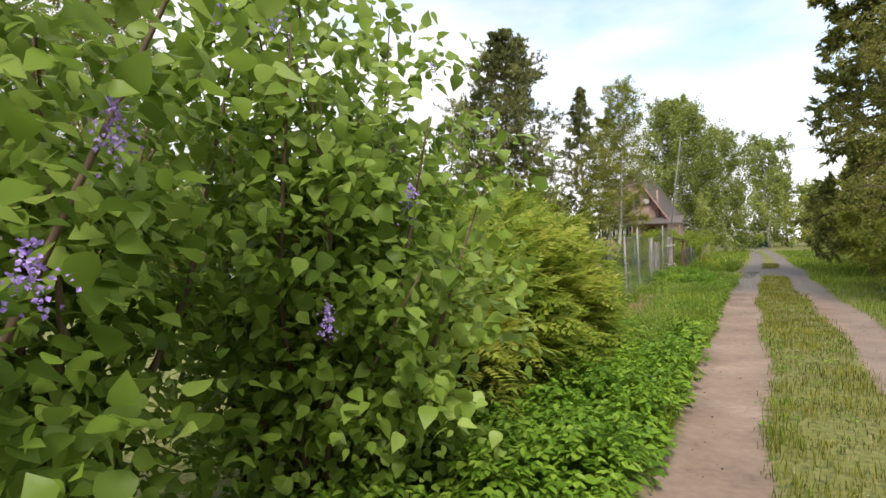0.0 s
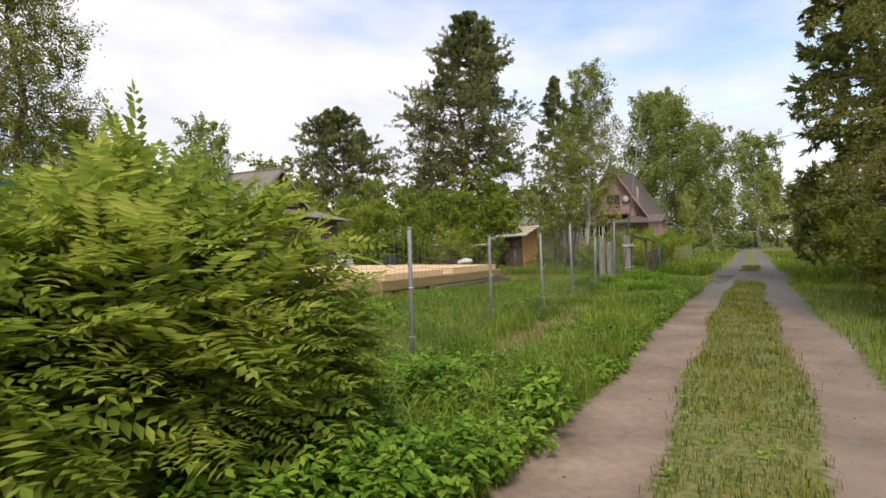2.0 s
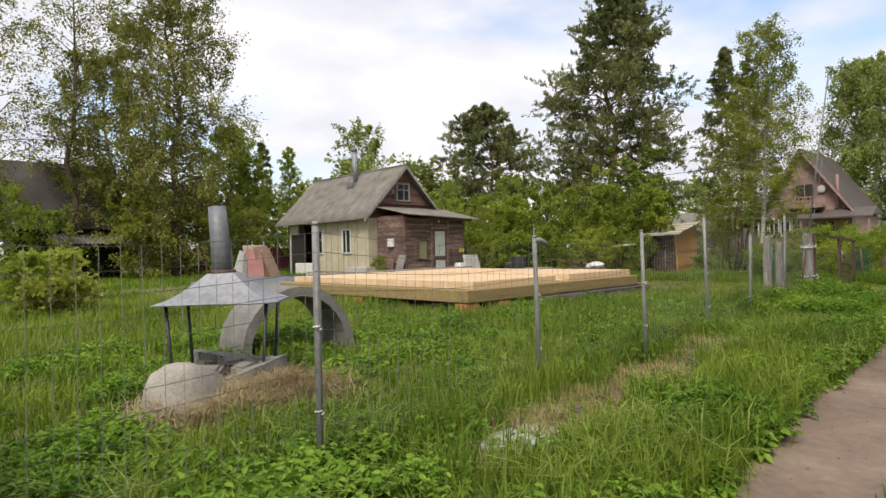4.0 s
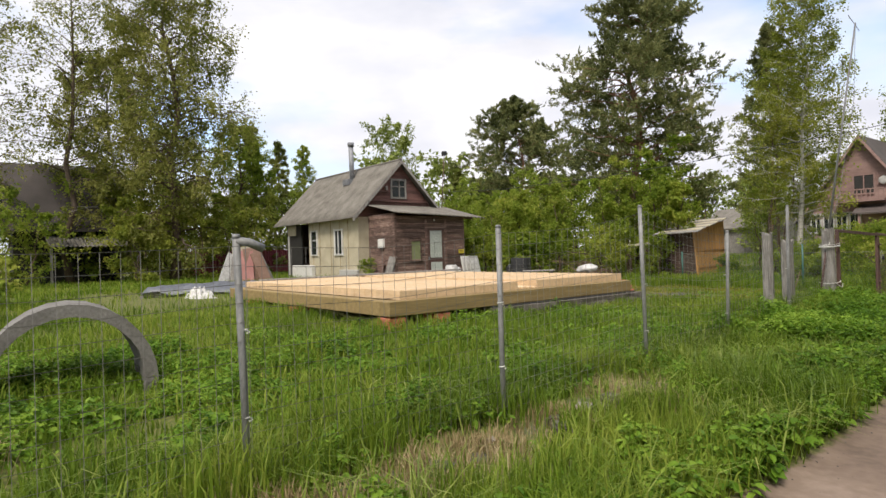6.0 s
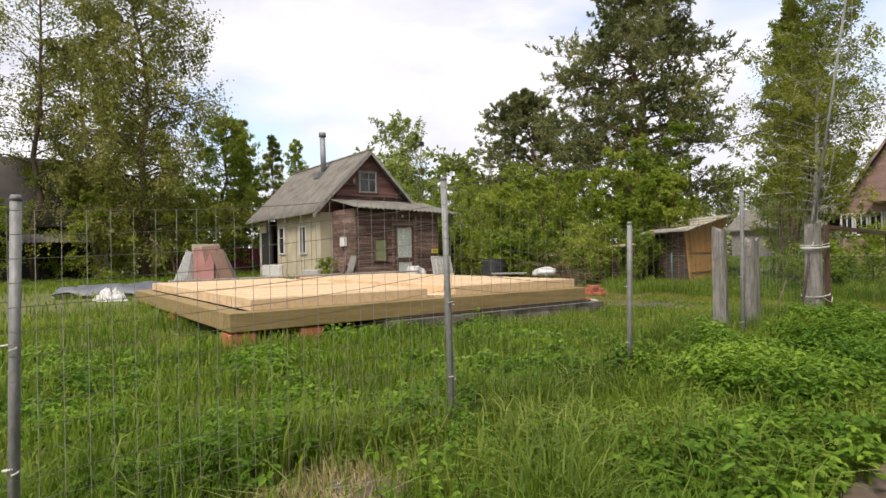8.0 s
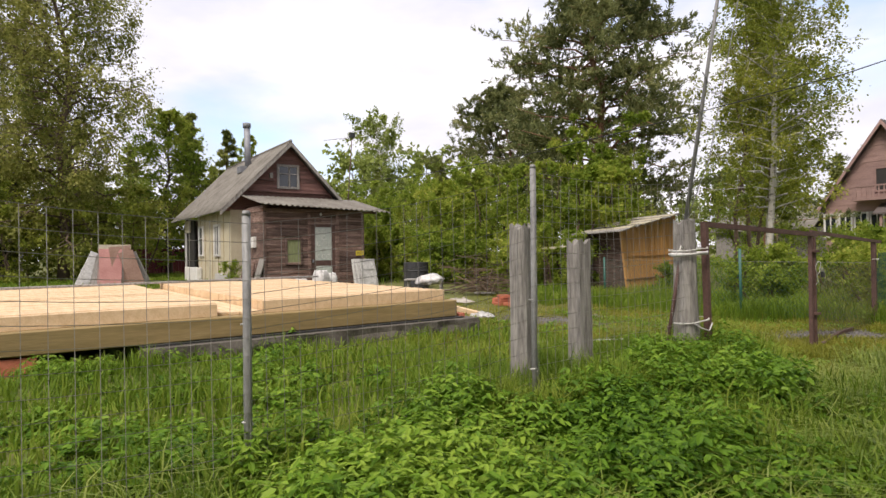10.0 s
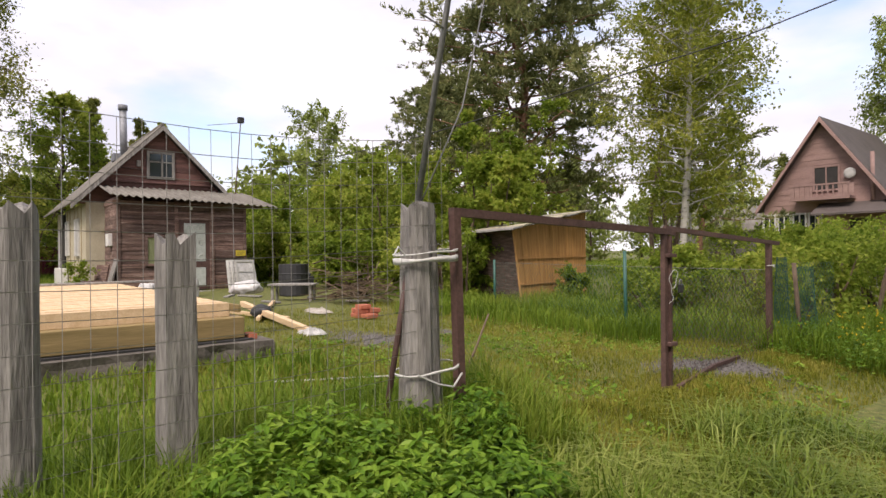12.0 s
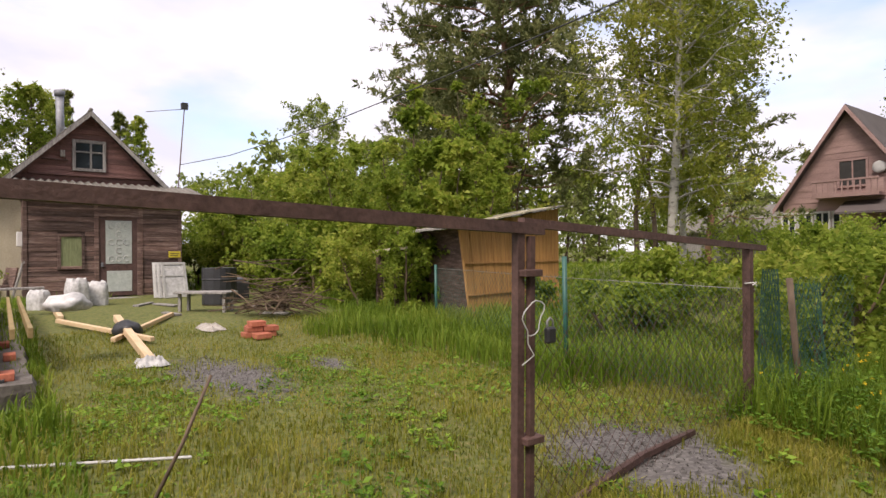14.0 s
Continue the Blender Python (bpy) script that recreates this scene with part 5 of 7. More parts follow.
def rough_footing(b, seed):
    """A cast strip of concrete with a broken, uneven face and a rubbly foot."""
    bm = box(*b)
    long_y = b[4] - b[1] > b[3] - b[0]
    es = [e for e in bm.edges if abs((e.verts[0].co - e.verts[1].co)[1 if long_y else 0]) > 1]
    bmesh.ops.subdivide_edges(bm, edges=es, cuts=40, use_grid_fill=True)
    es = [e for e in bm.edges if abs((e.verts[0].co - e.verts[1].co)[2]) > 0.2]
    bmesh.ops.subdivide_edges(bm, edges=es, cuts=3, use_grid_fill=True)
    for v in bm.verts:
        k = 0.05 if v.co.z < b[5] - 0.01 else 0.02
        v.co += Vector((noise.noise(v.co * 3 + Vector((seed, 0, 0))), noise.noise(v.co * 3 + Vector((0, seed, 0))), 0.35 * noise.noise(v.co * 4))) * k * 1.6
        v.co.z = min(v.co.z, b[5])
    wpart("footing", bm, M_FOOTING, deck, "rough grey concrete footing")


rough_footing((-8.5, 18.9, -0.15, -8.0, 24.3, 0.235), 1)
rough_footing((-16.9, 16.35, -0.15, -16.2, 24.3, 0.235), 2)
rough_footing((-16.2, 23.6, -0.15, -8.5, 24.3, 0.235), 3)
for x, y in ((-8.45, 16.5), (-8.45, 17.6), (-12.5, 16.5), (-15.5, 16.5)):
    wbox("footing_block", (x - 0.2, y - 0.2, -0.1, x + 0.2, y + 0.2, 0.24), M_BRICK, deck, "red brick footing block", 0.01)
wbox("felt", (-8.6, 18.9, 0.24, -8.16, 24.1, 0.262), M_FELT, deck, "black roofing felt strip")
for y in (24.15, 24.32):
    wbox("joist", (-16.0, y, 0.5, -9.4, y + 0.05, 0.62), M_BEAM, deck, "", 0.004)

rbk = random.Random(12)
for k, (x, y) in enumerate(((-8.35, 24.12), (-9.7, 24.15), (-10.9, 24.1))):
    t = thing("brick", (x, y, 0.235), "single red brick lying on the concrete footing", "brick", "loose bricks")
    part("body", box(-0.12, -0.06, 0, 0.12, 0.06, 0.075, 0.006), M_BRICK, t)
planks = thing("plank", (-17.3, 20.4, 0.74), "long grey plank lying across the back of the platform", "plank")
wbox("body", (-16.4, 17.0, 0.742, -16.15, 24.8, 0.79), M_GREYWOOD, planks, "", 0.006)


def lumpy(rx, ry, rz, seed, sub=3, rough=0.16, flat=True):
    bm = bmesh.new()
    bmesh.ops.create_icosphere(bm, subdivisions=sub, radius=1.0)
    for v in bm.verts:
        n = noise.noise(v.co * 1.3 + Vector((seed * 3.1, 0, 0))) * rough * 2 + noise.noise(v.co * 3.4 + Vector((0, seed * 2.3, 0))) * rough * 0.7
        v.co = Vector((v.co.x * rx, v.co.y * ry, v.co.z * rz)) * (1 + n)
        if flat and v.co.z < -rz * 0.55:
            v.co.z = -rz * 0.55
    return bm


def lump_thing(name, at, r, mat, label, cat, seed, group="", rough=0.16):
    t = thing(name, (at[0], at[1], at[2]), label, cat, group)
    part("body", lumpy(*r, seed, 3, rough), mat, t, "", Matrix.Translation((0, 0, r[2] * 0.53)), True)
    return t


# --- clutter in the yard ---


def sack(at, w, d, h, turn, label, seed):
    """A filled woven sack: a soft box with pulled corners, creases and a gathered neck."""
    t = thing("sack", at, label, "sack", "white sacks", "", turn)
    bm = bmesh.new()
    bmesh.ops.create_cube(bm, size=2.0)
    bmesh.ops.subdivide_edges(bm, edges=bm.edges[:], cuts=11, use_grid_fill=True)
    for v in bm.verts:
        c = v.co.copy()
        r = max(0.3, 1 - 0.16 * (abs(c.x) ** 4 + abs(c.y) ** 4) - 0.22 * max(0, c.z) ** 3)
        p = Vector((c.x * r, c.y * r, c.z))
        fold = 0.07 * noise.noise(Vector((c.x * 2.2, c.y * 2.2, c.z * 1.1 + seed))) + 0.05 * abs(noise.noise(Vector((c.x * 5, c.y * 5, c.z * 2 + seed * 2)))) + 0.02 * noise.noise(c * 11)
        p *= 1 + fold
        if c.z > 0.99:
            p.z += 0.22 * noise.noise(Vector((c.x * 2.6, c.y * 2.6, seed)))
        v.co = Vector((p.x * w / 2, p.y * d / 2, max(0.0, (p.z + 1) * h / 2)))
    part("body", bm, M_SACK, t, "", None, True)
    return t


sack((-17.6, 25.5, 0.2), 0.6, 0.5, 0.68, 20, "bulging white woven sack by the porch", 3)
sack((-17.9, 25.95, 0.2), 0.55, 0.45, 0.58, 70, "bulging white woven sack by the porch", 7)
sack((-17.4, 24.75, 0.2), 0.5, 0.45, 0.45, 50, "slumped white woven sack by the platform", 4)
old_chair = thing("old_chair", (-21.0, 23.9, 0.15), "broken dark wooden chair by the cabin corner", "chair", "", "", 25)
part("seat", box(-0.28, -0.25, 0.45, 0.28, 0.25, 0.5, 0.01), M_LOG, old_chair)
part("backrest", box(-0.3, 0.22, 0.5, 0.28, 0.27, 1.05, 0.01), M_LOG, old_chair, "", pose(0, 0, 0, -12, 0, 0))
for x, y in ((-0.25, -0.22), (0.22, -0.22), (-0.25, 0.2), (0.22, 0.2)):
    part("leg", box(x, y, 0, x + 0.05, y + 0.05, 0.45), M_LOG, old_chair)
board = thing("leaning_board", (-20.6, 24.25, 0.15), "pale weathered board propped on the porch wall", "board")
part("body", box(-0.25, -0.02, 0, 0.25, 0.02, 1.25, 0.005), M_GREYWOOD, board, "", pose(0, 0, 0, -14, 10, 0))
lump_thing("sack", (-10.2, 24.75, 0.738), (0.3, 0.25, 0.14), M_SACK, "small white bundle lying on the timber", "bundle", 6, "white sacks")


def crumpled(name, at, w, d, h, seed, mat, label, cat):
    """A thin crumpled sheet lying over the ground, with sharp folds."""
    t = thing(name, at, label, cat)
    bm = bmesh.new()
    bmesh.ops.create_grid(bm, x_segments=22, y_segments=18, size=1.0)
    for v in bm.verts:
        c = v.co.copy()
        edge = max(0.0, 1 - max(abs(c.x), abs(c.y)) ** 3)
        f = abs(noise.noise(Vector((c.x * 1.8, c.y * 1.8, seed)))) + 0.6 * abs(noise.noise(Vector((c.x * 4.5, c.y * 4.5, seed * 2))))
        k = 1 + 0.35 * noise.noise(Vector((math.atan2(c.y, c.x) * 1.5, seed, 0)))
        v.co = Vector((c.x * w * k, c.y * d * k, 0.01 + h * edge * (0.35 + f)))
    bmesh.ops.solidify(bm, geom=bm.faces[:], thickness=0.004)
    part("body", bm, mat, t, "", None, False)
    return t


crumpled("plastic_wrap", (-9.55, 25.63, 0.03), 0.24, 0.19, 0.13, 5, M_SACK, "crumpled white plastic wrapped on a beam end", "plastic sheet")
crumpled("rag", (-12.3, 27.1, 0.1), 0.45, 0.2, 0.1, 8, M_CREAMSTONE, "pale crumpled rag in the grass", "rag")


def beam_thing(a, b, w, mat, label, name="timber_beam", group="crossed beams"):
    a, b = Vector(a), Vector(b)
    d = b - a
    t = new(name)
    t.matrix_world = Matrix.Translation(a) @ d.to_track_quat("X", "Z").to_matrix().to_4x4()
    tagged(t, label, "beam", group)
    part("body", box(0, -w / 2, -w / 2, d.length, w / 2, w / 2, 0.008), mat, t)
    return t


beam_thing((-13.1, 25.72, 0.33), (-9.6, 25.63, 0.07), 0.11, M_DECK, "pale pine beam lying across two others")
beam_thing((-14.2, 24.9, 0.24), (-11.2, 25.95, 0.14), 0.075, M_DECK, "pale pine beam lying in the yard")
beam_thing((-14.1, 26.85, 0.24), (-11.5, 25.45, 0.14), 0.075, M_DECK, "pale pine beam lying in the yard")
beam_thing((-18.0, 25.0, 0.33), (-14.9, 25.0, 0.22), 0.10, M_DECK, "pale pine beam beside the platform")
beam_thing((-6.3, 23.6, 0.04), (-5.49, 25.14, 0.04), 0.022, M_WHITE, "thin white pole lying in the short grass", "pole", "")
lump_thing("black_cloth", (-11.95, 25.72, 0.13), (0.22, 0.2, 0.17), M_BLACK, "black cloth bundled over the crossed beams", "cloth", 9)
bricks = thing("brick_stack", (-11.0, 27.4, 0.06), "small stack of red bricks in the yard", "bricks")
for k, (x, y, z) in enumerate(((0, 0, 0), (0.02, 0.27, 0), (0.26, 0.1, 0), (0.0, 0.05, 0.09), (0.03, 0.32, 0.09), (0.02, 0.1, 0.18), (-0.24, 0.15, 0), (-0.22, 0.15, 0.09))):
    part("brick", box(-0.12, -0.125, 0, 0.12, 0.125, 0.085, 0.006), M_BRICK, bricks, "", pose(x, y, z, 0, 0, rbk.uniform(-6, 6)))
frames = thing("window_frames", (-18.9, 27.75, 0.25), "old white window frames leaning against the porch", "window frame")
for k in range(3):
    bm = bmesh.new()
    for b in ((0, 0, 0, 0.04, 0.07, 1.0), (0, 0.6, 0, 0.04, 0.67, 1.0), (0, 0.07, 0, 0.04, 0.6, 0.07), (0, 0.07, 0.93, 0.04, 0.6, 1.0), (0, 0.07, 0.6, 0.04, 0.6, 0.64)):
        box(*b, bm=bm)
    fr = part("frame", bm, M_WHITE, frames, "white wooden frame", pose(0.17 * k - 0.2, 0.1 * k - 0.3, 0, 0, -14, 6 * k))
    part("pane", box(0.015, 0.07, 0.07, 0.022, 0.6, 0.93), M_SACK, fr, "dusty pane")
barrel = thing("barrel", (-16.6, 28.5, 0.2), "old black metal barrel by the brushwood", "barrel")
V, F = tube([(0, 0, 0), (0, 0, 0.3), (0, 0, 0.32), (0, 0, 0.34), (0, 0, 0.6), (0, 0, 0.62), (0, 0, 0.64), (0, 0, 0.9)], [0.42, 0.42, 0.44, 0.42, 0.42, 0.44, 0.42, 0.42], 18)
part("body", mesh_of("body", V, F, M_BLACK, False), M_BLACK, barrel)
bench = thing("bench", (-15.1, 27.5, 0.16), "low weathered plank bench in the yard", "bench")
for y in (-0.22, 0.0, 0.22):
    part("plank", box(-0.3, y - 0.1, 0.42, 0.9, y + 0.1, 0.46, 0.004), M_GREYWOOD, bench, "", pose(0, 0, 0, 0, 0, 50))
for x, y in ((-0.2, -0.2), (-0.2, 0.2), (0.8, -0.2), (0.8, 0.2)):
    part("leg", box(x - 0.03, y - 0.03, 0, x + 0.03, y + 0.03, 0.42), M_GREYWOOD, bench, "", pose(0, 0, 0, 0, 0, 50))
crate = thing("crate", (-17.6, 29.2, 0.2), "dark plastic crate with a blue lid by the porch", "crate")
part("body", box(-0.3, -0.3, 0, 0.3, 0.3, 0.5, 0.02), M_BLACK, crate)
part("lid", box(-0.32, -0.2, 0.5, 0.2, 0.25, 0.6, 0.03), M_TARP, crate, "blue crumpled lid")
brush = thing("brushwood_pile", (-13.4, 28.8, 0.12), "pile of dry grey-brown branches", "branches")
bp = np.random.default_rng(5)
for k in range(150):
    q, ln = bp.uniform(0, 6.28), bp.uniform(0.5, 1.3)
    c = Vector((bp.normal() * 0.4, bp.normal() * 0.4, abs(bp.normal()) * 0.36 + 0.1))
    d = Vector((math.cos(q), math.sin(q), bp.normal() * 0.22)).normalized() * ln / 2
    c.z = max(c.z, abs(d.z) + 0.02)
    V, F = tube([c - d, c + Vector((0, 0, 0.03)), c + d], [0.016, 0.013, 0.006], 4)
    part("branch", mesh_of("branch", V, F, M_TWIG), M_TWIG, brush)
for k, (x, y, q, ln) in enumerate(((-16.9, 27.3, 20, 0.9), (-15.0, 28.6, 75, 0.8), (-17.4, 26.9, -30, 1.0), (-13.1, 28.6, 40, 0.6), (-14.4, 26.9, 10, 0.7))):
    t = thing("plank_scrap", (x, y, 0.2), "short scrap of grey plank lying in the yard", "plank", "plank scraps", "", q)
    part("body", box(-ln / 2, -0.07, 0, ln / 2, 0.07, 0.04, 0.005), M_GREYWOOD, t)
stick = thing("stick", (-4.55, 24.7, 0), "thin weathered stake stuck in the lawn", "stake")
wtube("body", [(-4.62, 24.62, -0.1), (-4.48, 24.85, 0.45), (-4.42, 24.98, 0.8)], [0.012, 0.011, 0.009], M_BARK, stick, "", 6)
tarp = thing("timber_stack", (-20.2, 16.9, 0.2), "low timber stack under a grey-blue tarpaulin", "timber stack")
for k in range(5):
    part("plank", box(-2.2 + 0.1 * k, -0.9 + 0.32 * k, 0, 2.2 + 0.08 * k, -0.62 + 0.32 * k, 0.09, 0.006), M_DECK if k % 2 else M_GREYWOOD, tarp, "", pose(0, 0, 0, 0, 0, 60))
    part("plank", box(-2.1, -0.9 + 0.32 * k, 0.095, 2.1, -0.62 + 0.32 * k, 0.18, 0.006), M_GREYWOOD, tarp, "", pose(0, 0, 0, 0, 0, 60))
bm = bmesh.new()
bmesh.ops.create_grid(bm, x_segments=26, y_segments=14, size=1.0)
for v in bm.verts:
    e = max(abs(v.co.x), abs(v.co.y))
    v.co = Vector((v.co.x * 2.1, v.co.y * 1.05, 0.34 + 0.16 * noise.noise(v.co * 2.6) + 0.06 * noise.noise(v.co * 7) - (0.2 if e > 0.93 else 0)))
bmesh.ops.solidify(bm, geom=bm.faces[:], thickness=0.012)
part("tarpaulin", bm, M_TARP, tarp, "crumpled grey-blue tarpaulin", pose(0, 0, 0, 0, 0, 60), True)
crumpled("plastic_sheet", (-18.6, 15.9, 0.2), 0.6, 0.4, 0.35, 11, M_SACK, "crumpled white plastic sheet by the timber stack", "plastic sheet")
panels = thing("sheet_stack", (-27.6, 20.8, 0.24), "old red and grey sheet panels leaning together", "panels")
for x, y, w, h, lean, back, turn, m in ((0.2, -1.15, 0.75, 1.5, -26, 10, 10, M_SACK), (0.3, -0.75, 0.5, 1.35, -14, 14, 4, M_GREYWOOD), (0.45, -0.3, 0.85, 1.6, -3, 14, -4, M_REDPANEL),
                                         (0.35, 0.3, 0.8, 1.7, 5, 10, 6, M_BOARDBROWN), (0.5, 0.75, 0.6, 1.55, 13, 16, 12, M_BOARDBROWN), (0.1, 1.1, 0.5, 1.5, 20, 12, 16, M_GREYWOOD), (-0.2, 0.0, 1.2, 1.75, 0, 6, 0, M_CREAM)):
    part("panel", box(-0.02, -w / 2, 0, 0.02, w / 2, h, 0.004), m, panels, "", pose(x, y, 0, lean, -back, turn))
mfence = thing("maroon_fence", (-42, 28.5, 0.2), "maroon corrugated sheet fence behind the yard", "fence")
for k in range(-4, 11):
    x, y = -40.5 - 0.75 * k * 0.35, 24.2 + 0.75 * k
    part("sheet", mesh_of("sheet", *(lambda n: ([(0.03 * (1 if (i // 2) % 2 else -1) + o, 0.74 * i / (n - 1), z) for o in (0, 0.02) for z in (0, 1.75) for i in range(n)],
         [(i, i + 1, i + 1 + n, i + n) for i in range(n - 1)] + [(2 * n + i, 3 * n + i, 3 * n + i + 1, 2 * n + i + 1) for i in range(n - 1)]))(15), M_MAROON), M_MAROON, mfence, "",
         Matrix.Translation((x + 42, y - 28.5, 0)) @ pose(0, 0, 0, 0, 0, 19))
hut = thing("dark_shed", (-40, 14, 0.2), "dark sagging shed half hidden by the birches", "shed")
# the wall's unlit look comes from its near-black colour
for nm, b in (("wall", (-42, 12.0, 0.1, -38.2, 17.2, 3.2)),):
    wbox(nm, b, M_SHADE, hut, "boarded wall with its lack of light put into a near-black colour")
wpart("roof", slab([(-37.6, 11.6, 3.3), (-37.6, 17.6, 3.3), (-40.2, 17.6, 7.2), (-40.2, 11.6, 7.2)], 0.12), M_BROWNROOF, hut, "steep dark brown roof")
wpart("roof", slab([(-42.8, 11.6, 3.3), (-40.2, 11.6, 7.2), (-40.2, 17.6, 7.2), (-42.8, 17.6, 3.3)], 0.12), M_BROWNROOF, hut, "steep dark brown roof")
wpart("lean_to_roof", corrugated("lean_to_roof", (-38.2, 13.4, 3.0), (-38.2, 17.8, 3.0), (-35.6, 17.8, 2.3), (-35.6, 13.4, 2.3), 22, 0.03, M_SLATE), M_SLATE, hut, "grey corrugated lean-to roof")
for y in (13.5, 17.6):
    wbox("post", (-35.8, y - 0.06, 0.1, -35.68, y + 0.06, 2.3), M_GREYWOOD, hut)

# --- the barbecue under a tin hood, its stones and the concrete arch ---
grill = thing("barbecue_hood", (-5.5, 9.75, 0), "homemade barbecue with a grey tin hood on four thin legs", "barbecue")
CX, CY = -5.2, 9.38
ax, ay = Vector((0.62, 0.78, 0)), Vector((-0.78, 0.62, 0))
corner = [Vector((CX, CY, 1.0)) + ax * sx * 0.62 + ay * sy * 0.45 for sx, sy in ((-1, -1), (1, -1), (1, 1), (-1, 1))]
crown_ = [Vector((CX, CY, 1.31)) + ax * sx * 0.14 + ay * sy * 0.14 for sx, sy in ((-1, -1), (1, -1), (1, 1), (-1, 1))]
bm = bmesh.new()
lo_, hi_ = [bm.verts.new(c) for c in corner], [bm.verts.new(c) for c in crown_]
for k in range(4):
    bm.faces.new((lo_[k], lo_[(k + 1) % 4], hi_[(k + 1) % 4], hi_[k]))
bmesh.ops.subdivide_edges(bm, edges=bm.edges[:], cuts=3, use_grid_fill=True)
for v in bm.verts:
    v.co.z -= 0.05 * math.sin(math.pi * max(0, min(1, (v.co.z - 1.0) / 0.31))) - 0.012 * noise.noise(v.co * 4)
bmesh.ops.solidify(bm, geom=bm.faces[:], thickness=0.012)
wpart("hood", bm, M_TIN, grill, "dented grey tin hood")
chim = [Vector((CX, CY, z)) + Vector((-0.03 * (z - 1.2), -0.06 * (z - 1.2), 0)) for z in (1.24, 1.6, 2.03)]
wtube("flue", chim, [0.125, 0.11, 0.1], M_TIN, grill, "square-cornered tin flue", 6)
wtube("flue_collar", [chim[0] + Vector((0, 0, 0.05)), chim[0] + Vector((0, 0, 0.1))], 0.14, M_RUST, grill, "", 6)
for k, (sx, sy) in enumerate(((-0.8, -0.7), (0.8, -0.7), (0.8, 0.8), (-0.8, 0.8))):
    top = Vector((CX, CY, 1.02)) + ax * sx * 0.64 + ay * sy * 0.45
    foot = Vector((CX, CY, -0.05)) + ax * (sx * 0.55) + ay * sy * 0.4
    wtube("leg", [foot, top], 0.02, M_BLACK, grill, "thin black steel leg", 6)
wbox("fire_tray", (CX - 0.4, CY - 0.35, 0.12, CX + 0.4, CY + 0.35, 0.18), M_RUST, grill, "rusty fire tray", 0.02)


def broken_block(name, at, size, turn, tilt, mat, label, seed, group="barbecue stones"):
    """A broken block with flat faces, chipped corners and an uneven surface."""
    t = thing(name, at, label, "stone", group, "", turn)
    bm = bmesh.new()
    bmesh.ops.create_cube(bm, size=1.0)
    bmesh.ops.bevel(bm, geom=bm.edges[:], offset=0.16, segments=2, affect="EDGES")
    bmesh.ops.subdivide_edges(bm, edges=bm.edges[:], cuts=2, use_grid_fill=True)
    for v in bm.verts:
        c = v.co
        k = 1 + 0.22 * noise.noise(c * 1.7 + Vector((seed, 0, 0))) + 0.06 * noise.noise(c * 6 + Vector((0, seed, 0)))
        v.co = Vector((c.x * size[0] * k, c.y * size[1] * k, c.z * size[2] * k))
    bmesh.ops.triangulate(bm, faces=bm.faces[:])
    part("body", bm, mat, t, "", pose(0, 0, size[2] * 0.4, tilt, 0, 0), False)
    return t


rim = thing("fire_ring", (-5.2, 9.3, 0), "broken grey concrete ring round the fire pit", "concrete ring")
V, F = [], []
n = 26
for i in range(n):
    q = -1.2 + 4.4 * i / (n - 1)
    h = 0.34 + 0.07 * math.sin(q * 2.3) + (0.1 if i < 5 else 0)
    for r, z in ((0.72, -0.05), (0.72, h), (0.56, h - 0.02), (0.56, -0.05)):
        p = Vector((-5.25 + r * math.cos(q), 9.35 + r * math.sin(q), z))
        V.append(tuple(p + Vector((1, 1, 1)) * 0.03 * noise.noise(p * 4)))
for i in range(n - 1):
    for k in range(4):
        F.append((i * 4 + k, i * 4 + (k + 1) % 4, (i + 1) * 4 + (k + 1) % 4, (i + 1) * 4 + k))
F += [(0, 1, 2, 3), tuple((n - 1) * 4 + k for k in (3, 2, 1, 0))]
wpart("body", mesh_of("body", V, F, M_CONC), M_CONC, rim)
lump_thing("boulder", (-4.3, 8.6, -0.08), (0.29, 0.34, 0.42), M_CREAMSTONE, "large pale rounded boulder before the barbecue", "stone", 2.1, "barbecue stones", 0.12)
for k, (x, y, r) in enumerate(((-5.0, 9.5, 0.2), (-5.2, 9.2, 0.18), (-5.45, 9.55, 0.2), (-5.25, 9.75, 0.22), (-5.6, 9.3, 0.18))):
    broken_block("stone", (x, y, 0.18), (r * 1.5, r, r * 0.8), 50 * k, 12, M_CONC, "rough grey rubble stone in the fire pit", 3.0 + k)
arch = thing("concrete_arch", (-6.45, 11.15, 0), "half ring of rough grey concrete standing in the grass", "concrete ring")
ux, uv = Vector((0.07, 0.9975, 0)), Vector((-0.9975, 0.07, 0))
V, F = [], []
n = 17
for i in range(n):
    q = math.pi * (-0.08 + 1.16 * i / (n - 1))
    for r, w in ((0.86, 0), (0.86, 0.9), (0.73, 0.9), (0.73, 0)):
        p = Vector((-6.43, 11.02, 0.12)) + ux * r * math.cos(q) + uv * w + Vector((0, 0, r * 1.05 * math.sin(q)))
        p += Vector((1, 1, 1)) * 0.012 * noise.noise(p * 5)
        V.append(tuple(p))
for i in range(n - 1):
    for k in range(4):
        F.append((i * 4 + k, i * 4 + (k + 1) % 4, (i + 1) * 4 + (k + 1) % 4, (i + 1) * 4 + k))
F += [(0, 1, 2, 3), tuple((n - 1) * 4 + k for k in (3, 2, 1, 0))]
wpart("body", mesh_of("body", V, F, M_CONC), M_CONC, arch)
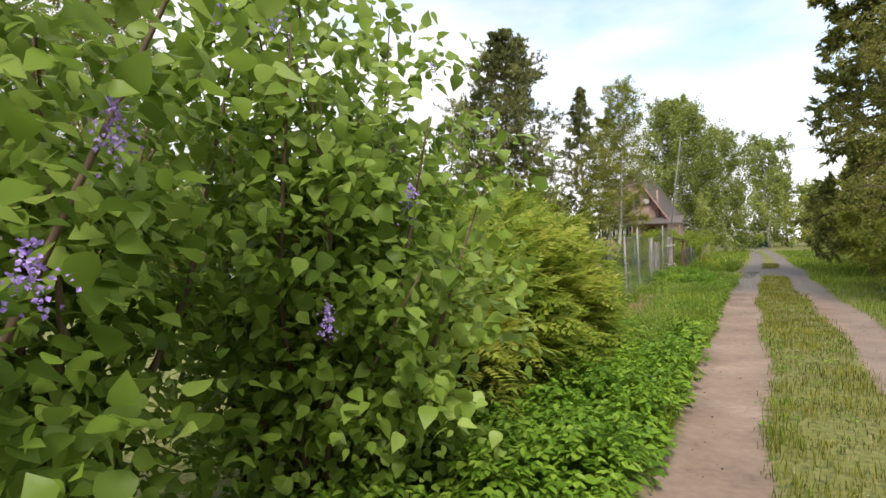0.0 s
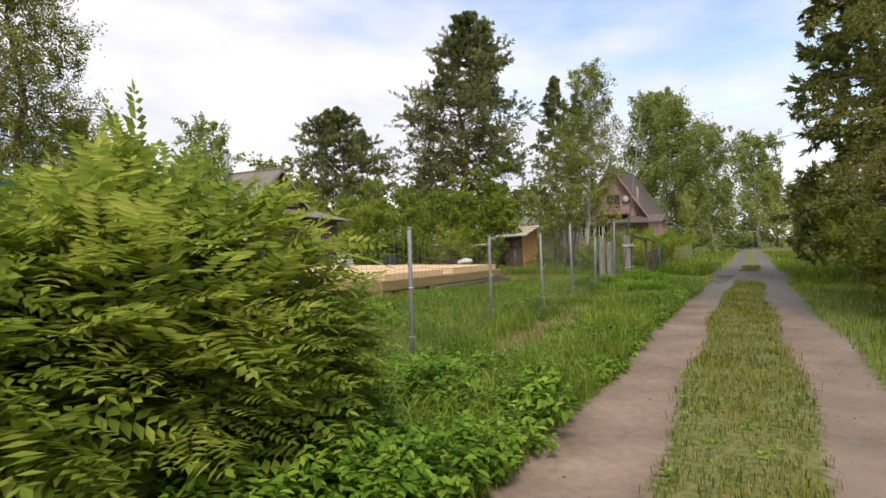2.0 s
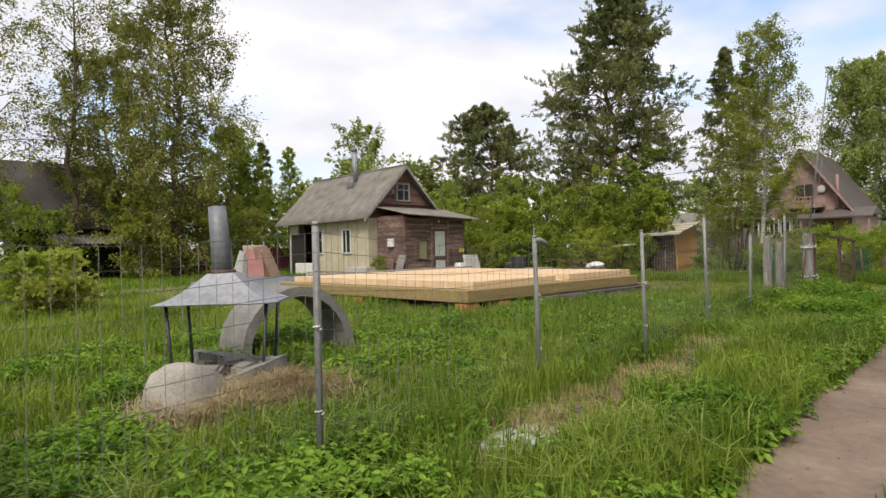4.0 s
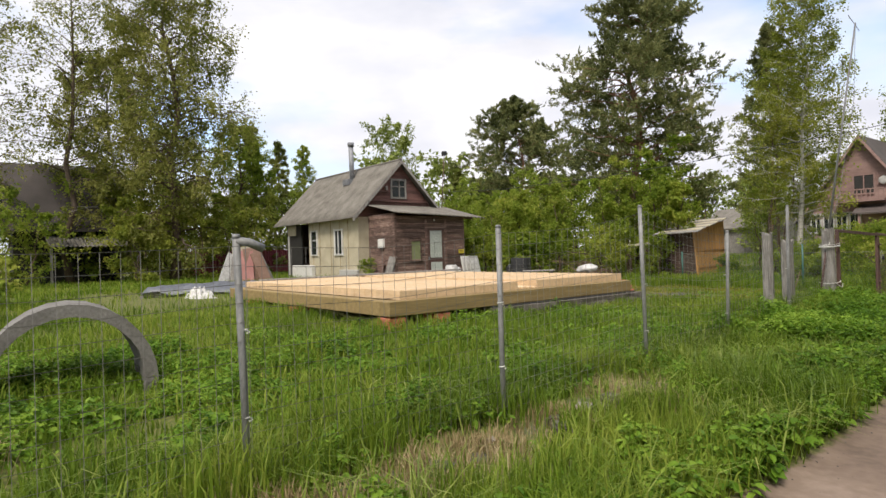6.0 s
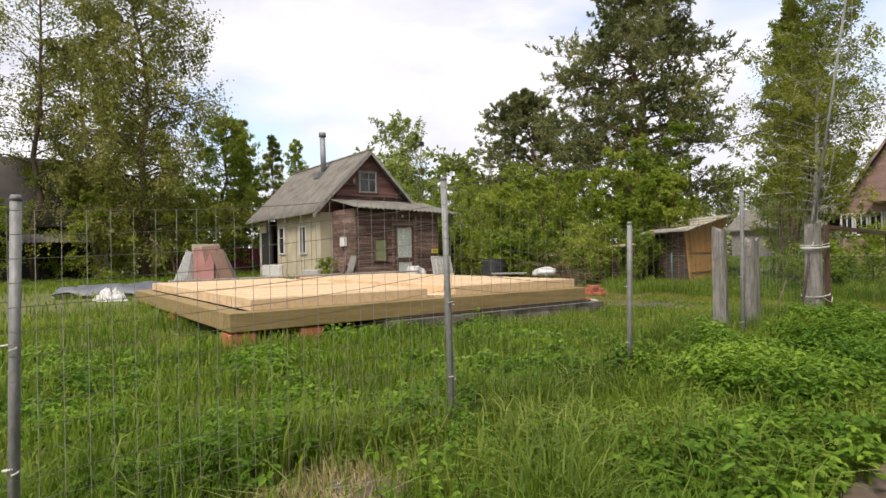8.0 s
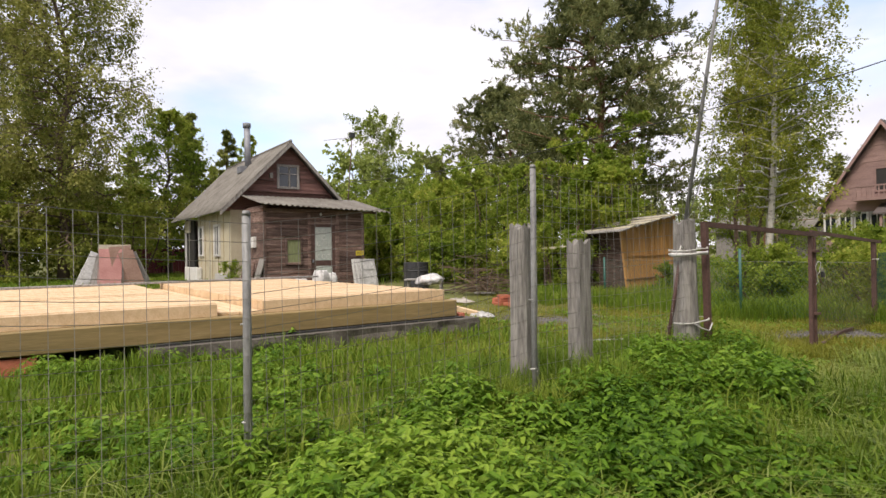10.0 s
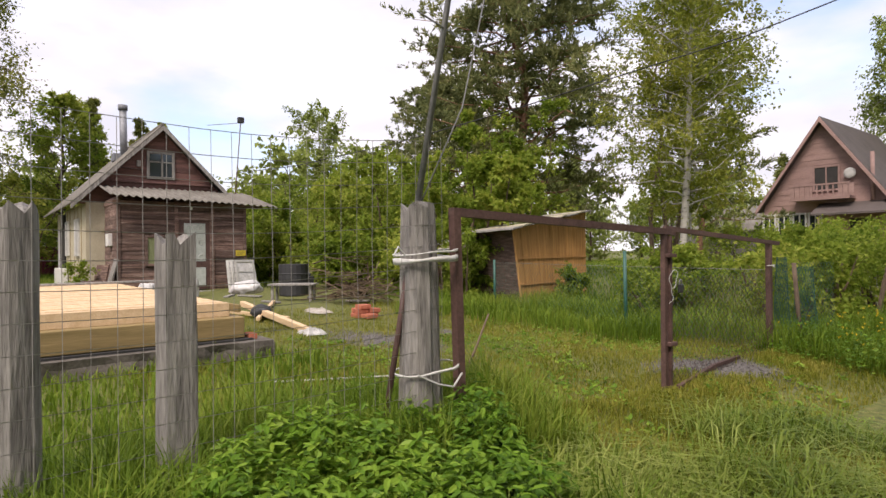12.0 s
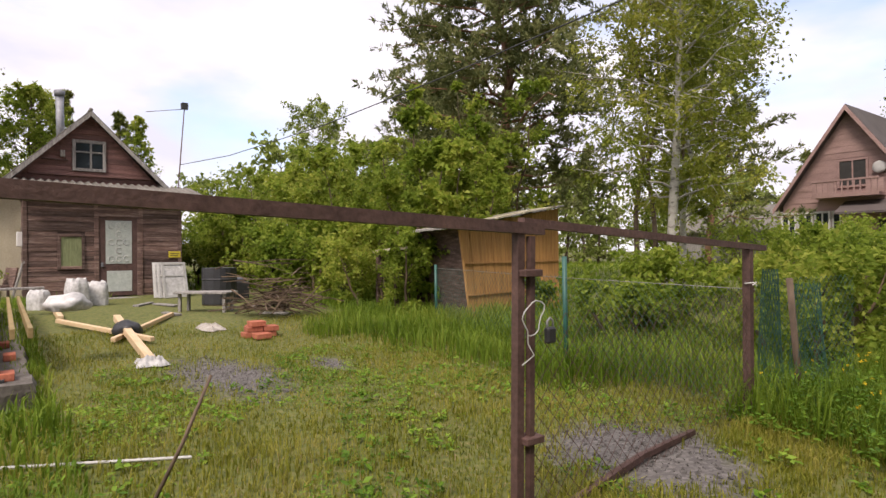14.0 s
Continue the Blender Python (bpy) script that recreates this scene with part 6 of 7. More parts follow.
turf("straw_tuft", np.array([[-4.15, 9.15, 0.0]]) + np.stack([rng.normal(0, 0.24, 9000), rng.normal(0, 0.36, 9000), np.zeros(9000)], 1), 0.25, 0.55, 0.008, "clump of dry straw-coloured grass by the stones", M_DRY, 0.5, (0.4, 1.3))
turf("bank_straw", np.array([[-2.1, 15.4, 0.0]]) + np.stack([rng.normal(0, 0.4, 1500), rng.normal(0, 0.35, 1500), np.zeros(1500)], 1), 0.08, 0.3, 0.008, "flattened dry grass on an earth clod", M_DRY, 0.4)
lump_thing("litter", (-1.75, 10.2, 0.0), (0.25, 0.35, 0.06), M_SACK, "crushed white plastic litter on the bank", "litter", 41)
lump_thing("earth_clod", (-2.1, 15.4, -0.02), (0.34, 0.26, 0.1), M_BARK, "bare clod of dry earth in the weeds", "earth", 42)

rub = random.Random(31)
for k in range(15):
    y = 9.7 + k * 0.4 + rub.uniform(-0.15, 0.15)
    r = rub.uniform(0.06, 0.13)
    broken_block("stone", (-1.72 - 0.13 * (y - 10) + rub.uniform(-0.22, 0.22), y, -0.02), (r * 1.6, r * 1.2, r), rub.uniform(0, 180), rub.uniform(-12, 12), M_FOOTING if k % 3 else M_CREAMSTONE, "half-buried rubble stone on the dry bank", 50 + k, "rubble along the fence")

# --- fence posts and wire mesh along the verge ---
POSTS = [(-1.95, 6.2, 1.65), (-2.22, 8.71, 1.68), (-2.6, 11.54, 1.6), (-2.6, 13.77, 1.67), (-2.9, 16.42, 1.93), (-3.05, 18.7, 1.63), (-3.12, 20.98, 2.06)]
fence = thing("wire_fence", (-2.6, 13.0, 0), "welded wire mesh fence on thin galvanised posts", "fence")
pr = random.Random(3)
for k, (x, y, h) in enumerate(POSTS):
    lx, ly = pr.uniform(-0.04, 0.04), pr.uniform(-0.05, 0.05)
    post = wtube("post", [(x, y, -0.2), (x + lx * 0.5, y + ly * 0.5, h * 0.5), (x + lx, y + ly, h)], 0.024, M_GALV, fence, "galvanised steel tube post", 9)
    wtube("cap", [(x + lx, y + ly, h), (x + lx, y + ly, h + 0.025)], [0.028, 0.02], M_GALV, post, "", 9)
    for z in (0.45, 1.0):
        wtube("wire_tie", [(x + 0.03 * math.cos(q), y + 0.03 * math.sin(q), z + 0.004 * q) for q in np.linspace(0, 6.5, 8)], 0.005, M_WHITE, post, "", 4)
    if k == 2:
        wtube("bent_tube", [(x + lx, y + ly, h - 0.02), (x + lx + 0.03, y + ly + 0.07, h - 0.03), (x + lx + 0.03, y + ly + 0.16, h - 0.07)], 0.028, M_GALV, post, "", 7)


def wire_panel(a, b, za, zb, sag, seed):
    """Upright wires every 10 cm and long wires every 12.5 cm, slightly bent."""
    V, F = [], []
    a, b = Vector(a), Vector(b)
    ln = (b - a).length
    nx = max(2, int(ln / 0.1))
    top = lambda u: za + (zb - za) * u - sag * math.sin(math.pi * u)
    wob = lambda u, z: Vector((0.02 * math.sin(u * ln * 1.7 + seed) + 0.012 * math.sin(z * 3 + u * 9), 0, 0))
    for i in range(nx + 1):
        u = i / nx
        p = a.lerp(b, u)
        h = top(u)
        tube([Vector((p.x, p.y, z)) + wob(u, z) for z in (0.0, h * 0.35, h * 0.7, h)], 0.0017, 3, V, F)
    rows = int(max(za, zb) / 0.125)
    for j in range(rows + 1):
        w = j / rows
        tube([Vector((*a.lerp(b, i / 10).xy, top(i / 10) * w)) + wob(i / 10, top(i / 10) * w) for i in range(11)], 0.0021, 3, V, F)
    return wpart("wire_mesh", mesh_of("wire_mesh", V, F, M_WIRE), M_WIRE, fence, "welded grey wire mesh")


for k in range(len(POSTS) - 1):
    (x0, y0, h0), (x1, y1, h1) = POSTS[k], POSTS[k + 1]
    wire_panel((x0 + 0.04, y0, 0), (x1 + 0.04, y1, 0), min(h0, 2.1) - 0.05, min(h1, 2.1) - 0.05, 0.06, k)
wire_panel((-3.08, 20.98, 0), (-3.2, 23.44, 0), 2.02, 2.1, 0.06, 9)

# --- grey split posts, mast and gate ---


def grey_post(x, y, h, w, seed, taper=0.85, lean=(0, 0), label="cracked grey weathered timber post"):
    t = thing("timber_post", (x, y, 0), label, "post", "grey timber posts")
    r = np.random.default_rng(seed)
    V, F, n, m = [], [], 18, 16
    prof = [1 + 0.07 * r.normal() - (0.22 if r.uniform() < 0.25 else 0) for _ in range(n)]
    for j in range(m + 1):
        z = -0.2 + (h + 0.2) * j / m
        s = 1 - (1 - taper) * j / m
        for i in range(n):
            q = 2 * math.pi * i / n
            c, sn = math.cos(q), math.sin(q)
            k = 1 / max(abs(c), abs(sn)) ** 0.55
            rr = w / 2 * s * k * (prof[i] + 0.02 * math.sin(z * 7 + i * 2))
            zz = z + (0.035 * math.sin(i * 1.3 + seed) if j == m else 0)
            V.append((rr * c + lean[0] * z, rr * sn + lean[1] * z, zz))
    for j in range(m):
        for i in range(n):
            F.append((j * n + i, j * n + (i + 1) % n, (j + 1) * n + (i + 1) % n, (j + 1) * n + i))
    F.append(tuple(m * n + i for i in range(n)))
    part("body", mesh_of("body", V, F, M_GREYWOOD), M_GREYWOOD, t)
    return t


grey_post(-3.55, 21.26, 1.62, 0.19, 4, 0.9)
grey_post(-3.5, 21.93, 1.48, 0.195, 5, 0.95)
big = grey_post(-3.29, 23.33, 1.68, 0.27, 6, 0.74, (0.0, 0.0), "thick cracked grey timber gatepost bound with white cloth")
for z, w, dz in ((1.35, 0.022, 0.012), (1.395, 0.008, 0.02), (0.65, 0.009, 0.02)):
    V, F = [], []
    n = 28
    for i in range(n):
        q = 2 * math.pi * i / n
        c, sn = math.cos(q), math.sin(q)
        y = sn * 0.16 + (0.12 if sn > 0 else 0)
        for o in (0, 0.012):
            for s in (-1, 1):
                V.append((c * (0.15 + o), y * (1 + o), z + dz * sn + s * w * (0.7 + 0.3 * math.sin(3 * q))))
    for i in range(n):
        a, b = i * 4, (i + 1) % n * 4
        F += [(a, b, b + 1, a + 1), (a + 2, a + 3, b + 3, b + 2), (a, a + 2, b + 2, b), (a + 1, b + 1, b + 3, a + 3)]
    part("cloth_band", mesh_of("cloth_band", V, F, M_WHITE, True), M_WHITE, big, "white cloth band")
part("cloth_end", mesh_of("cloth_end", *tube([(0.15, -0.12, 0.65), (0.17, 0.02, 0.58), (0.18, 0.13, 0.55), (0.16, 0.22, 0.62)], 0.007, 5), M_WHITE), M_WHITE, big, "white cloth end")
part("string", mesh_of("string", *tube([(0.1, -0.17, 1.38), (0.1, -0.22, 1.43), (0.1, -0.25, 1.38)], 0.006, 5), M_WHITE), M_WHITE, big, "loose end of string")

mast = thing("leaning_mast", (-3.44, 23.08, 0), "tall thin leaning metal mast tied to the gatepost", "mast")
m0, m1 = Vector((-3.44, 23.08, -0.1)), Vector((-2.86, 23.82, 5.7))
wtube("pole", [m0, m0.lerp(m1, 0.3)], 0.019, M_RUST, mast, "brown lower tube", 8)
wtube("pole", [m0.lerp(m1, 0.295), m1], [0.021, 0.016], M_GALV, mast, "grey upper tube", 8)
for z, ln in ((0.50, 0.28), (0.56, 0.22), (0.99, 0.7)):
    p = m0.lerp(m1, z)
    wtube("cross_rod", [p + Vector((0.1, -ln, 0.02)), p + Vector((-0.05, ln * 0.6, 0))], 0.006, M_GALV, mast, "thin aerial rod", 5)
wtube("cable", [m1, m0.lerp(m1, 0.75) + Vector((0.03, 0.35, 0)), m0.lerp(m1, 0.42) + Vector((0.03, 0.22, 0)), m0.lerp(m1, 0.3)], 0.005, M_GALV, mast, "slack cable", 4)

gate = thing("metal_gate", (-3.35, 26.3, 0), "brown painted steel gate frame with bare top rails", "gate")


def bar(name, a, b, w, label=""):
    a, b = Vector(a), Vector(b)
    V, F = tube([a, b], w * 0.707, 4)
    return wpart(name, mesh_of(name, V, F, M_RUST), M_RUST, gate, label)


bar("gate_post", (-3.2, 23.6, -0.1), (-3.21, 23.57, 1.67), 0.058, "brown steel end post")
bar("gate_post", (-3.26, 26.1, -0.1), (-3.27, 26.14, 1.57), 0.046, "brown steel middle post")
bar("gate_post", (-3.24, 26.165, -0.05), (-3.25, 26.205, 1.52), 0.032, "thin brown meeting post")
bar("gate_post", (-3.5, 28.87, -0.1), (-3.49, 28.86, 1.47), 0.06, "brown steel far post")
bar("top_rail", (-3.21, 23.54, 1.655), (-3.27, 26.3, 1.555), 0.055, "brown steel top rail")
bar("top_rail", (-3.27, 26.16, 1.59), (-3.5, 29.15, 1.455), 0.045, "brown steel top rail")
bar("bottom_rail", (-3.18, 26.2, 0.12), (-3.4, 27.3, 0.15), 0.04, "fallen brown bottom rail")
bar("bottom_rail", (-3.4, 27.28, 0.15), (-3.52, 28.1, 0.13), 0.036, "bent end of the fallen rail")
lp = [(-3.19, 26.13 + (0.065 + 0.02 * math.sin(3 * q)) * math.cos(q) + 0.03, 1.12 + 0.085 * math.sin(q + 0.3)) for q in np.linspace(-2.2, 3.6, 16)]
wtube("rope_loop", lp + [(-3.19, 26.12, 1.0), (-3.19, 26.16, 0.94), (-3.19, 26.08, 0.9)], 0.0035, M_WHITE, gate, "white rope loop", 5)
wtube("rope_tie", [(-3.47 + 0.045 * math.cos(q), 28.86 + 0.045 * math.sin(q), 1.16 + 0.004 * q) for q in np.linspace(0, 6.5, 10)] + [(-3.4, 28.75, 1.17)], 0.005, M_WHITE, gate, "white string round the far post", 5)
wbox("padlock", (-3.2, 26.235, 0.99, -3.165, 26.295, 1.07), M_BLACK, gate, "black padlock", 0.008)
wtube("shackle", [(-3.183, 26.245, 1.06), (-3.183, 26.245, 1.1), (-3.183, 26.265, 1.115), (-3.183, 26.285, 1.1), (-3.183, 26.285, 1.06)], 0.006, M_GALV, gate, "", 5)
for z in (0.5, 1.32):
    wbox("hinge", (-3.3, 26.12, z, -3.2, 26.24, z + 0.035), M_RUST, gate, "", 0.004)


def chain_link(a, b, z0, z1, mat, parent, step=0.055, label="thin diamond wire netting"):
    V, F = [], []
    a, b = Vector(a), Vector(b)
    ln, h = (b - a).length, z1 - z0
    d = (b - a).normalized()
    n = int((ln + h) / (step * 1.414))
    for s in (1, -1):
        for k in range(n):
            u0 = k * step * 1.414 - (h if s == 1 else 0)
            t0, t1 = 0.0, h
            u1 = u0 + s * h
            # clip to the panel's width
            lo_t, hi_t = 0.0, 1.0
            for e0, e1 in ((u0, u1),):
                if s == 1:
                    lo_t, hi_t = max(lo_t, -e0 / h), min(hi_t, (ln - e0) / h)
                else:
                    lo_t, hi_t = max(lo_t, (e0 - ln) / h), min(hi_t, e0 / h)
            if hi_t - lo_t < 0.03:
                continue
            p = a + d * (u0 + s * h * lo_t) + Vector((0, 0, z0 + h * lo_t))
            q = a + d * (u0 + s * h * hi_t) + Vector((0, 0, z0 + h * hi_t))
            tube([p, q], 0.002, 3, V, F)
    return wpart("netting", mesh_of("netting", V, F, mat), mat, parent, label)


def net_roll(x, y, h, r0, r1, mat, parent):
    """A half-unrolled bundle of netting: slanting wires round a bent upright sheet."""
    V, F = [], []
    at = lambda q, z: Vector((x + (r0 + (r1 - r0) * z / h) * (1 + 0.12 * math.sin(3 * q + 4 * z)) * math.cos(q), y + (r0 + (r1 - r0) * z / h) * (1.5 + 0.15 * math.sin(2 * q)) * math.sin(q), z))
    for s in (1, -1):
        for k in range(18):
            q = k * 2 * math.pi / 18
            tube([at(q + s * 2.6 * j / 12, 0.05 + (h - 0.05) * j / 12) for j in range(13)], 0.002, 3, V, F)
    return wpart("rolled_netting", mesh_of("rolled_netting", V, F, mat), mat, parent, "bunched green netting")


chain_link((-3.24, 26.16, 0), (-3.48, 28.84, 0), 0.06, 1.12, M_RUST, gate, 0.075, "thin rusty diamond netting on the second gate leaf")
netting = thing("green_fence", (-5.0, 29.5, 0), "sagging green wire netting fence on thin posts", "fence")
chain_link((-6.08, 29.6, 0), (-3.55, 29.05, 0), 0.1, 1.12, M_GREENW, netting, 0.07)
chain_link((-10.7, 31.0, 0), (-6.08, 29.6, 0), 0.1, 1.15, M_GREENW, netting, 0.08)
chain_link((-3.5, 29.0, 0), (-3.35, 30.6, 0), 0.1, 1.2, M_GREENW, netting, 0.06)
wtube("post", [(-6.08, 29.62, -0.1), (-6.08, 29.6, 1.38)], 0.03, M_GREENW, netting, "dark teal fence post", 8)
wtube("post", [(-3.36, 29.5, -0.1), (-3.42, 29.42, 1.2)], 0.028, M_BARK, netting, "dark wooden stake", 8)
net_roll(-3.36, 29.62, 1.15, 0.15, 0.08, M_GREENW, netting)
net_roll(-3.5, 29.25, 1.28, 0.1, 0.05, M_GREENW, netting)
wtube("post", [(-10.7, 31.0, -0.1), (-10.7, 31.0, 1.2)], 0.03, M_GREENW, netting, "dark teal fence post", 8)
wtube("line_wire", [(-10.7, 31.0, 1.13), (-6.08, 29.6, 1.12), (-3.5, 29.0, 1.12)], 0.004, M_WIRE, netting, "", 4)
for k, (x, y, lx, ly) in enumerate(((-3.95, 32.0, 0.1, 0.5), (-3.6, 33.2, 0.1, 0.42))):
    t = thing("leaning_stake", (x, y, 0), "rotten dark leaning fence stake in the weeds", "stake", "leaning stakes")
    part("body", mesh_of("body", *tube([(0, 0, -0.1), (lx * 0.5, ly * 0.5, 0.6), (lx, ly, 1.15)], [0.045, 0.04, 0.035], 6), M_BARK), M_BARK, t)

# the teal gate frame behind the bushes
rail = thing("teal_gate", (-2.8, 4.5, 0), "teal painted wooden gate frame behind the bushes", "gate")
wbox("top_rail", (-2.83, 3.56, 1.89, -2.77, 5.9, 1.955), M_TEAL, rail, "teal top rail", 0.006)
for y in (3.1, 3.52, 5.84):
    wbox("post", (-2.85, y - 0.04, -0.1, -2.77, y + 0.04, 1.95), M_TEAL, rail, "teal post", 0.008)
wbox("cross_bar", (-2.83, 3.14, 1.58, -2.79, 3.48, 1.64), M_TEAL, rail, "short teal cross bar", 0.006)
chain_link((-2.78, 3.56, 0), (-2.78, 5.8, 0), 0.1, 1.3, M_WIRE, rail, 0.07, "thin diamond wire netting")

# --- the reed-clad shed ---
shed = thing("reed_shed", (-11.3, 33.0, 0), "leaning shed clad in orange-brown reeds with a pale board roof", "shed")


def shed_top(y):
    return 1.94 + (y - 31.4) / 3.5 * 0.55


def shed_x(y):
    return -10.46 - (y - 31.4) * 0.17


def shed_lean(y, z):
    """The near corner has slumped: its foot stands further along than its top."""
    return y + 0.28 * (1 - z / shed_top(y)) * (1 - (y - 31.4) / 3.5)


rs = random.Random(8)
y = 31.4
while y < 34.9:
    w = rs.uniform(0.035, 0.06)
    x0 = shed_x(y)
    bm = box(x0 - 0.03, y, 0.0, x0 + rs.uniform(0.0, 0.02), y + w - 0.004, shed_top(y) + rs.uniform(-0.03, 0.0))
    for v in bm.verts:
        v.co.y = shed_lean(v.co.y, v.co.z)
    wpart("reed", bm, M_ORANGE, shed)
    y += w
# dark board colour chosen to stand in for the shadow beside the shed
for b in ((-11.75, 31.42, 0.0, -10.5, 31.5, 1.9), (-12.3, 34.85, 0.0, -11.1, 34.95, 2.45), (-12.0, 31.5, 0, -11.9, 34.85, 1.9)):
    bm = box(*b)
    for v in bm.verts:
        v.co.y = shed_lean(v.co.y, v.co.z)
    wpart("wall", bm, M_LOG, shed, "board side wall, coloured dark for the shadow there")
for z in (0.55, 1.2):
    bm = slab([(shed_x(31.4) + 0.02, shed_lean(31.4, z), z + 0.04), (shed_x(31.4) + 0.045, shed_lean(31.4, z), z + 0.04), (shed_x(34.9) + 0.045, 34.9, z + 0.04), (shed_x(34.9) + 0.02, 34.9, z + 0.04)], 0.035)
    wpart("batten", bm, M_ORANGE, shed)
for k in range(9):
    y0 = 31.0 + k * 0.44
    z0, z1 = shed_top(y0) + 0.06, shed_top(y0 + 0.435) + 0.06
    xa, xb = shed_x(y0), shed_x(y0 + 0.435)
    wpart("roof_board", slab([(xa - 1.5, y0, z0 - 0.05), (xa + 0.32, y0, z0 + 0.02 * (k % 2)), (xb + 0.32 - 0.06 * (k % 3), y0 + 0.435, z1 + 0.02 * (k % 2)), (xb - 1.5, y0 + 0.435, z1 - 0.05)], 0.035), M_CREAM if k % 2 else M_GREYWOOD, shed, "pale weathered roof board")
old = thing("old_shelter", (-12.2, 30.9, 0), "low dark shelter with a ragged pale roof among the bushes", "shelter")
wpart("roof", slab([(-13.2, 31.0, 1.5), (-12.1, 31.0, 1.56), (-12.1, 31.8, 1.62), (-13.2, 31.8, 1.56)], 0.06), M_CREAM, old, "ragged pale roof boards")
for x, y in ((-13.1, 31.1), (-12.2, 31.1), (-13.1, 31.7), (-12.2, 31.7)):
    wbox("post", (x - 0.05, y - 0.05, 0, x + 0.05, y + 0.05, 1.44), M_LOG, old)
# --- the neighbour's house ---
house = thing("neighbour_house", (-12.6, 61.5, 0), "steep-roofed house with faded red siding, balcony and brown roof", "house")
HX, HY = -12.63, 57.5
bm = bmesh.new()
prof = [(HX - 3.1, 0), (HX + 3.1, 0), (HX + 3.1, 3.75), (HX + 2.0, 5.4), (HX, 8.3), (HX - 2.0, 5.4), (HX - 3.1, 3.75)]
fr_, bk_ = [bm.verts.new((x, HY, z)) for x, z in prof], [bm.verts.new((x, HY + 8.5, z)) for x, z in prof]
bm.faces.new(fr_), bm.faces.new(bk_[::-1])
for k in range(len(prof)):
    bm.faces.new((fr_[k], bk_[k], bk_[(k + 1) % len(prof)], fr_[(k + 1) % len(prof)]))
wpart("wall", bm, M_PINK, house, "faded red boarded walls")
boards(house, "siding_board", "y", HY, HX - 3.3, HX + 3.3, 3.8, 8.1, 0.3, -0.03, M_PINK, [(HX - 0.5, HX + 0.8, 4.4, 5.85)], lambda z: (HX - (8.25 - z) * 0.67, HX + (8.25 - z) * 0.67), 3)
for s in (-1, 1):
    wpart("roof", slab([(HX, HY - 0.5, 8.5), (HX, HY + 9, 8.5), (HX + s * 3.4, HY + 9, 3.6), (HX + s * 3.4, HY - 0.5, 3.6)][::s], 0.14), M_BROWNROOF, house, "steep brown metal roof")
    wpart("bargeboard", slab([(HX, HY - 0.56, 8.46), (HX, HY - 0.5, 8.46), (HX + s * 3.4, HY - 0.5, 3.55), (HX + s * 3.4, HY - 0.56, 3.55)][::s], 0.26), M_PINK, house)
# solid pane; the darkness of the room is painted on it
window(house, "y", HY - 0.04, -0.06, HX - 0.42, HX + 0.7, 4.55, 5.75, 0.1, M_PINK, (HX + 0.14,), (), M_SHADE, "balcony window pane coloured near-black for the dark room behind")
balc = wbox("balcony", (HX - 1.35, HY - 0.95, 3.95, HX + 1.5, HY - 0.04, 4.1), M_PINK, house, "wooden balcony floor")
for k in range(12):
    x = HX - 1.33 + k * 0.255
    wbox("baluster", (x, HY - 0.95, 4.1, x + (0.2 if k not in (4, 5, 6, 7, 8) else 0.07), HY - 0.91, 4.72), M_PINK, balc)
wbox("railing", (HX - 1.36, HY - 0.98, 4.72, HX + 1.5, HY - 0.88, 4.8), M_PINK, balc)
dish = lumpy(0.3, 0.06, 0.3, 2, 2, 0.0, False)
wp = wpart("satellite_dish", dish, M_WHITE, house, "round white satellite dish", True)
wp.matrix_basis = Matrix.Translation(-house.location) @ Matrix.Translation((HX + 1.3, HY - 0.25, 5.3))
wtube("dish_arm", [(HX + 1.3, HY - 0.2, 5.25), (HX + 1.3, HY, 5.1)], 0.03, M_GALV, house, "", 5)
wtube("chimney_pipe", [(HX + 2.3, HY - 0.2, 3.8), (HX + 2.3, HY - 0.2, 6.3)], 0.1, M_PINK, house, "upright pipe on the gable", 8)
for k in range(4):
    window(house, "y", HY, -0.08, HX - 3.1 + k * 0.8, HX - 2.55 + k * 0.8, 2.0, 3.25, 0.1, M_WHITE, (HX - 2.82 + k * 0.8,), ())
# this pane too is near-black in place of a dark room
window(house, "y", HY, -0.08, HX + 1.2, HX + 2.0, 1.7, 2.9, 0.1, M_PINK, (), (), M_SHADE)
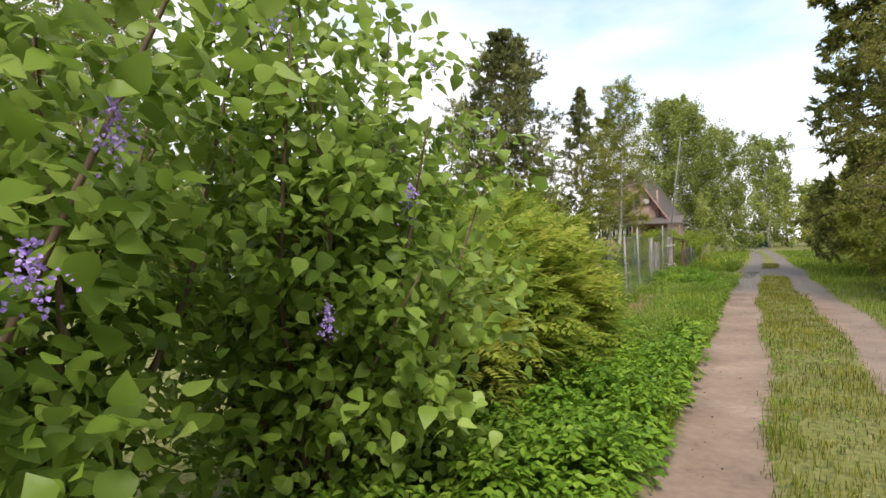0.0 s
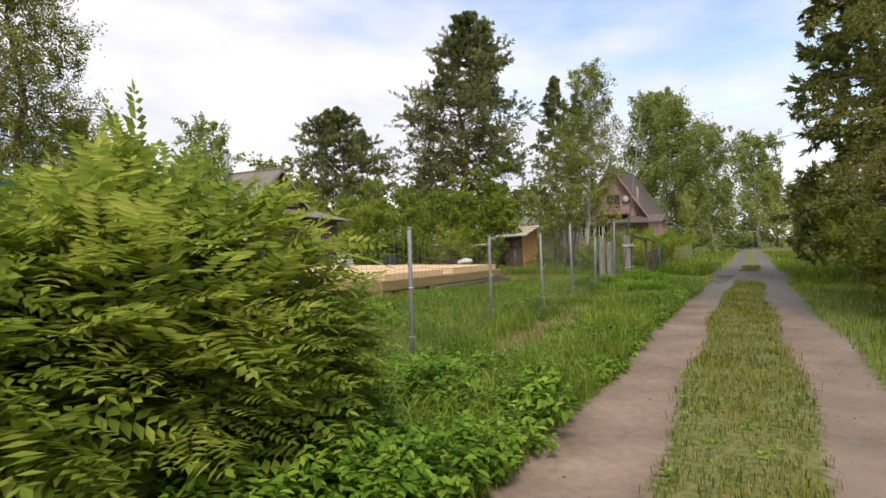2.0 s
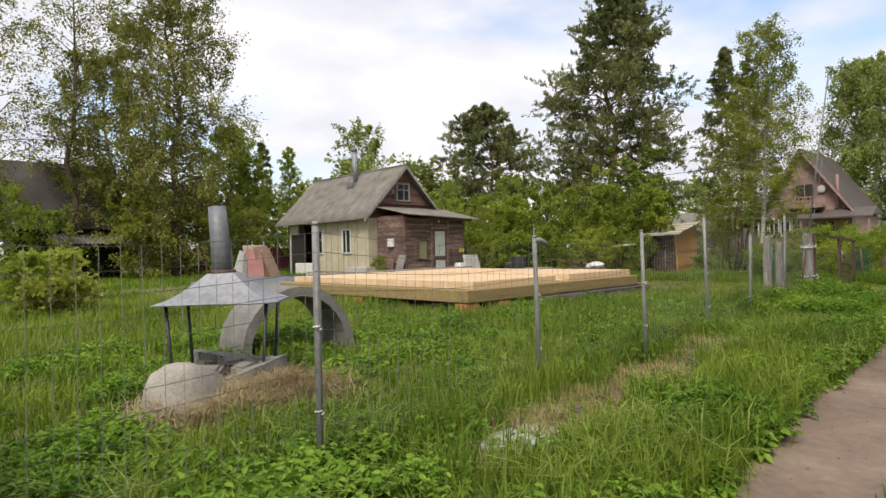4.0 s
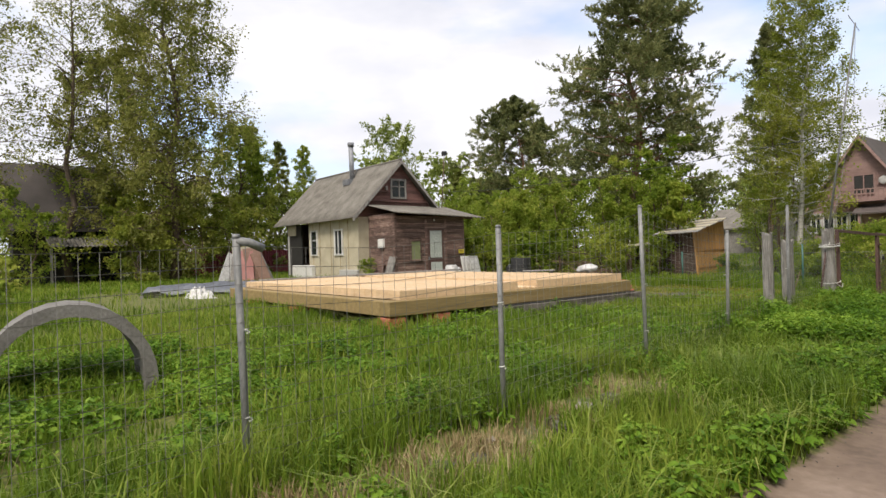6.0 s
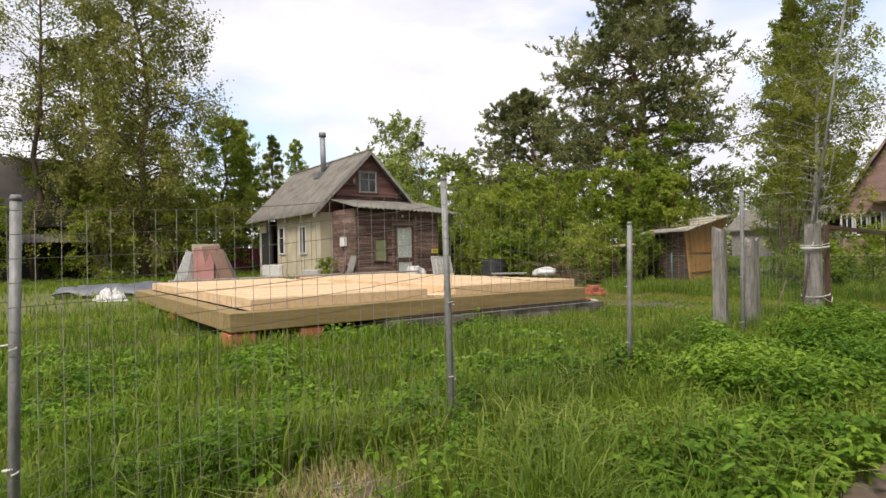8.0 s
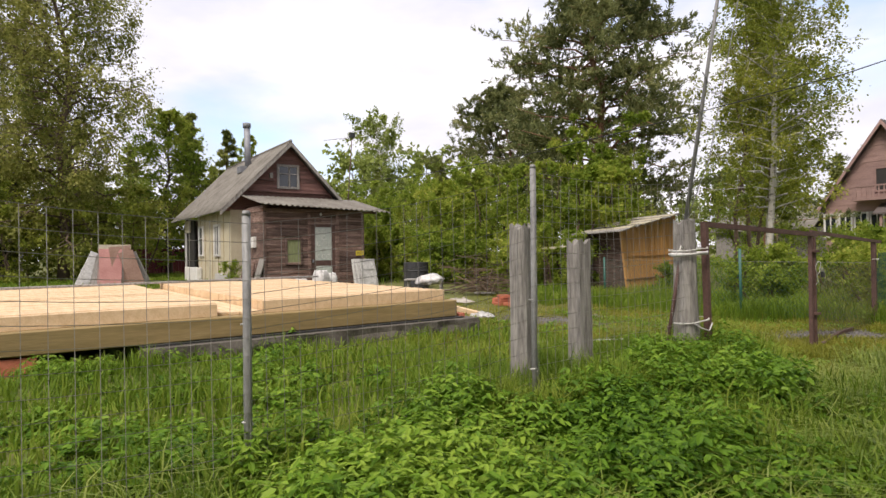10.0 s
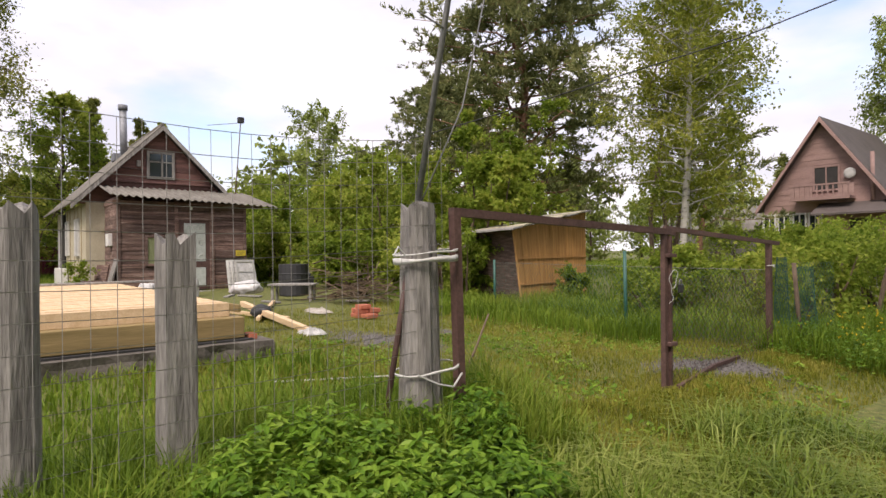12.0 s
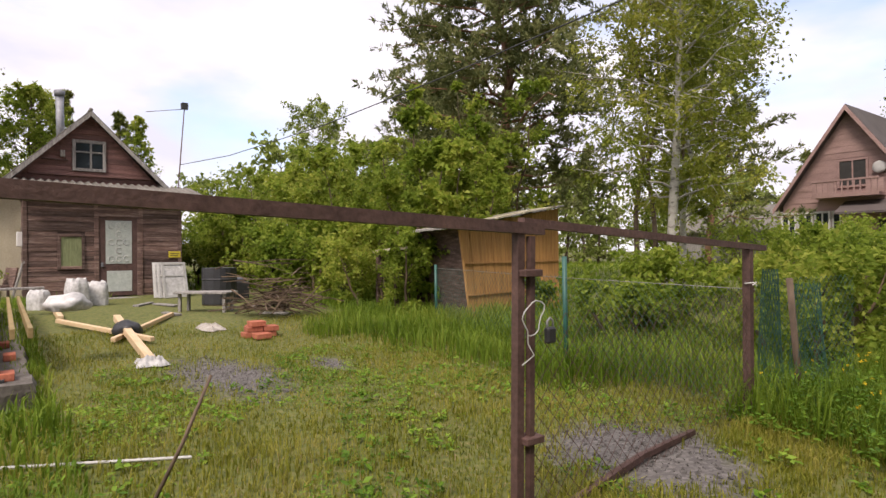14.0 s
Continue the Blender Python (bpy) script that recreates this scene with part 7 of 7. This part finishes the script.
wpart("porch_roof", slab([(HX - 0.2, HY + 0.1, 3.85), (HX + 4.6, HY + 0.1, 3.85), (HX + 4.6, HY - 1.4, 3.2), (HX - 0.2, HY - 1.4, 3.2)], 0.1), M_BROWNROOF, house, "dark brown porch roof")
for x in (HX + 0.1, HX + 4.3):
    wbox("porch_post", (x, HY - 1.3, 0, x + 0.12, HY - 1.18, 3.15), M_PINK, house)
picket = thing("picket_fence", (-6.5, 42, 0), "old grey paling fence along the neighbour's plot", "fence")
pk = random.Random(2)
for k in range(34):
    y = 36.5 + k * 0.62
    h = pk.uniform(1.0, 1.35)
    wbox("paling", (-4.95 - 0.03 * k, y, 0, -4.92 - 0.03 * k, y + 0.1, h), M_GREYWOOD, picket)
dark = thing("dark_gate", (-7.2, 110, 0), "far dark green gate closing the end of the track", "gate")
for x in (-8.6, -5.9):
    wbox("leaf", (x, 110, 0.1, x + 2.6, 110.15, 2.0), M_GREENW, dark, "dark green gate leaf")
far_shed = thing("white_van", (-5.5, 114, 0), "far white vehicle behind the gate", "vehicle")
part("body", box(-1.0, -1, 0.4, 1.0, 2.5, 2.5, 0.25), M_WHITE, far_shed)
for sx in (-1.0, 0.85):
    for sy in (-0.5, 1.8):
        part("wheel", mesh_of("wheel", *tube([(sx, sy, 0.35), (sx + 0.15, sy, 0.35)], 0.35, 12), M_BLACK), M_BLACK, far_shed)
line = thing("overhead_cable", (-4.4, 30.4, 0), "thin black overhead power cable", "cable")
CABLE = [(-22.3, 28.9, 4.45), (-18, 29.2, 4.2), (-13, 29.7, 4.22), (-9, 30.0, 4.36), (-4.44, 30.44, 4.66), (0, 30.8, 5.3), (7.5, 31.5, 6.9)]
V, F = tube(CABLE, 0.011, 5)
wpart("body", mesh_of("body", V, F, M_BLACK), M_BLACK, line)
grey_house = thing("far_grey_house", (-26, 72, 0), "distant grey roof showing between the trees", "house")
wbox("wall", (-30, 70, 0, -22, 76, 3.0), M_GREYWOOD, grey_house, "grey board wall")
for s in (-1, 1):
    wpart("roof", slab([(-30.4, 73, 5.0), (-21.6, 73, 5.0), (-21.6, 73 + s * 3.4, 2.9), (-30.4, 73 + s * 3.4, 2.9)][::-s], 0.12), M_SLATE, grey_house, "grey roof")
